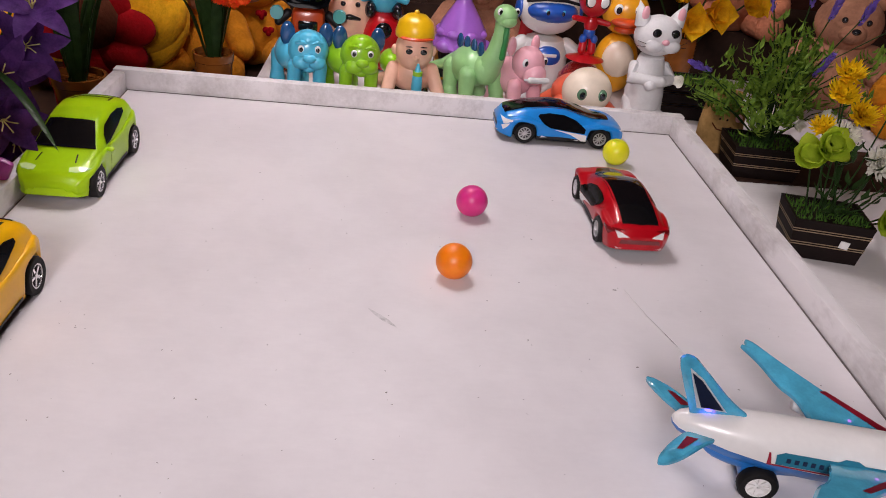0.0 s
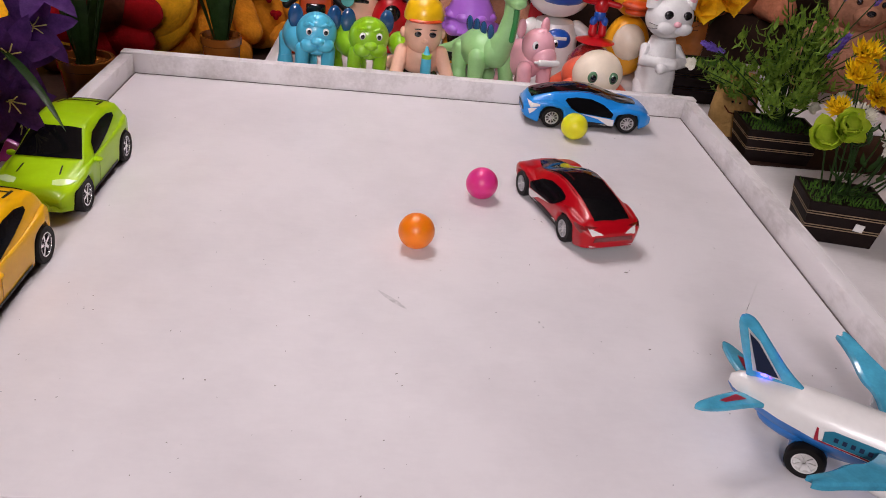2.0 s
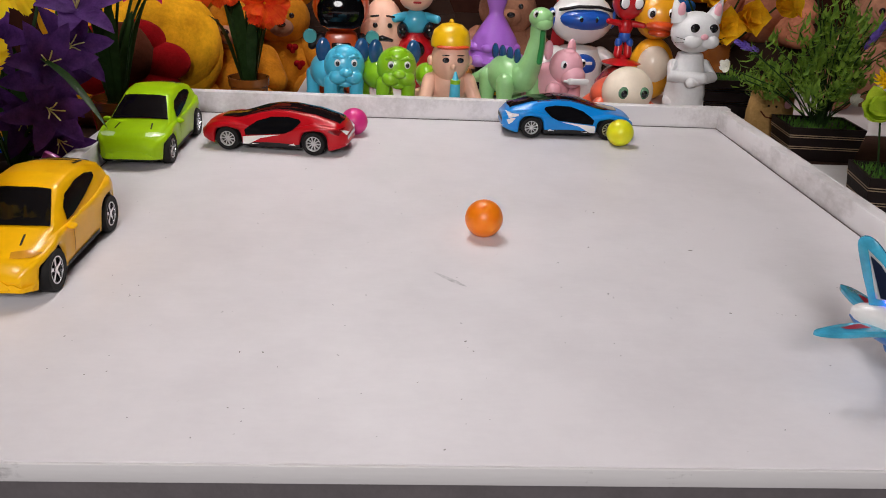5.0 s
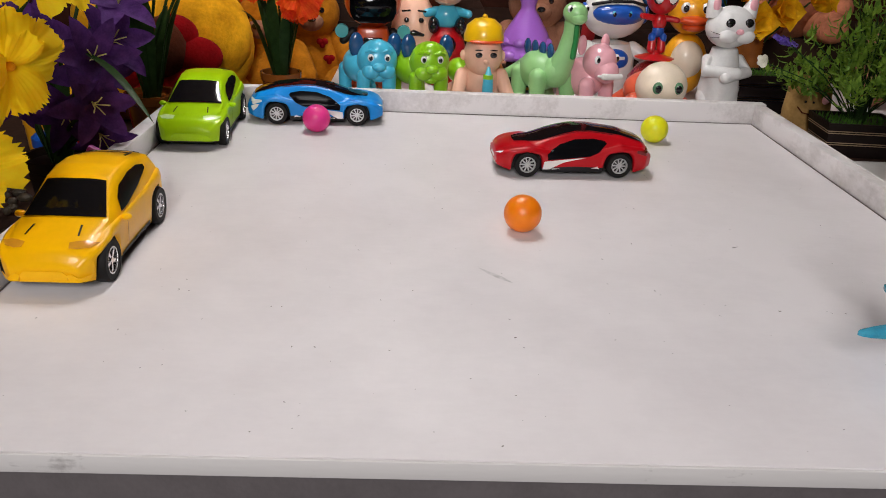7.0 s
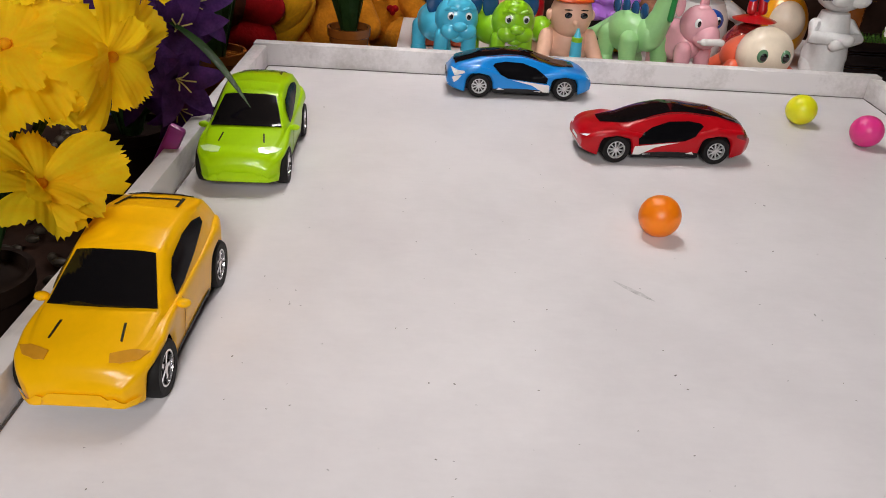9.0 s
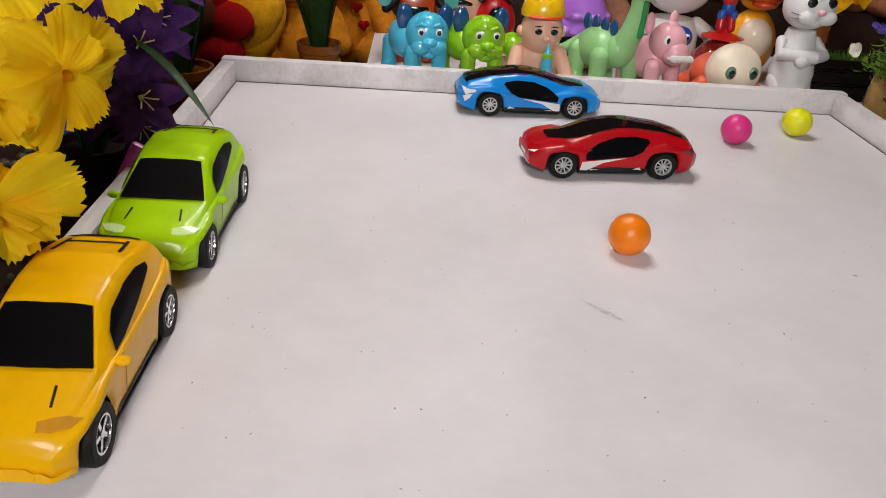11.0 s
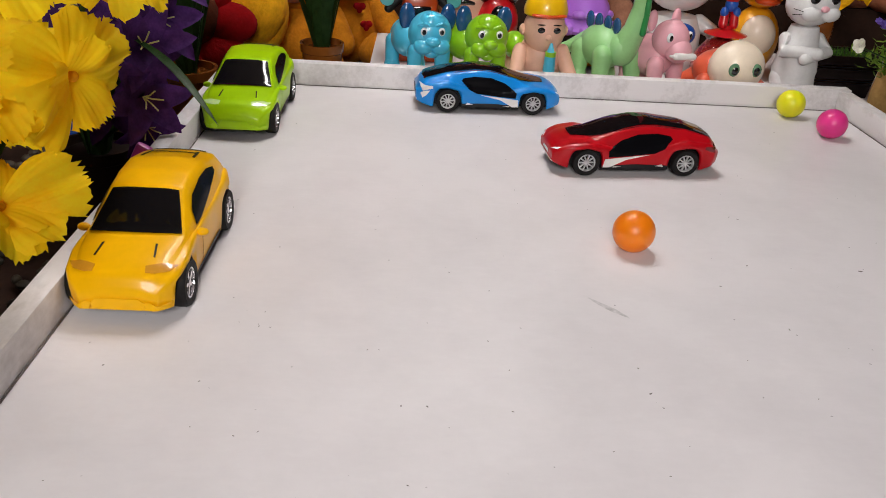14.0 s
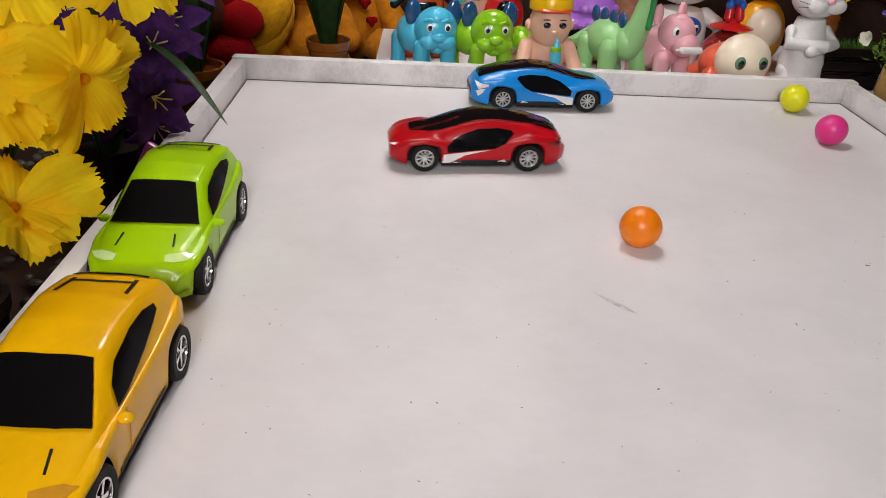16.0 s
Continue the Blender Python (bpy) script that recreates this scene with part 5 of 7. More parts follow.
def fan_petal(bm, m, length, width, rnd):
    """A broad fan-shaped petal with fine pleats and a toothed rim; the base faces take the second material."""
    nu, nv = 32, 10
    p1, p2, droop = rnd.uniform(0, 6), rnd.uniform(0, 6), rnd.uniform(-0.1, 0.5)
    grid = []
    for i in range(nv + 1):
        s = i / nv
        w = 0.0 if i == 0 else width * 0.5 * (0.10 + 0.90 * math.sin(1.5708 * s) ** 0.9)
        row = []
        for j in range(nu + 1):
            q = 2 * j / nu - 1
            x = length * s * (1 - 0.26 * q * q * s)
            if i == nv:
                x += length * (0.026 * (-1) ** j + rnd.uniform(-0.05, 0.03))
            z = length * (0.016 * s * math.sin(q * 26 + p1) + 0.008 * s * math.sin(q * 41 + p2) + 0.11 * s * s * math.sin(q * 5.5 + p2) + 0.16 * s * (1 - s) - 0.10 * s * s * q * q - droop * s * s)
            row.append(bm.verts.new(m @ Vector((x, q * w, z))))
        grid.append(row)
    for i, (a, b) in enumerate(zip(grid, grid[1:])):
        for j in range(nu):
            f = bm.faces.new((a[j], a[j + 1], b[j + 1], b[j]))
            f.material_index = 1 if i < 1 else 0


def leaf_mat(name, c, second=None, rough=0.55, glow=0.42):
    m = material(name, c, rough, vary=0.25, scale=60, bump=0.15, second=second, spec=0.2)
    nt = m.node_tree
    b = nt.nodes["Principled BSDF"]
    tr = nt.nodes.new("ShaderNodeBsdfTranslucent")
    mix = nt.nodes.new("ShaderNodeMixShader")
    ramp = nt.nodes["Color Ramp"]
    nt.links.new(ramp.outputs[0], tr.inputs["Color"])
    nt.links.new(b.outputs[0], mix.inputs[1])
    nt.links.new(tr.outputs[0], mix.inputs[2])
    nt.links.new(mix.outputs[0], nt.nodes["Material Output"].inputs["Surface"])
    mix.inputs[0].default_value = glow
    return m


YPETAL = leaf_mat("yellow_cloth_petal", (1.0, 0.80, 0.02), (1.0, 0.67, 0.01), 0.7, 0.6)
YCORE = leaf_mat("amber_flower_core", (1.0, 0.46, 0.008), None, 0.7, 0.5)
PURPETAL = leaf_mat("purple_cloth_petal", (0.11, 0.035, 0.20), (0.045, 0.013, 0.09), 0.7)
PINKPETAL = leaf_mat("magenta_cloth_petal", (0.62, 0.018, 0.17), (0.40, 0.008, 0.09), 0.7)
ORPETAL = leaf_mat("orange_red_cloth_petal", (0.95, 0.13, 0.010), (0.80, 0.03, 0.008), 0.7)
REDPETAL = leaf_mat("dark_red_cloth_petal", (0.35, 0.012, 0.012), (0.2, 0.008, 0.01), 0.7)
STAMEN = leaf_mat("cream_stamen", (0.7, 0.62, 0.3))
STEM = leaf_mat("dark_green_stem", (0.025, 0.06, 0.015))
LEAF = leaf_mat("dark_green_leaf", (0.025, 0.06, 0.015), None, 0.35)
BUSHLEAF = leaf_mat("bush_green_leaf", (0.22, 0.36, 0.040), (0.06, 0.14, 0.02))
LIMELEAF = leaf_mat("lime_green_leaf", (0.55, 0.68, 0.05), (0.36, 0.52, 0.03), 0.55, 0.5)
LAVENDER = leaf_mat("lavender_spike", (0.26, 0.17, 0.62), (0.15, 0.08, 0.38))
MUM = leaf_mat("golden_mum_petal", (1.0, 0.60, 0.006), None, 0.6, 0.5)
WHITEPETAL = leaf_mat("white_mum_petal", (0.86, 0.84, 0.72))
MOSS = material("grass_mat", (0.05, 0.14, 0.01), 0.9, vary=0.4, scale=80, bump=1.0)
TERRA = material("brown_glazed_pot", (0.24, 0.075, 0.012), 0.25, vary=0.3, scale=10, coat=0.5)
PLANTER = material("dark_stained_wood", (0.008, 0.0035, 0.003), 0.5, vary=0.3, scale=30, bump=0.2, spec=0.2)
GOLDLINE = material("pale_gold_line", (0.50, 0.38, 0.24), 0.35, vary=0.1)
PAPER = material("white_paper_tag", (0.75, 0.74, 0.72), 0.7)


def blossom(parent, name, mat, at, aim, n, length, width, rnd, curl, ruffle, spread, cup=0.25, label="", layers=1, tip=0.6, saw=0.0, nu=5, nv=7):
    """One flower head: rings of petals round an axis that points along aim."""
    q = Vector(aim).to_track_quat("Z", "Y").to_matrix().to_4x4()
    base = Matrix.Translation(at) @ q
    bm = bmesh.new()
    for la in range(layers):
        for k in range(n):
            an = 360 * (k + 0.5 * la) / n + rnd.uniform(-9, 9)
            lift = -(90 - spread) - la * 16 + rnd.uniform(-8, 8)
            f = 1 - 0.16 * la
            petal(bm, base @ pose(0, 0, 0.001 * la, 0, 0, an) @ pose(0, 0, 0, 0, lift, 0), length * f * rnd.uniform(0.9, 1.08), width * f, curl, ruffle, cup, rnd, nu, nv, tip, saw)
    bmesh.ops.remove_doubles(bm, verts=bm.verts[:], dist=0.0012 if layers > 1 else 0.0004)
    return part(name, bm, mat, parent, label, None, 70)


def stalk(parent, pts, r, name="stem", mat=None):
    bm = bmesh.new()
    tube(bm, pts, r, 7)
    return part(name, bm, mat or STEM, parent)


def blade(parent, p0, p1, width, droop, mat=None, name="leaf"):
    p0, p1 = Vector(p0), Vector(p1)
    d = p1 - p0
    bm = bmesh.new()
    side = d.cross(Vector((0, 0, 1))).normalized()
    rows = []
    for i in range(9):
        s = i / 8
        c = p0 + d * s + Vector((0, 0, droop * math.sin(math.pi * s)))
        w = width * 0.5 * (math.sin(math.pi * (0.12 + 0.88 * s)) ** 0.8 + 0.02)
        rows.append([bm.verts.new(c + side * w), bm.verts.new(c - Vector((0, 0, w * 0.35))), bm.verts.new(c - side * w)])
    for a, b in zip(rows, rows[1:]):
        for j in range(2):
            bm.faces.new((a[j], a[j + 1], b[j + 1], b[j]))
    return part(name, bm, mat or LEAF, parent)


# Dark pot; its near-black colour also holds the shade under the flowers.
DARKPOT = material("dark_shaded_pot", (0.012, 0.006, 0.004), 0.6, vary=0.3, spec=0.2)


def pot(parent, r, h, z, mat=None):
    bm = bmesh.new()
    turned(bm, [(0, 0), (r * 0.68, 0), (r * 0.72, 0.004), (r * 0.95, h - 0.016), (r * 1.02, h - 0.014), (r * 1.04, h), (r * 0.92, h), (r * 0.90, h - 0.010), (0, h - 0.012)], 32, pose(0, 0, z))
    part("pot", bm, mat or TERRA, parent, "dark brown plastic pot, darkened further for the shade under the flowers" if mat else "brown glazed pot")


def yellow_plant():
    rnd = random.Random(11)
    X, Y = -0.095, -0.66
    a = thing("flower_pot", pose(X, Y, 0), "tall potted cloth plant with big ruffled yellow flowers", "potted plant", "potted cloth flowers")
    pot(a, 0.042, 0.115, -0.10, DARKPOT)
    heads = [((0.037, -0.66, 0.196), (0.85, -0.42, -0.20), 0.050), ((-0.026, -0.67, 0.200), (0.25, -0.55, 0.75), 0.054), ((-0.012, -0.69, 0.108), (0.55, -0.25, 0.80), 0.056),
             ((0.072, -0.65, 0.270), (0.45, -0.50, 0.60), 0.040), ((-0.020, -0.65, 0.170), (0.40, -0.85, -0.30), 0.042), ((0.000, -0.64, 0.265), (0.20, -0.80, 0.40), 0.042),
             ((-0.085, -0.68, 0.168), (-0.10, -0.50, 0.75), 0.050), ((-0.080, -0.62, 0.245), (-0.20, -0.70, 0.60), 0.046)]
    for (x, y, z), aim, size in heads:
        p = (x - X, y - Y, z)
        back = Vector(p) - Vector(aim).normalized() * 0.02
        stalk(a, [(rnd.uniform(-0.01, 0.01), rnd.uniform(-0.01, 0.01), 0.0), (back.x * 0.45, back.y * 0.4 + 0.01, z * 0.55), tuple(back)], 0.0022)
        base = Matrix.Translation(p) @ Vector(aim).to_track_quat("Z", "Y").to_matrix().to_4x4()
        bm = bmesh.new()
        for la, n, sc, up in ((0, 5, 1.08, 6), (1, 3, 0.80, 36)):
            for k in range(n):
                fan_petal(bm, base @ pose(0, 0, 0, 0, 0, 360 * (k + 0.5 * la) / n + rnd.uniform(-12, 12)) @ pose(0, 0, 0, 0, -up + rnd.uniform(-28, 12), 0), size * sc * rnd.uniform(0.72, 1.12), size * sc * 0.98, rnd)
        bmesh.ops.remove_doubles(bm, verts=bm.verts[:], dist=0.0006)
        ob = part("flower_head", bm, YPETAL, a, "ruffled yellow cloth flower", None, 80)
        ob.data.materials.append(YCORE)
        bm = bmesh.new()
        blob(bm, (0, 0, 0), 0.004, 10, 8)
        part("centre", bm, YCORE, a, "", Matrix.Translation(Vector(p) + Vector(aim).normalized() * 0.004))
    for k in range(7):
        an = rnd.uniform(0, 6.28)
        blade(a, (0.01 * math.cos(an), 0.01 * math.sin(an), 0.01), (0.09 * math.cos(an), 0.08 * math.sin(an), rnd.uniform(0.03, 0.12)), 0.022, 0.05)


def lily_plant(X, Y, zp, mat, heads, label, seed, r=0.042, petal_w=0.36, n=6, ruffle=0.03, leaves=8, height=0.12):
    rnd = random.Random(seed)
    a = thing("flower_pot", pose(X, Y, 0), label, "potted plant", "potted cloth flowers")
    pot(a, r, zp + 0.10, -0.10, DARKPOT if seed == 21 else None)
    for (x, y, z), aim, size in heads:
        p = (x - X, y - Y, z)
        back = Vector(p) - Vector(aim).normalized() * 0.012
        stalk(a, [(rnd.uniform(-0.012, 0.012), rnd.uniform(-0.012, 0.012), zp - 0.01), (back.x * 0.4, back.y * 0.4, zp + (z - zp) * 0.5), tuple(back)], 0.0024)
        if ruffle > 0.1:
            base = Matrix.Translation(p) @ Vector(aim).to_track_quat("Z", "Y").to_matrix().to_4x4()
            bm = bmesh.new()
            for la, m_, up in ((0, 5, 20), (1, 4, 48)):
                for k in range(m_):
                    fan_petal(bm, base @ pose(0, 0, 0, 0, 0, 360 * (k + 0.5 * la) / m_ + rnd.uniform(-12, 12)) @ pose(0, 0, 0, 0, -up + rnd.uniform(-18, 12), 0), size * rnd.uniform(0.8, 1.1), size * 1.05, rnd)
            part("flower_head", bm, mat, a, "ruffled cloth flower head", None, 80).data.materials.append(YCORE)
            continue
        blossom(a, "flower_head", mat, p, aim, n, size, size * petal_w, rnd, 0.1 if ruffle > 0.1 else -0.15, ruffle, 66 if ruffle > 0.1 else 62, 0.25, "cloth flower head", 1 if ruffle < 0.1 else 2, 0.7, 0.02 if ruffle > 0.1 else 0.0, 8 if ruffle > 0.1 else 5)
        bm = bmesh.new()
        q = Matrix.Translation(p) @ Vector(aim).to_track_quat("Z", "Y").to_matrix().to_4x4()
        for k in range(5):
            tube(bm, [(0, 0, 0), (0.004 * math.cos(k * 1.26), 0.004 * math.sin(k * 1.26), size * 0.3), (0.010 * math.cos(k * 1.26), 0.010 * math.sin(k * 1.26), size * 0.5)], 0.0008, 5, q)
        part("stamen_tuft", bm, STAMEN, a, "cream stamens")
    for k in range(leaves):
        an = 6.28 * k / leaves + rnd.uniform(-0.4, 0.4)
        ln = rnd.uniform(0.03, 0.085)
        blade(a, (0.012 * math.cos(an), 0.012 * math.sin(an), zp - 0.01), (ln * math.cos(an), ln * math.sin(an), zp + height * rnd.uniform(0.7, 1.2)), 0.020, 0.03)
    return a


yellow_plant()
pl2 = lily_plant(-0.11, -0.28, 0.0, PURPETAL, [((-0.048, -0.31, 0.115), (0.5, -0.8, 0.1), 0.062), ((-0.022, -0.29, 0.150), (0.6, -0.7, 0.3), 0.058), ((-0.075, -0.32, 0.070), (0.4, -0.9, -0.2), 0.056),
                                            ((0.000, -0.42, 0.105), (0.6, -0.75, 0.1), 0.054), ((-0.002, -0.40, 0.150), (0.5, -0.75, 0.35), 0.052), ((-0.010, -0.28, 0.195), (0.3, -0.6, 0.7), 0.058), ((-0.095, -0.31, 0.165), (0.0, -0.9, 0.3), 0.060), ((-0.12, -0.32, 0.095), (-0.2, -0.9, 0.0), 0.055),
                                            ((-0.072, -0.16, 0.195), (0.5, -0.6, 0.4), 0.052), ((-0.078, -0.17, 0.255), (0.4, -0.6, 0.6), 0.054), ((-0.035, -0.33, 0.045), (0.6, -0.7, -0.3), 0.045),
                                            ((-0.13, -0.25, 0.22), (0.0, -0.7, 0.6), 0.060), ((-0.15, -0.22, 0.15), (0.0, -0.9, 0.2), 0.058)],
                 "potted cloth plant with dark purple lilies beside the rim", 21, 0.045, 0.42)
blade(pl2, (0.104, -0.125, 0.158), (0.203, -0.222, 0.108), 0.010, 0.012)
lily_plant(-0.078, 0.005, 0.018, PINKPETAL, [((-0.012, -0.02, 0.222), (0.4, -0.8, 0.2), 0.062), ((-0.058, -0.03, 0.228), (0.0, -0.9, 0.2), 0.060), ((-0.042, 0.0, 0.262), (0.1, -0.6, 0.8), 0.058),
                                             ((0.027, 0.0, 0.272), (0.5, -0.6, 0.6), 0.055), ((-0.10, 0.0, 0.265), (-0.3, -0.7, 0.6), 0.058)],
           "brown pot of cloth magenta lilies with long leaves", 31, 0.043, 0.40, height=0.17)
lily_plant(0.105, 0.167, 0.026, ORPETAL, [((0.075, 0.13, 0.193), (-0.2, -0.9, 0.25), 0.046), ((0.145, 0.13, 0.162), (0.3, -0.9, -0.05), 0.044), ((0.112, 0.15, 0.222), (0.0, -0.7, 0.6), 0.044),
                                          ((0.145, 0.15, 0.262), (0.2, -0.6, 0.7), 0.044), ((0.035, 0.15, 0.262), (-0.3, -0.6, 0.7), 0.044), ((0.19, 0.15, 0.27), (0.5, -0.5, 0.6), 0.04)],
           "small brown pot of ruffled orange red cloth flowers", 41, 0.036, 1.0, 5, 0.20, 7, 0.13)


def box_planter(x0, x1, y0, y1, z0, z1, m):
    a = thing("box_planter", m, "dark wooden box planter with pale gold lines and cloth plants", "planter", "dark box planters")
    bm = bmesh.new()
    cx, cy, fl = (x0 + x1) / 2, (y0 + y1) / 2, 0.86
    lo = [bm.verts.new((cx + (x - cx) * fl, cy + (y - cy) * fl, z0)) for x, y in ((x0, y0), (x1, y0), (x1, y1), (x0, y1))]
    hi = [bm.verts.new((x, y, z1)) for x, y in ((x0, y0), (x1, y0), (x1, y1), (x0, y1))]
    ins = [bm.verts.new((cx + (x - cx) * 0.93, cy + (y - cy) * 0.93, z1)) for x, y in ((x0, y0), (x1, y0), (x1, y1), (x0, y1))]
    low = [bm.verts.new((cx + (x - cx) * 0.93, cy + (y - cy) * 0.93, z1 - 0.006)) for x, y in ((x0, y0), (x1, y0), (x1, y1), (x0, y1))]
    for k in range(4):
        j = (k + 1) % 4
        bm.faces.new((lo[k], lo[j], hi[j], hi[k]))
        bm.faces.new((hi[k], hi[j], ins[j], ins[k]))
        bm.faces.new((ins[k], ins[j], low[j], low[k]))
    bm.faces.new(lo[::-1])
    bm.faces.new(low)
    part("box", bm, PLANTER, a, "dark stained wooden box", None, 20)
    h = z1 - z0
    for f in (0.36, 0.42, 0.70, 0.76):
        g = fl + (1 - fl) * f
        z = z0 + h * f
        bm = bmesh.new()
        ring = []
        for dz in (0, 0.0014):
            ring.append([bm.verts.new((cx + (x - cx) * g + (0.0007 if x > cx else -0.0007), cy + (y - cy) * g + (0.0007 if y > cy else -0.0007), z + dz)) for x, y in ((x0, y0), (x1, y0), (x1, y1), (x0, y1))])
        for k in range(4):
            j = (k + 1) % 4
            bm.faces.new((ring[0][k], ring[0][j], ring[1][j], ring[1][k]))
        bmesh.ops.solidify(bm, geom=bm.faces[:], thickness=0.0006)
        part("gold_line", bm, GOLDLINE, a, "pale gold line", None, 20)
    rnd = random.Random(int(x0 * 1000))
    bm = bmesh.new()
    for k in range(420):
        x, y = rnd.uniform(cx + (x0 - cx) * 0.9, cx + (x1 - cx) * 0.9), rnd.uniform(cy + (y0 - cy) * 0.9, cy + (y1 - cy) * 0.9)
        an, hh = rnd.uniform(0, 6.28), rnd.uniform(0.004, 0.011)
        dx, dy = 0.0012 * math.cos(an), 0.0012 * math.sin(an)
        bm.faces.new((bm.verts.new((x - dx, y - dy, z1 - 0.006)), bm.verts.new((x + dx, y + dy, z1 - 0.006)), bm.verts.new((x + rnd.uniform(-.004, .004), y + rnd.uniform(-.004, .004), z1 - 0.006 + hh))))
    part("grass_mat", bm, MOSS, a, "short green plastic grass")
    return a


def bush_planter():
    a = box_planter(-0.058, 0.058, -0.042, 0.042, 0, 0.053, pose(1.038, -0.104, -0.011, 0, 0, -4))
    rnd = random.Random(77)
    leaves = bmesh.new()
    for k in range(40):
        an, ra = rnd.uniform(0, 6.28), rnd.uniform(0.03, 0.165)
        top = (-0.010 + ra * math.cos(an), ra * 0.75 * math.sin(an) - 0.005, rnd.uniform(0.12, 0.245) - ra * 0.18)
        stalk(a, [(rnd.uniform(-0.012, 0.012), rnd.uniform(-0.012, 0.012), 0.045), (top[0] * 0.45, top[1] * 0.45, 0.05 + (top[2] - 0.05) * 0.65), top], 0.0010)
        for q in range(38):
            s = rnd.uniform(0.45, 1.05)
            c = Vector((top[0] * (0.25 + 0.75 * s), top[1] * (0.25 + 0.75 * s), 0.05 + (top[2] - 0.05) * min(1.05, s ** 0.8)))
            c += Vector((rnd.gauss(0, 0.006), rnd.gauss(0, 0.006), rnd.gauss(0, 0.006)))
            petal(leaves, Matrix.Translation(c) @ pose(0, 0, 0, 0, rnd.uniform(-70, 20), rnd.uniform(0, 360)), rnd.uniform(0.012, 0.024), rnd.uniform(0.0045, 0.0075), 0.4, 0, 0.4, rnd, 2, 3)
    tagged(part("foliage", leaves, BUSHLEAF, a, "many small green leaves", None, 70), kind="stuff")
    for p, aim in (((-0.135, -0.02, 0.165), (-0.8, -0.3, 0.3)), ((0.000, -0.01, 0.285), (-0.1, 0, 1)), ((0.052, 0.02, 0.262), (0.2, 0, 1)), ((0.030, -0.045, 0.190), (0.3, -0.3, 0.9)), ((-0.04, 0.03, 0.265), (-0.2, 0, 1)), ((0.10, 0.02, 0.26), (0.3, 0, 0.9))):
        stalk(a, [(0, 0, 0.045), (p[0] * 0.5, p[1] * 0.5, p[2] * 0.7), p], 0.0010)
        bm = bmesh.new()
        q = Vector(aim).to_track_quat("Z", "Y").to_matrix().to_4x4()
        for k in range(90):
            z = rnd.uniform(-0.02, 0.024)
            petal(bm, Matrix.Translation(p) @ q @ pose(0, 0, z, 0, 0, rnd.uniform(0, 360)) @ pose(0, 0, 0, 0, -40, 0), 0.013 * (1.1 - abs(z) * 24), 0.004, 0.3, 0, 0.2, rnd, 1, 2)
        part("lavender", bm, LAVENDER, a, "violet lavender spike", None, 70)
    for p in ((-0.155, 0.01, 0.130), (0.118, -0.02, 0.245), (0.02, -0.05, 0.10), (0.055, -0.05, 0.12)):
        stalk(a, [(0, 0, 0.045), (p[0] * 0.5, p[1] * 0.5, p[2] * 0.8), p], 0.0009)
        blossom(a, "small_flower", WHITEPETAL, p, (p[0] * 3, -0.8, 0.3), 5, 0.016, 0.010, rnd, 0.4, 0.05, 60, 0.3, "small cream cloth flower")


bush_planter()


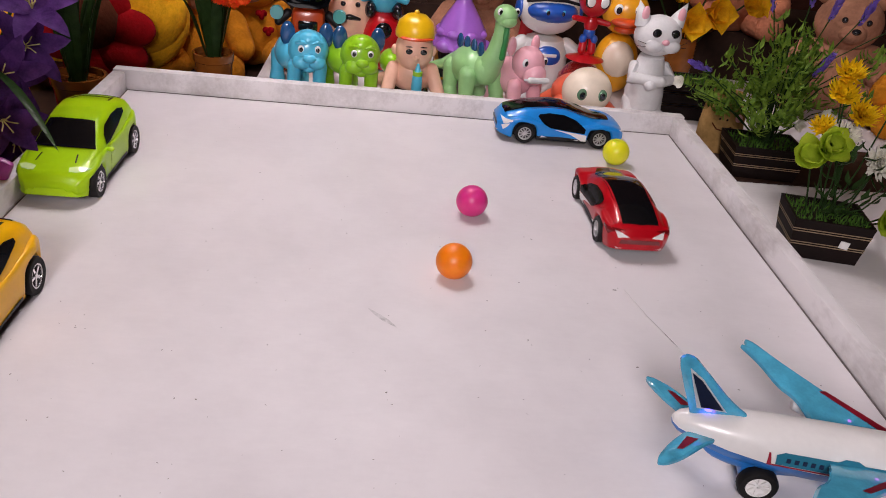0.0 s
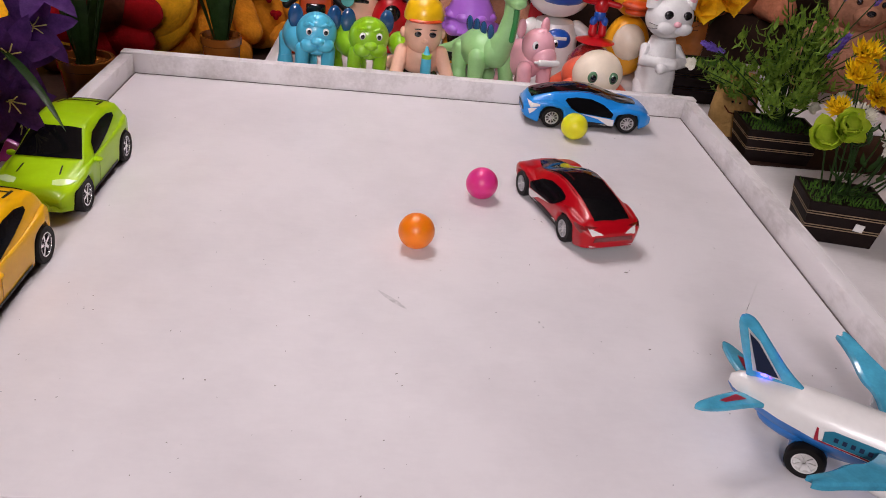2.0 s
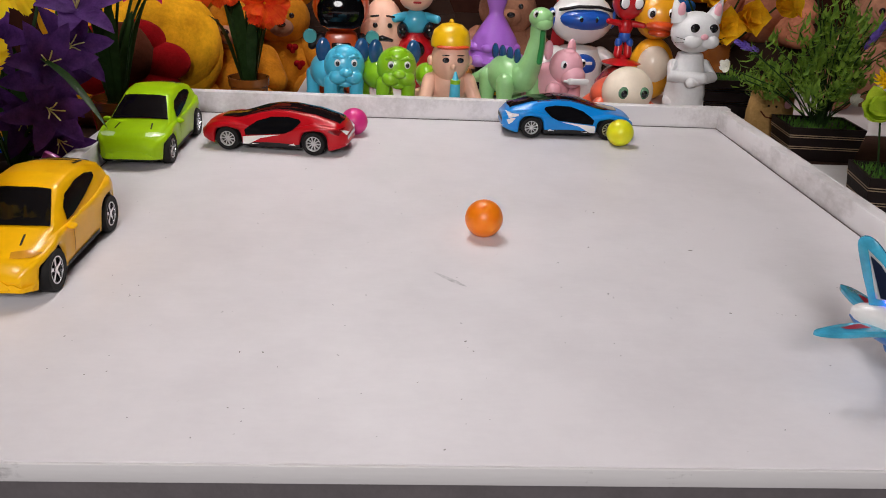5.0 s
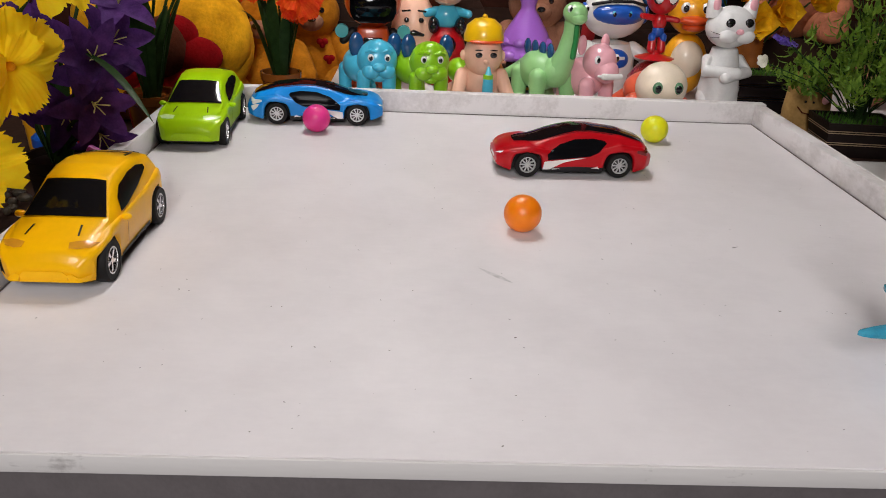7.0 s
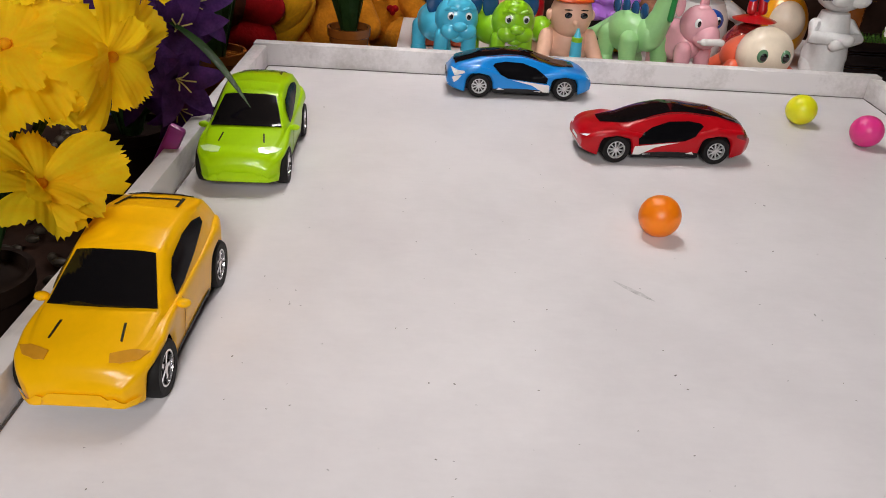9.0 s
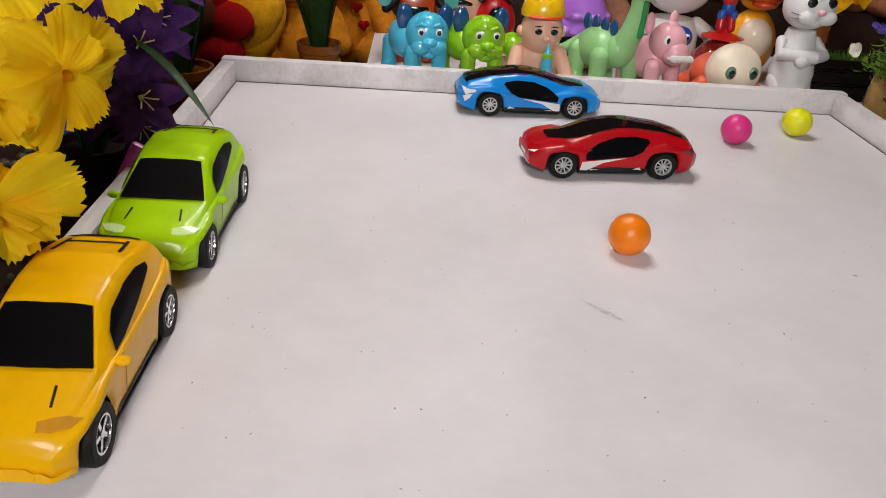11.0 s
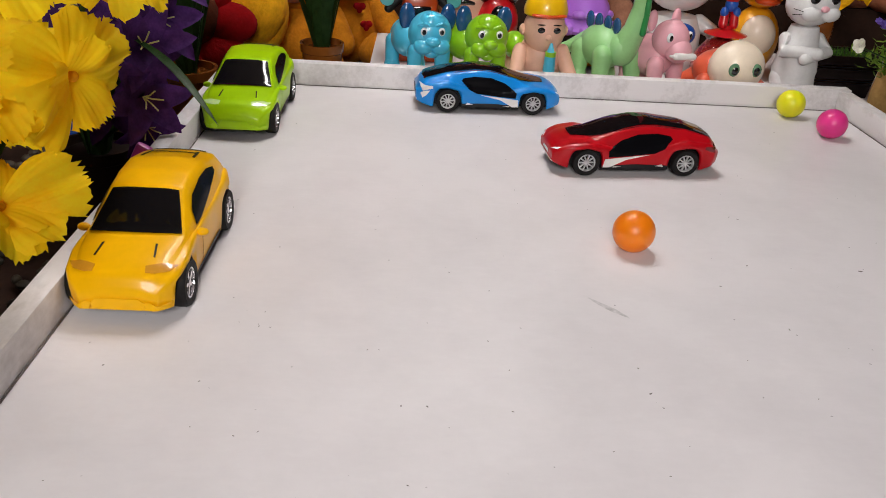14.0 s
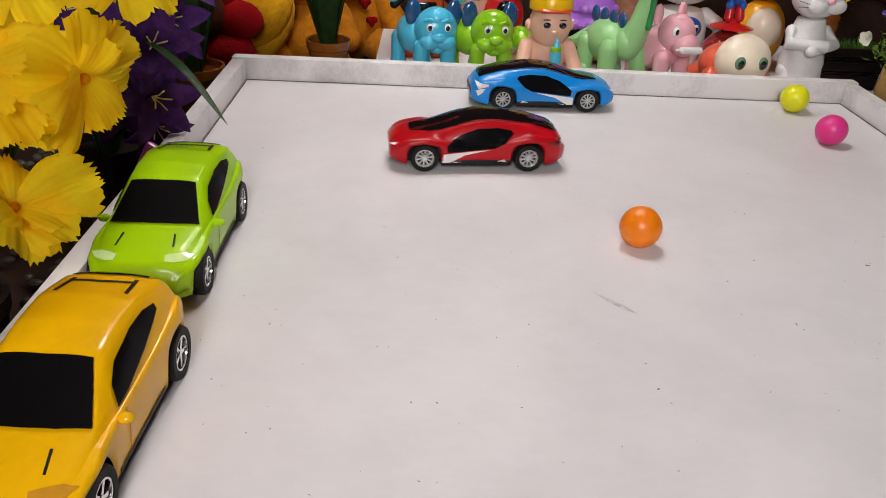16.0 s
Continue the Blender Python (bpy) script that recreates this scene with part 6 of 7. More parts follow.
def mum_planter():
    a = box_planter(-0.051, 0.051, -0.040, 0.040, 0, 0.057, pose(1.018, -0.366, -0.011, 0, 0, -10))
    inv = (a.matrix_basis).inverted()
    rnd = random.Random(78)
    tag_bm = bmesh.new()
    box(tag_bm, 0, 0, 0, 0.012, 0.001, 0.010, 0, pose(0.018, -0.0418, 0.030, 0, 8, 0))
    part("paper_tag", tag_bm, PAPER, a, "small white paper tag")
    for (x, y, z), mat, size, aim in (((0.985, -0.36, 0.226), MUM, 0.023, (-0.1, -0.5, 0.9)), ((0.980, -0.37, 0.203), MUM, 0.024, (-0.1, -0.5, 0.8)), ((1.012, -0.37, 0.180), MUM, 0.023, (0.1, -0.6, 0.6)), ((1.050, -0.37, 0.187), MUM, 0.023, (0.2, -0.7, 0.6)),
                                      ((0.998, -0.375, 0.153), WHITEPETAL, 0.021, (0, -0.7, 0.7)), ((1.055, -0.38, 0.124), WHITEPETAL, 0.026, (-0.1, -0.9, 0.4)), ((1.085, -0.36, 0.150), WHITEPETAL, 0.022, (0.1, -0.8, 0.5)),
                                      ((1.11, -0.36, 0.20), MUM, 0.024, (0.3, -0.6, 0.7)), ((1.092, -0.38, 0.100), MUM, 0.024, (0.2, -0.9, 0.3)), ((0.975, -0.36, 0.158), MUM, 0.018, (-0.4, -0.6, 0.7)), ((1.13, -0.35, 0.13), WHITEPETAL, 0.022, (0.3, -0.8, 0.4))):
        p = inv @ Vector((x, y, z))
        stalk(a, [(rnd.uniform(-0.015, 0.015), rnd.uniform(-0.01, 0.01), 0.05), (p.x * 0.55, p.y * 0.5, p.z * 0.6), tuple(p - Vector(aim).normalized() * 0.004)], 0.0011)
        blossom(a, "mum_flower", mat, p, aim, 24, size, size * 0.26, rnd, 0.45, 0.02, 92, 0.2, "many-petalled cloth chrysanthemum", 5, 0.5, 0, 2, 4)
    bm = bmesh.new()
    for k in range(60):
        c = Vector((rnd.uniform(-0.02, 0.10), rnd.uniform(-0.03, 0.04), rnd.uniform(0.06, 0.15)))
        petal(bm, Matrix.Translation(c) @ pose(0, 0, 0, 0, rnd.uniform(-60, 20), rnd.uniform(0, 360)), rnd.uniform(0.02, 0.035), 0.008, 0.4, 0.1, 0.4, rnd, 2, 3)
    tagged(part("dark_foliage", bm, LEAF, a, "dark green filler leaves", None, 70), kind="stuff")
    for (x, y, z), aim in (((0.966, -0.375, 0.120), (-0.3, -0.7, 0.6)), ((0.978, -0.38, 0.140), (0.1, -0.8, 0.5)), ((1.092, -0.40, 0.045), (0.2, -0.9, 0.2)), ((1.075, -0.41, 0.060), (-0.1, -0.9, 0.3))):
        p = inv @ Vector((x, y, z))
        stalk(a, [(p.x * 0.6, p.y * 0.5, 0.05), (p.x * 0.9, p.y * 0.8, p.z * 0.7 + 0.02), tuple(p)], 0.0012)
        blossom(a, "lime_leaves", LIMELEAF, p, aim, 6, 0.034, 0.026, rnd, 0.3, 0.08, 58, 0.4, "rosette of lime green cloth leaves", 2, 0.7)


mum_planter()
box_planter(-0.055, 0.055, -0.038, 0.038, 0, 0.070, pose(0.985, 0.150, -0.010))


def tulips():
    a = thing("tulip_bunch", pose(1.03, 0.36, -0.010), "bunch of golden yellow cloth tulips behind the cat", "cloth flowers")
    rnd = random.Random(91)
    bm = bmesh.new()
    turned(bm, [(0, 0), (0.032, 0), (0.036, 0.06), (0.034, 0.10), (0.030, 0.10), (0.030, 0.02), (0, 0.02)], 24)
    part("vase", bm, TERRA, a)
    for x, z, aim in ((-0.078, 0.190, (-0.4, -0.5, 0.8)), (-0.03, 0.180, (-0.1, -0.7, 0.7)), (0.042, 0.230, (0.2, -0.6, 0.8)), (0.040, 0.150, (0.3, -0.9, 0.3)), (0.106, 0.176, (0.6, -0.6, 0.4)), (0.0, 0.125, (0.0, -0.9, 0.3)), (-0.01, 0.215, (0, -0.5, 0.9)),
                      (0.08, 0.215, (0.4, -0.6, 0.6))):
        p = (x, -0.02, z)
        stalk(a, [(0, 0, 0.03), (x * 0.4, -0.005, z * 0.6), p], 0.002)
        blossom(a, "tulip", leaf_mat("golden_cloth_petal", (1.0, 0.52, 0.008), None, 0.7, 0.5) if x == -0.078 else bpy.data.materials["golden_cloth_petal"], p, aim, 4, 0.056, 0.056, rnd, -0.25, 0.02, 30, 0.5, "golden yellow cloth tulip", 2, 0.85)


tulips()


def smile_bag():
    a = thing("smile_pouch", pose(0.996, -0.022, -0.011, 0, 0, -18), "dull gold smiling pouch in a clear bag", "pouch")
    cloth = plush("dull_gold_cloth", (0.34, 0.20, 0.07))
    bm = bmesh.new()
    turned(bm, [(0, 0), (0.030, 0.0), (0.036, 0.008), (0.037, 0.045), (0.034, 0.078), (0.024, 0.092), (0.027, 0.104), (0, 0.100)], 24)
    bmesh.ops.scale(bm, vec=(1, 0.62, 1), verts=bm.verts[:])
    part("pouch", bm, cloth, a)
    bit("smile", DARKPLUSH, a, [("t", [(-0.016, -0.0215, 0.052), (-0.008, -0.0238, 0.044), (0.004, -0.0240, 0.042), (0.014, -0.0222, 0.050)], 0.0011)], "dark stitched smile")
    for sx in (-1, 1):
        bit("eye", EYEB, a, [("s", (sx * 0.006, -0.0232, 0.062), 0.0019)])
    bit("pink_patch", PINKISH, a, [("s", (0.023, -0.0165, 0.066), (0.007, 0.003, 0.007))], "pink cheek patch")


smile_bag()


def red_roses(x, y, z, seed, n, rad):
    rnd = random.Random(seed)
    a = thing("rose_bunch", pose(x, y, z), "bunch of dark red cloth roses hanging at the back", "cloth flowers", "dark red roses")
    for k in range(n):
        p = (rnd.uniform(-rad, rad), rnd.uniform(-0.02, 0.02), rnd.uniform(-rad * 0.6, rad * 0.6))
        blossom(a, "rose", REDPETAL, p, (p[0], -0.8, 0.2), 6, 0.036, 0.034, rnd, 0.3, 0.1, 60, 0.5, "", 3, 0.7)
    stalk(a, [(0, 0.01, -rad), (0, 0.02, 1.95 - z)], 0.0022)
    return a


red_roses(0.585, 0.47, 0.255, 3, 10, 0.075)
red_roses(1.45, 0.40, 0.22, 4, 12, 0.09)
for k, (x, y, z, r, mt, lb) in enumerate(((-0.24, 0.10, -0.10, 0.035, REDP, "round red plastic jar lid among the toys"), (-0.27, 0.02, -0.10, 0.03, GOLDY, "small yellow plastic tub among the toys"), (-0.20, -0.10, -0.10, 0.03, DEEPBLUE, "small blue plastic tub among the toys"))):
    bm = bmesh.new()
    turned(bm, [(0, 0), (r * 0.85, 0), (r * 0.9, 0.004), (r, 0.055), (r * 1.06, 0.056), (r * 1.06, 0.070), (r * 0.9, 0.074), (0, 0.075)], 24)
    tagged(part("plastic_tub", bm, mt, None, "", pose(x, y, z)), lb, "tub", "plastic tubs")
bm = bmesh.new()
box(bm, 0, 0, 0.08, 0.018, 0.010, 0.19, 0.004, pose(0, 0, 0, 0, 28, 0))
tagged(part("pink_strip", bm, plastic("magenta_plastic", (0.45, 0.05, 0.35)), None, "", pose(-0.085, -0.42, -0.10)), "leaning magenta plastic strip beside the rim", "toy part")
rnd = random.Random(8)
bm = bmesh.new()
for k in range(160):
    blob(bm, (rnd.uniform(-0.30, -0.05), rnd.uniform(-0.52, -0.05), -0.10 + rnd.uniform(0.003, 0.012)), (rnd.uniform(0.005, 0.011), rnd.uniform(0.005, 0.010), rnd.uniform(0.004, 0.007)), 7, 5)
tagged(part("pebbles", bm, material("pebble", (0.035, 0.025, 0.014), 0.6, vary=0.5, scale=18), None, ""), "small dark pebbles on the dark table", "pebbles", kind="stuff")


# ---- what moves ----
def key_car(car, rows, lift=()):
    extra = dict(lift)
    poses = []
    for t, x, y, a in rows:
        z, pitch = extra.get(t, (0.0, 0.0))
        poses.append((t, pose(x, y, z, 0, 0, a) @ pose(0, 0, 0, 0, pitch, 0)))
    walk(car, poses)
    r = 0.0168 if car.name.startswith("toy_sports") else 0.0200
    turns, total = [(rows[0][0], 0.0)], 0.0
    for (t0, x0, y0, a0), (t1, x1, y1, a1) in zip(rows, rows[1:]):
        am = radians((a0 + a1) / 2)
        d = math.degrees(((x1 - x0) * math.cos(am) + (y1 - y0) * math.sin(am)) / r)
        n = max(1, min(math.ceil(abs(d) / 70), round((t1 - t0) * FPS)))
        d = max(-75.0 * n, min(75.0 * n, d))
        turns += [(t0 + (t1 - t0) * k / n, total + d * k / n) for k in range(1, n + 1)]
        total += d
    for w in car.children:
        if w.name.startswith("wheel"):
            base = w.matrix_basis.copy()
            walk(w, [(t, Matrix.Translation(base.translation) @ pose(0, 0, 0, 0, a, 0)) for t, a in turns])


def key_ball(ob, rows):
    r = 0.0205
    turn, poses = Matrix(), [(rows[0][0], pose(rows[0][1], rows[0][2], r))]
    for (t0, x0, y0), (t1, x1, y1) in zip(rows, rows[1:]):
        d = Vector((x1 - x0, y1 - y0, 0))
        n = max(1, min(math.ceil(d.length / r / 1.2), round((t1 - t0) * FPS)))
        for k in range(1, n + 1):
            if d.length > 1e-5:
                turn = Matrix.Rotation(min(1.3, d.length / n / r), 4, Vector((-d.y, d.x, 0)).normalized()) @ turn
            p = Vector((x0, y0, r)) + d * (k / n)
            poses.append((t0 + (t1 - t0) * k / n, Matrix.Translation(p) @ turn))
    walk(ob, poses)


RED_ROWS = [
    (0, 0.742, -0.3491, 92), (0.1, 0.7519, -0.4184, 93), (0.2, 0.7544, -0.4562, 94), (0.3, 0.7656, -0.5729, 98),
    (0.4, 0.7663, -0.6132, 104), (0.5, 0.766, -0.6342, 105.5), (0.7, 0.7652, -0.6432, 107), (0.8, 0.7637, -0.6192, 107),
    (0.9, 0.7521, -0.5883, 107.5), (1, 0.7394, -0.5432, 108.4), (1.1, 0.7223, -0.4603, 109), (1.2, 0.6983, -0.4273, 109),
    (1.3, 0.645, -0.2485, 108), (1.4, 0.6054, -0.1638, 106), (1.5, 0.5951, -0.1455, 105), (1.6, 0.6096, -0.2055, 105),
    (1.7, 0.611, -0.2207, 105.5), (1.8, 0.6359, -0.2838, 106), (1.9, 0.6503, -0.353, 106.5), (2, 0.6592, -0.3947, 107),
    (2.2, 0.7196, -0.5351, 117), (2.3, 0.7444, -0.6121, 128), (2.5, 0.7784, -0.6147, 143), (2.8, 0.7799, -0.6807, 146.5),
    (3, 0.796, -0.613, 147), (3.2, 0.7029, -0.5813, 149), (3.4, 0.4823, -0.3767, 144), (3.5, 0.4409, -0.3272, 143),
    (3.6, 0.336, -0.2312, 148), (3.8, 0.1072, -0.0752, 161), (4, 0.1243, -0.0879, 162.3), (4.2, 0.136, -0.1039, 165),
    (4.7, 0.19, -0.14, 168), (5.2, 0.218, -0.2, 176), (5.7, 0.212, -0.25, 181), (6.1, 0.185, -0.273, 183),
    (6.3, 0.21, -0.273, 184), (6.5, 0.2915, -0.273, 183.5), (6.8, 0.476, -0.273, 183.5), (7, 0.5645, -0.2691, 183.5),
    (7.2, 0.5905, -0.273, 183.5), (7.4, 0.6315, -0.273, 183.5), (7.5, 0.624, -0.2686, 183.5), (7.7, 0.592, -0.273, 183.5),
    (8, 0.4925, -0.2746, 183.5), (8.5, 0.5141, -0.2737, 185.5), (9, 0.5341, -0.2727, 185.5), (9.5, 0.5341, -0.2722, 185.5),
    (10, 0.4871, -0.2752, 185.5), (12.5, 0.5456, -0.2657, 185.5), (13, 0.5311, -0.2677, 185.5), (13.5, 0.5306, -0.2682, 185.5),
    (14, 0.5311, -0.2672, 185.5), (14.5, 0.5306, -0.2677, 185.5), (15, 0.4111, -0.2822, 185.5), (15.2, 0.3006, -0.285, 185.5),
    (15.3, 0.1631, -0.285, 185.5), (15.5, 0.1271, -0.3197, 185.5), (15.7, 0.1381, -0.285, 185.5), (16, 0.3321, -0.2882, 185.5),
]
BLUE_ROWS = [
    (0, 0.709, -0.0535, 0), (0.5, 0.7125, -0.0535, 0), (1, 0.745, -0.0535, 0), (1.5, 0.814, -0.0535, 0), (2, 0.736, -0.0535, 0),
    (2.5, 0.5785, -0.0535, 0), (3, 0.5775, -0.0535, 0), (3.5, 0.778, -0.0535, 0), (4, 0.7925, -0.0535, 0),
    (4.2, 0.791, -0.0535, 0), (4.7, 0.7, -0.054, 0), (5.3, 0.6, -0.055, 1), (5.8, 0.5, -0.055, 2), (6.2, 0.46, -0.056, 3),
    (6.5, 0.438, -0.056, 3), (6.8, 0.287, -0.056, 3), (7, 0.1995, -0.056, 3), (7.2, 0.225, -0.056, 3), (7.4, 0.225, -0.056, 3),
    (7.5, 0.2185, -0.056, 3), (7.7, 0.241, -0.056, 3), (8, 0.3665, -0.056, 3), (8.2, 0.447, -0.056, 3), (8.5, 0.4945, -0.056, 3),
    (8.7, 0.472, -0.056, 3), (9, 0.376, -0.056, 3), (9.5, 0.21, -0.056, 3), (9.8, 0.238, -0.056, 3), (10, 0.2795, -0.056, 3),
    (10.2, 0.338, -0.056, 3), (10.7, 0.46, -0.056, 3), (11.3, 0.36, -0.056, 3), (11.9, 0.21, -0.056, 3), (12.3, 0.281, -0.056, 3),
    (12.5, 0.3435, -0.056, 3), (12.7, 0.415, -0.056, 3), (13, 0.534, -0.056, 3), (13.3, 0.56, -0.056, 3),
    (13.5, 0.539, -0.056, 3), (13.7, 0.481, -0.056, 3), (14, 0.369, -0.056, 3), (14.2, 0.294, -0.056, 3),
    (14.5, 0.2335, -0.056, 3), (14.7, 0.257, -0.056, 3), (15, 0.362, -0.056, 3), (15.3, 0.469, -0.056, 3),
    (15.5, 0.491, -0.056, 3), (15.7, 0.493, -0.056, 3), (16, 0.4385, -0.056, 3),
]
YELLOW_ROWS = [
    (0, 0.0535, -0.676, -90), (0.1, 0.0535, -0.663, -90), (0.2, 0.0535, -0.649, -90), (0.3, 0.0535, -0.555, -90),
    (0.4, 0.0535, -0.3985, -90), (0.5, 0.049, -0.3675, -90), (1, 0.0505, -0.396, -90), (1.3, 0.049, -0.572, -90),
    (1.4, 0.0485, -0.64, -90), (1.5, 0.048, -0.637, -90), (1.6, 0.0475, -0.69, -90), (1.7, 0.047, -0.711, -90),
    (1.8, 0.0465, -0.679, -90), (1.9, 0.046, -0.646, -90), (2, 0.0455, -0.653, -90), (2.2, 0.0445, -0.595, -90),
    (2.3, 0.044, -0.539, -90), (2.5, 0.043, -0.4235, -90), (3, 0.041, -0.382, -90), (3.2, 0.0412, -0.553, -90),
    (3.4, 0.0414, -0.543, -90), (3.5, 0.0415, -0.615, -90), (3.8, 0.0418, -0.8, -90), (4, 0.042, -0.85, -90),
    (4.2, 0.0422, -0.845, -90), (4.7, 0.0427, -0.7, -90), (5.2, 0.0432, -0.55, -90), (5.8, 0.0438, -0.72, -90),
    (6.2, 0.0442, -0.79, -90), (6.5, 0.0445, -0.755, -90), (6.8, 0.0448, -0.683, -90), (7, 0.045, -0.575, -90),
    (7.2, 0.0456, -0.602, -90), (7.4, 0.0462, -0.528, -90), (7.5, 0.0465, -0.5375, -90), (7.7, 0.0457, -0.552, -90),
    (7.8, 0.0453, -0.616, -90), (8, 0.0445, -0.6835, -90), (8.2, 0.0447, -0.793, -90), (8.3, 0.0448, -0.822, -90),
    (8.5, 0.049, -0.819, -90), (8.7, 0.0458, -0.803, -90), (8.8, 0.0462, -0.747, -90), (9, 0.047, -0.706, -90),
    (9.2, 0.0476, -0.665, -90), (9.3, 0.0479, -0.612, -90), (9.5, 0.0485, -0.573, -90), (9.8, 0.0485, -0.597, -90),
    (10, 0.0485, -0.626, -90), (10.2, 0.0483, -0.696, -90), (10.6, 0.0479, -0.8, -90), (11.2, 0.0473, -0.68, -90),
    (11.8, 0.0467, -0.52, -90), (12.3, 0.0462, -0.516, -90), (12.5, 0.046, -0.585, -90), (12.7, 0.0466, -0.675, -90),
    (12.8, 0.0469, -0.771, -90), (13, 0.0525, -0.828, -91), (13.3, 0.0524, -0.812, -91), (13.5, 0.049, -0.772, -90),
    (13.7, 0.0484, -0.698, -90), (14, 0.0475, -0.5615, -90), (14.2, 0.0471, -0.511, -90), (14.5, 0.0465, -0.5365, -90),
    (14.7, 0.0459, -0.563, -90), (15, 0.045, -0.7275, -90), (15.2, 0.0456, -0.809, -90), (15.35, 0.049, -0.812, -95),
    (15.5, 0.050, -0.802, -97), (16, 0.056, -0.797, -92),
]
GREEN_ROWS = [
    (0, 0.042, -0.3195, -90), (0.2, 0.0426, -0.201, -90), (0.5, 0.0435, -0.1475, -90), (1, 0.042, -0.159, -90),
    (1.2, 0.0434, -0.143, -90), (1.3, 0.0441, -0.3, -90), (1.5, 0.0455, -0.399, -90), (1.7, 0.0459, -0.443, -90),
    (2, 0.0465, -0.403, -90), (2.2, 0.0457, -0.296, -90), (2.3, 0.0453, -0.202, -90), (2.5, 0.0445, -0.1335, -90),
    (3, 0.0415, -0.1375, -90), (3.4, 0.0451, -0.322, -90), (3.5, 0.046, -0.3775, -90), (3.6, 0.0448, -0.429, -90),
    (3.8, 0.0424, -0.563, -90), (4, 0.04, -0.614, -90), (4.2, 0.0403, -0.565, -90), (4.7, 0.0411, -0.38, -90),
    (5.2, 0.0419, -0.15, -90), (5.8, 0.0429, -0.42, -90), (6.2, 0.0435, -0.51, -90), (6.5, 0.044, -0.467, -90),
    (6.8, 0.0449, -0.232, -90), (7, 0.0455, -0.147, -87.5), (7.2, 0.0479, -0.186, -87.5), (7.5, 0.0515, -0.139, -87.5),
    (7.7, 0.0581, -0.167, -87.5), (8, 0.068, -0.405, -87.5), (8.2, 0.072, -0.508, -87.5), (8.3, 0.074, -0.583, -87.5),
    (8.5, 0.078, -0.597, -87.5), (8.8, 0.0678, -0.462, -87.5), (9, 0.061, -0.3575, -87.5), (9.3, 0.0538, -0.147, -87.5),
    (9.5, 0.049, -0.17, -87.5), (9.8, 0.0529, -0.2, -87.5), (10, 0.0555, -0.277, -87.5), (10.2, 0.0551, -0.392, -87.5),
    (10.6, 0.0544, -0.6, -90), (11.2, 0.0533, -0.4, -90), (11.8, 0.0523, -0.2, -90), (12.3, 0.0514, -0.265, -90),
    (12.5, 0.051, -0.3385, -90), (12.7, 0.0542, -0.414, -90), (12.8, 0.0558, -0.518, -90), (13, 0.059, -0.603, -90),
    (13.3, 0.0557, -0.552, -90), (13.5, 0.0535, -0.485, -90), (13.7, 0.0509, -0.345, -90), (14, 0.047, -0.1465, -90),
    (14.2, 0.0478, -0.142, -90), (14.5, 0.049, -0.203, -90), (14.7, 0.0496, -0.233, -90), (15, 0.0505, -0.495, -90),
    (15.2, 0.0507, -0.606, -90), (15.5, 0.051, -0.627, -90), (15.7, 0.05, -0.641, -90), (16, 0.0485, -0.5455, -90),
]
ORANGE_BALL = [
    (0, 0.516, -0.521), (0.5, 0.518, -0.525), (1, 0.493, -0.492), (1.5, 0.459, -0.472), (2, 0.463, -0.501), (2.5, 0.479, -0.536),
    (3, 0.479, -0.522), (3.5, 0.471, -0.485), (4, 0.481, -0.488), (6.5, 0.478, -0.509), (7, 0.477, -0.497), (7.5, 0.487, -0.508),
    (8, 0.4842, -0.5013), (8.5, 0.4842, -0.5013), (9, 0.4842, -0.5013), (9.5, 0.4842, -0.5013), (10, 0.4842, -0.5013),
    (12.5, 0.4842, -0.5013), (14, 0.4842, -0.5013), (16, 0.4842, -0.5013),
]
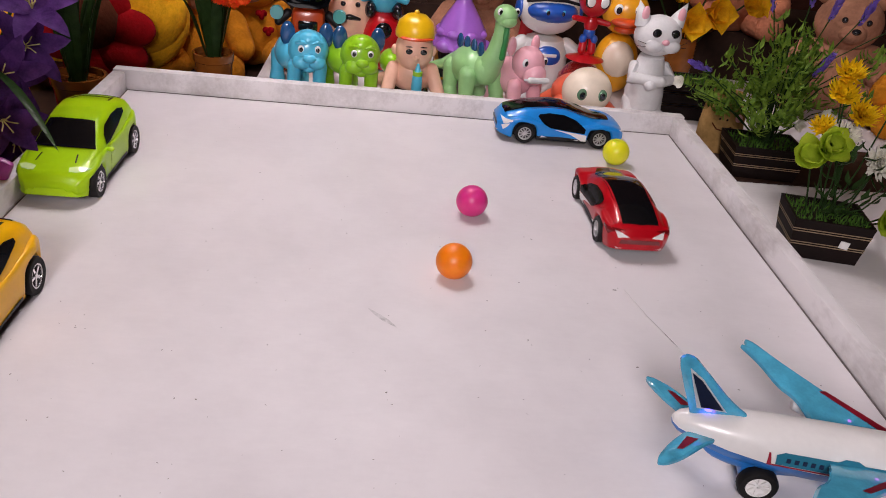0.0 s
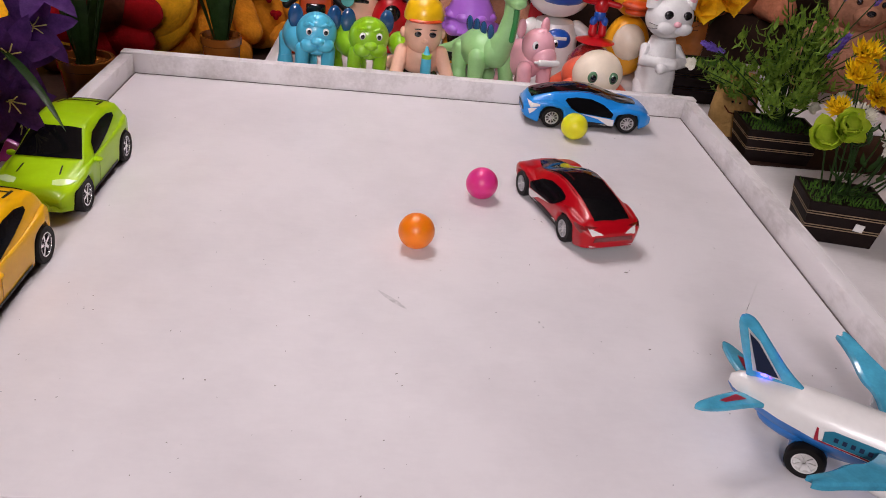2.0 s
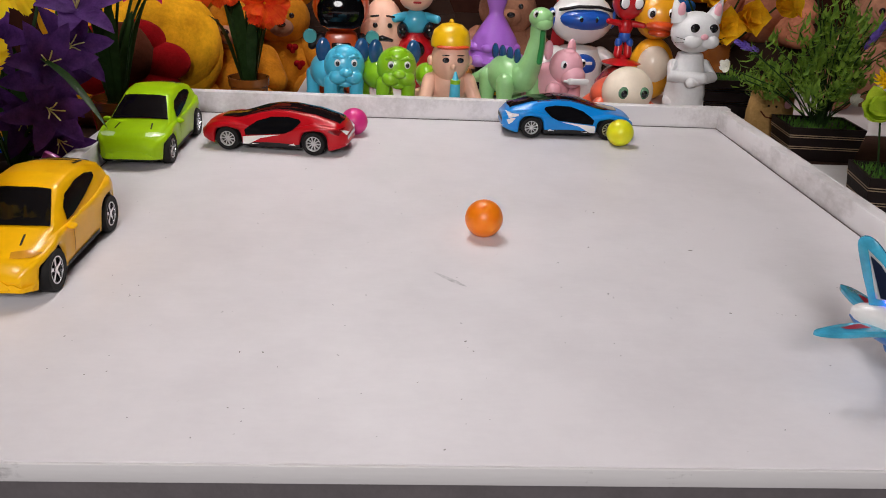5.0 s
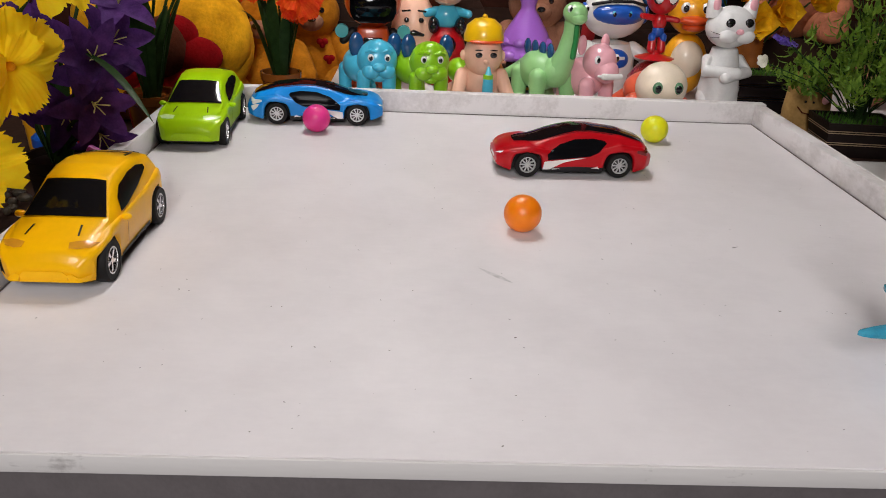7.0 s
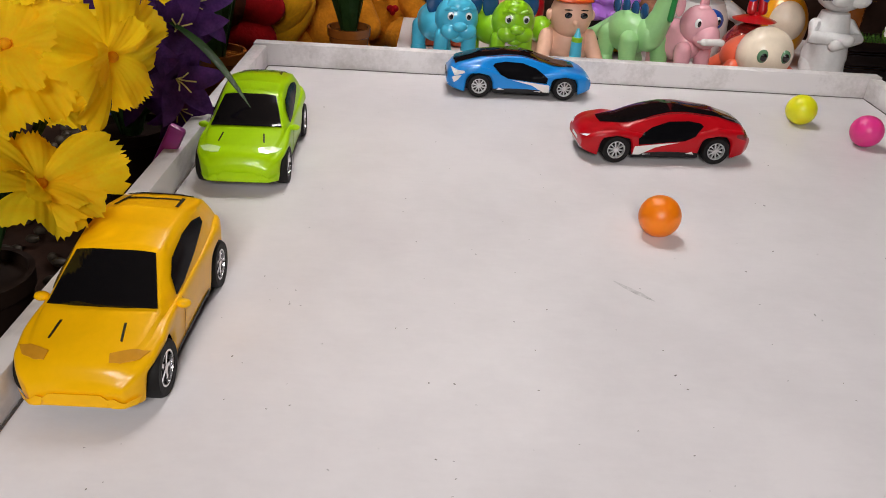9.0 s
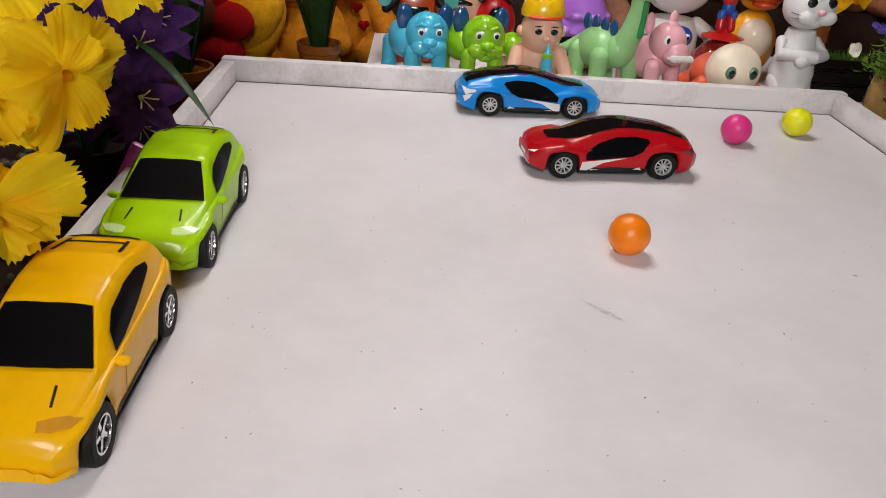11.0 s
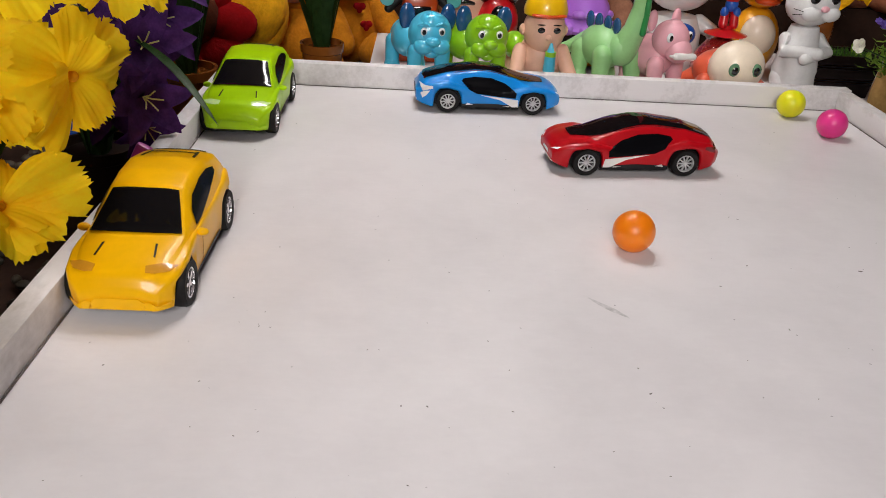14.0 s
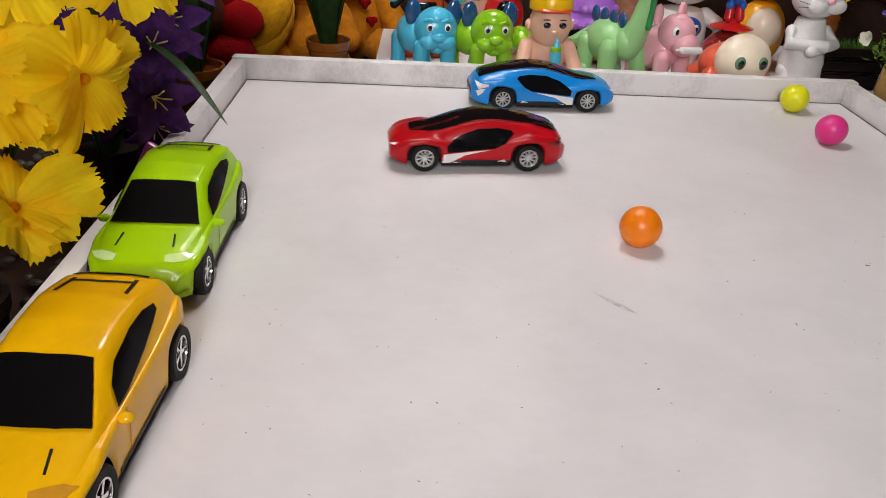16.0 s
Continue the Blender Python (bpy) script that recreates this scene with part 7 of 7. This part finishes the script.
PINK_BALL = [
    (0, 0.5467, -0.3638), (0.5, 0.5467, -0.3638), (1, 0.5467, -0.3638), (1.5, 0.5467, -0.3638), (2, 0.5467, -0.3638),
    (2.5, 0.5467, -0.3638), (3, 0.548, -0.36), (3.5, 0.498, -0.197), (4, 0.379, -0.063), (4.7, 0.35, -0.09), (5.3, 0.28, -0.125),
    (5.8, 0.18, -0.14), (6.2, 0.11, -0.165), (6.5, 0.092, -0.178), (6.8, 0.145, -0.135), (7, 0.208, -0.133), (7.2, 0.255, -0.135),
    (7.4, 0.314, -0.135), (7.5, 0.331, -0.137), (7.7, 0.371, -0.135), (8, 0.471, -0.115), (8.3, 0.631, -0.134),
    (8.5, 0.691, -0.158), (8.7, 0.733, -0.209), (9, 0.82, -0.215), (9.2, 0.844, -0.225), (9.5, 0.867, -0.232),
    (10, 0.819, -0.227), (10.2, 0.784, -0.242), (11, 0.71, -0.16), (11.7, 0.65, -0.07), (12.5, 0.615, -0.045), (13, 0.66, -0.064),
    (13.3, 0.767, -0.085), (13.5, 0.796, -0.091), (13.7, 0.825, -0.11), (14, 0.852, -0.13), (14.2, 0.862, -0.148),
    (14.5, 0.894, -0.162), (15, 0.882, -0.183), (15.5, 0.848, -0.171), (16, 0.815, -0.188),
]
LIME_BALL = [
    (0, 0.786, -0.152), (0.5, 0.733, -0.138), (1, 0.725, -0.119), (1.5, 0.739, -0.139), (2, 0.707, -0.134), (2.5, 0.724, -0.128),
    (3, 0.716, -0.121), (3.5, 0.7235, -0.1225), (4, 0.7235, -0.1225), (6.5, 0.7182, -0.129), (7, 0.7182, -0.129),
    (7.5, 0.7182, -0.129), (8, 0.7182, -0.129), (8.5, 0.722, -0.124), (9, 0.764, -0.139), (9.5, 0.804, -0.129),
    (10, 0.823, -0.125), (12.5, 0.8, -0.093), (13, 0.801, -0.064), (13.5, 0.816, -0.048), (14, 0.83, -0.041),
    (14.5, 0.824, -0.035), (15, 0.83, -0.026), (15.5, 0.828, -0.036), (16, 0.822, -0.05),
]


def motions():
    key_car(red_car, RED_ROWS)
    key_car(blue_car, BLUE_ROWS)
    key_car(green_car, GREEN_ROWS)
    key_car(yellow_car, YELLOW_ROWS, [(15.2, (0.003, 2.5)), (15.35, (0.006, 5.0)), (15.5, (0.008, 6.8))])
    key_ball(orange_ball, ORANGE_BALL)
    key_ball(pink_ball, PINK_BALL)
    key_ball(lime_ball, LIME_BALL)
    walk(toy_plane, [(t, pose(x, y, 0, 0, 0, a)) for t, x, y, a in PLANE_ROWS])


motions()
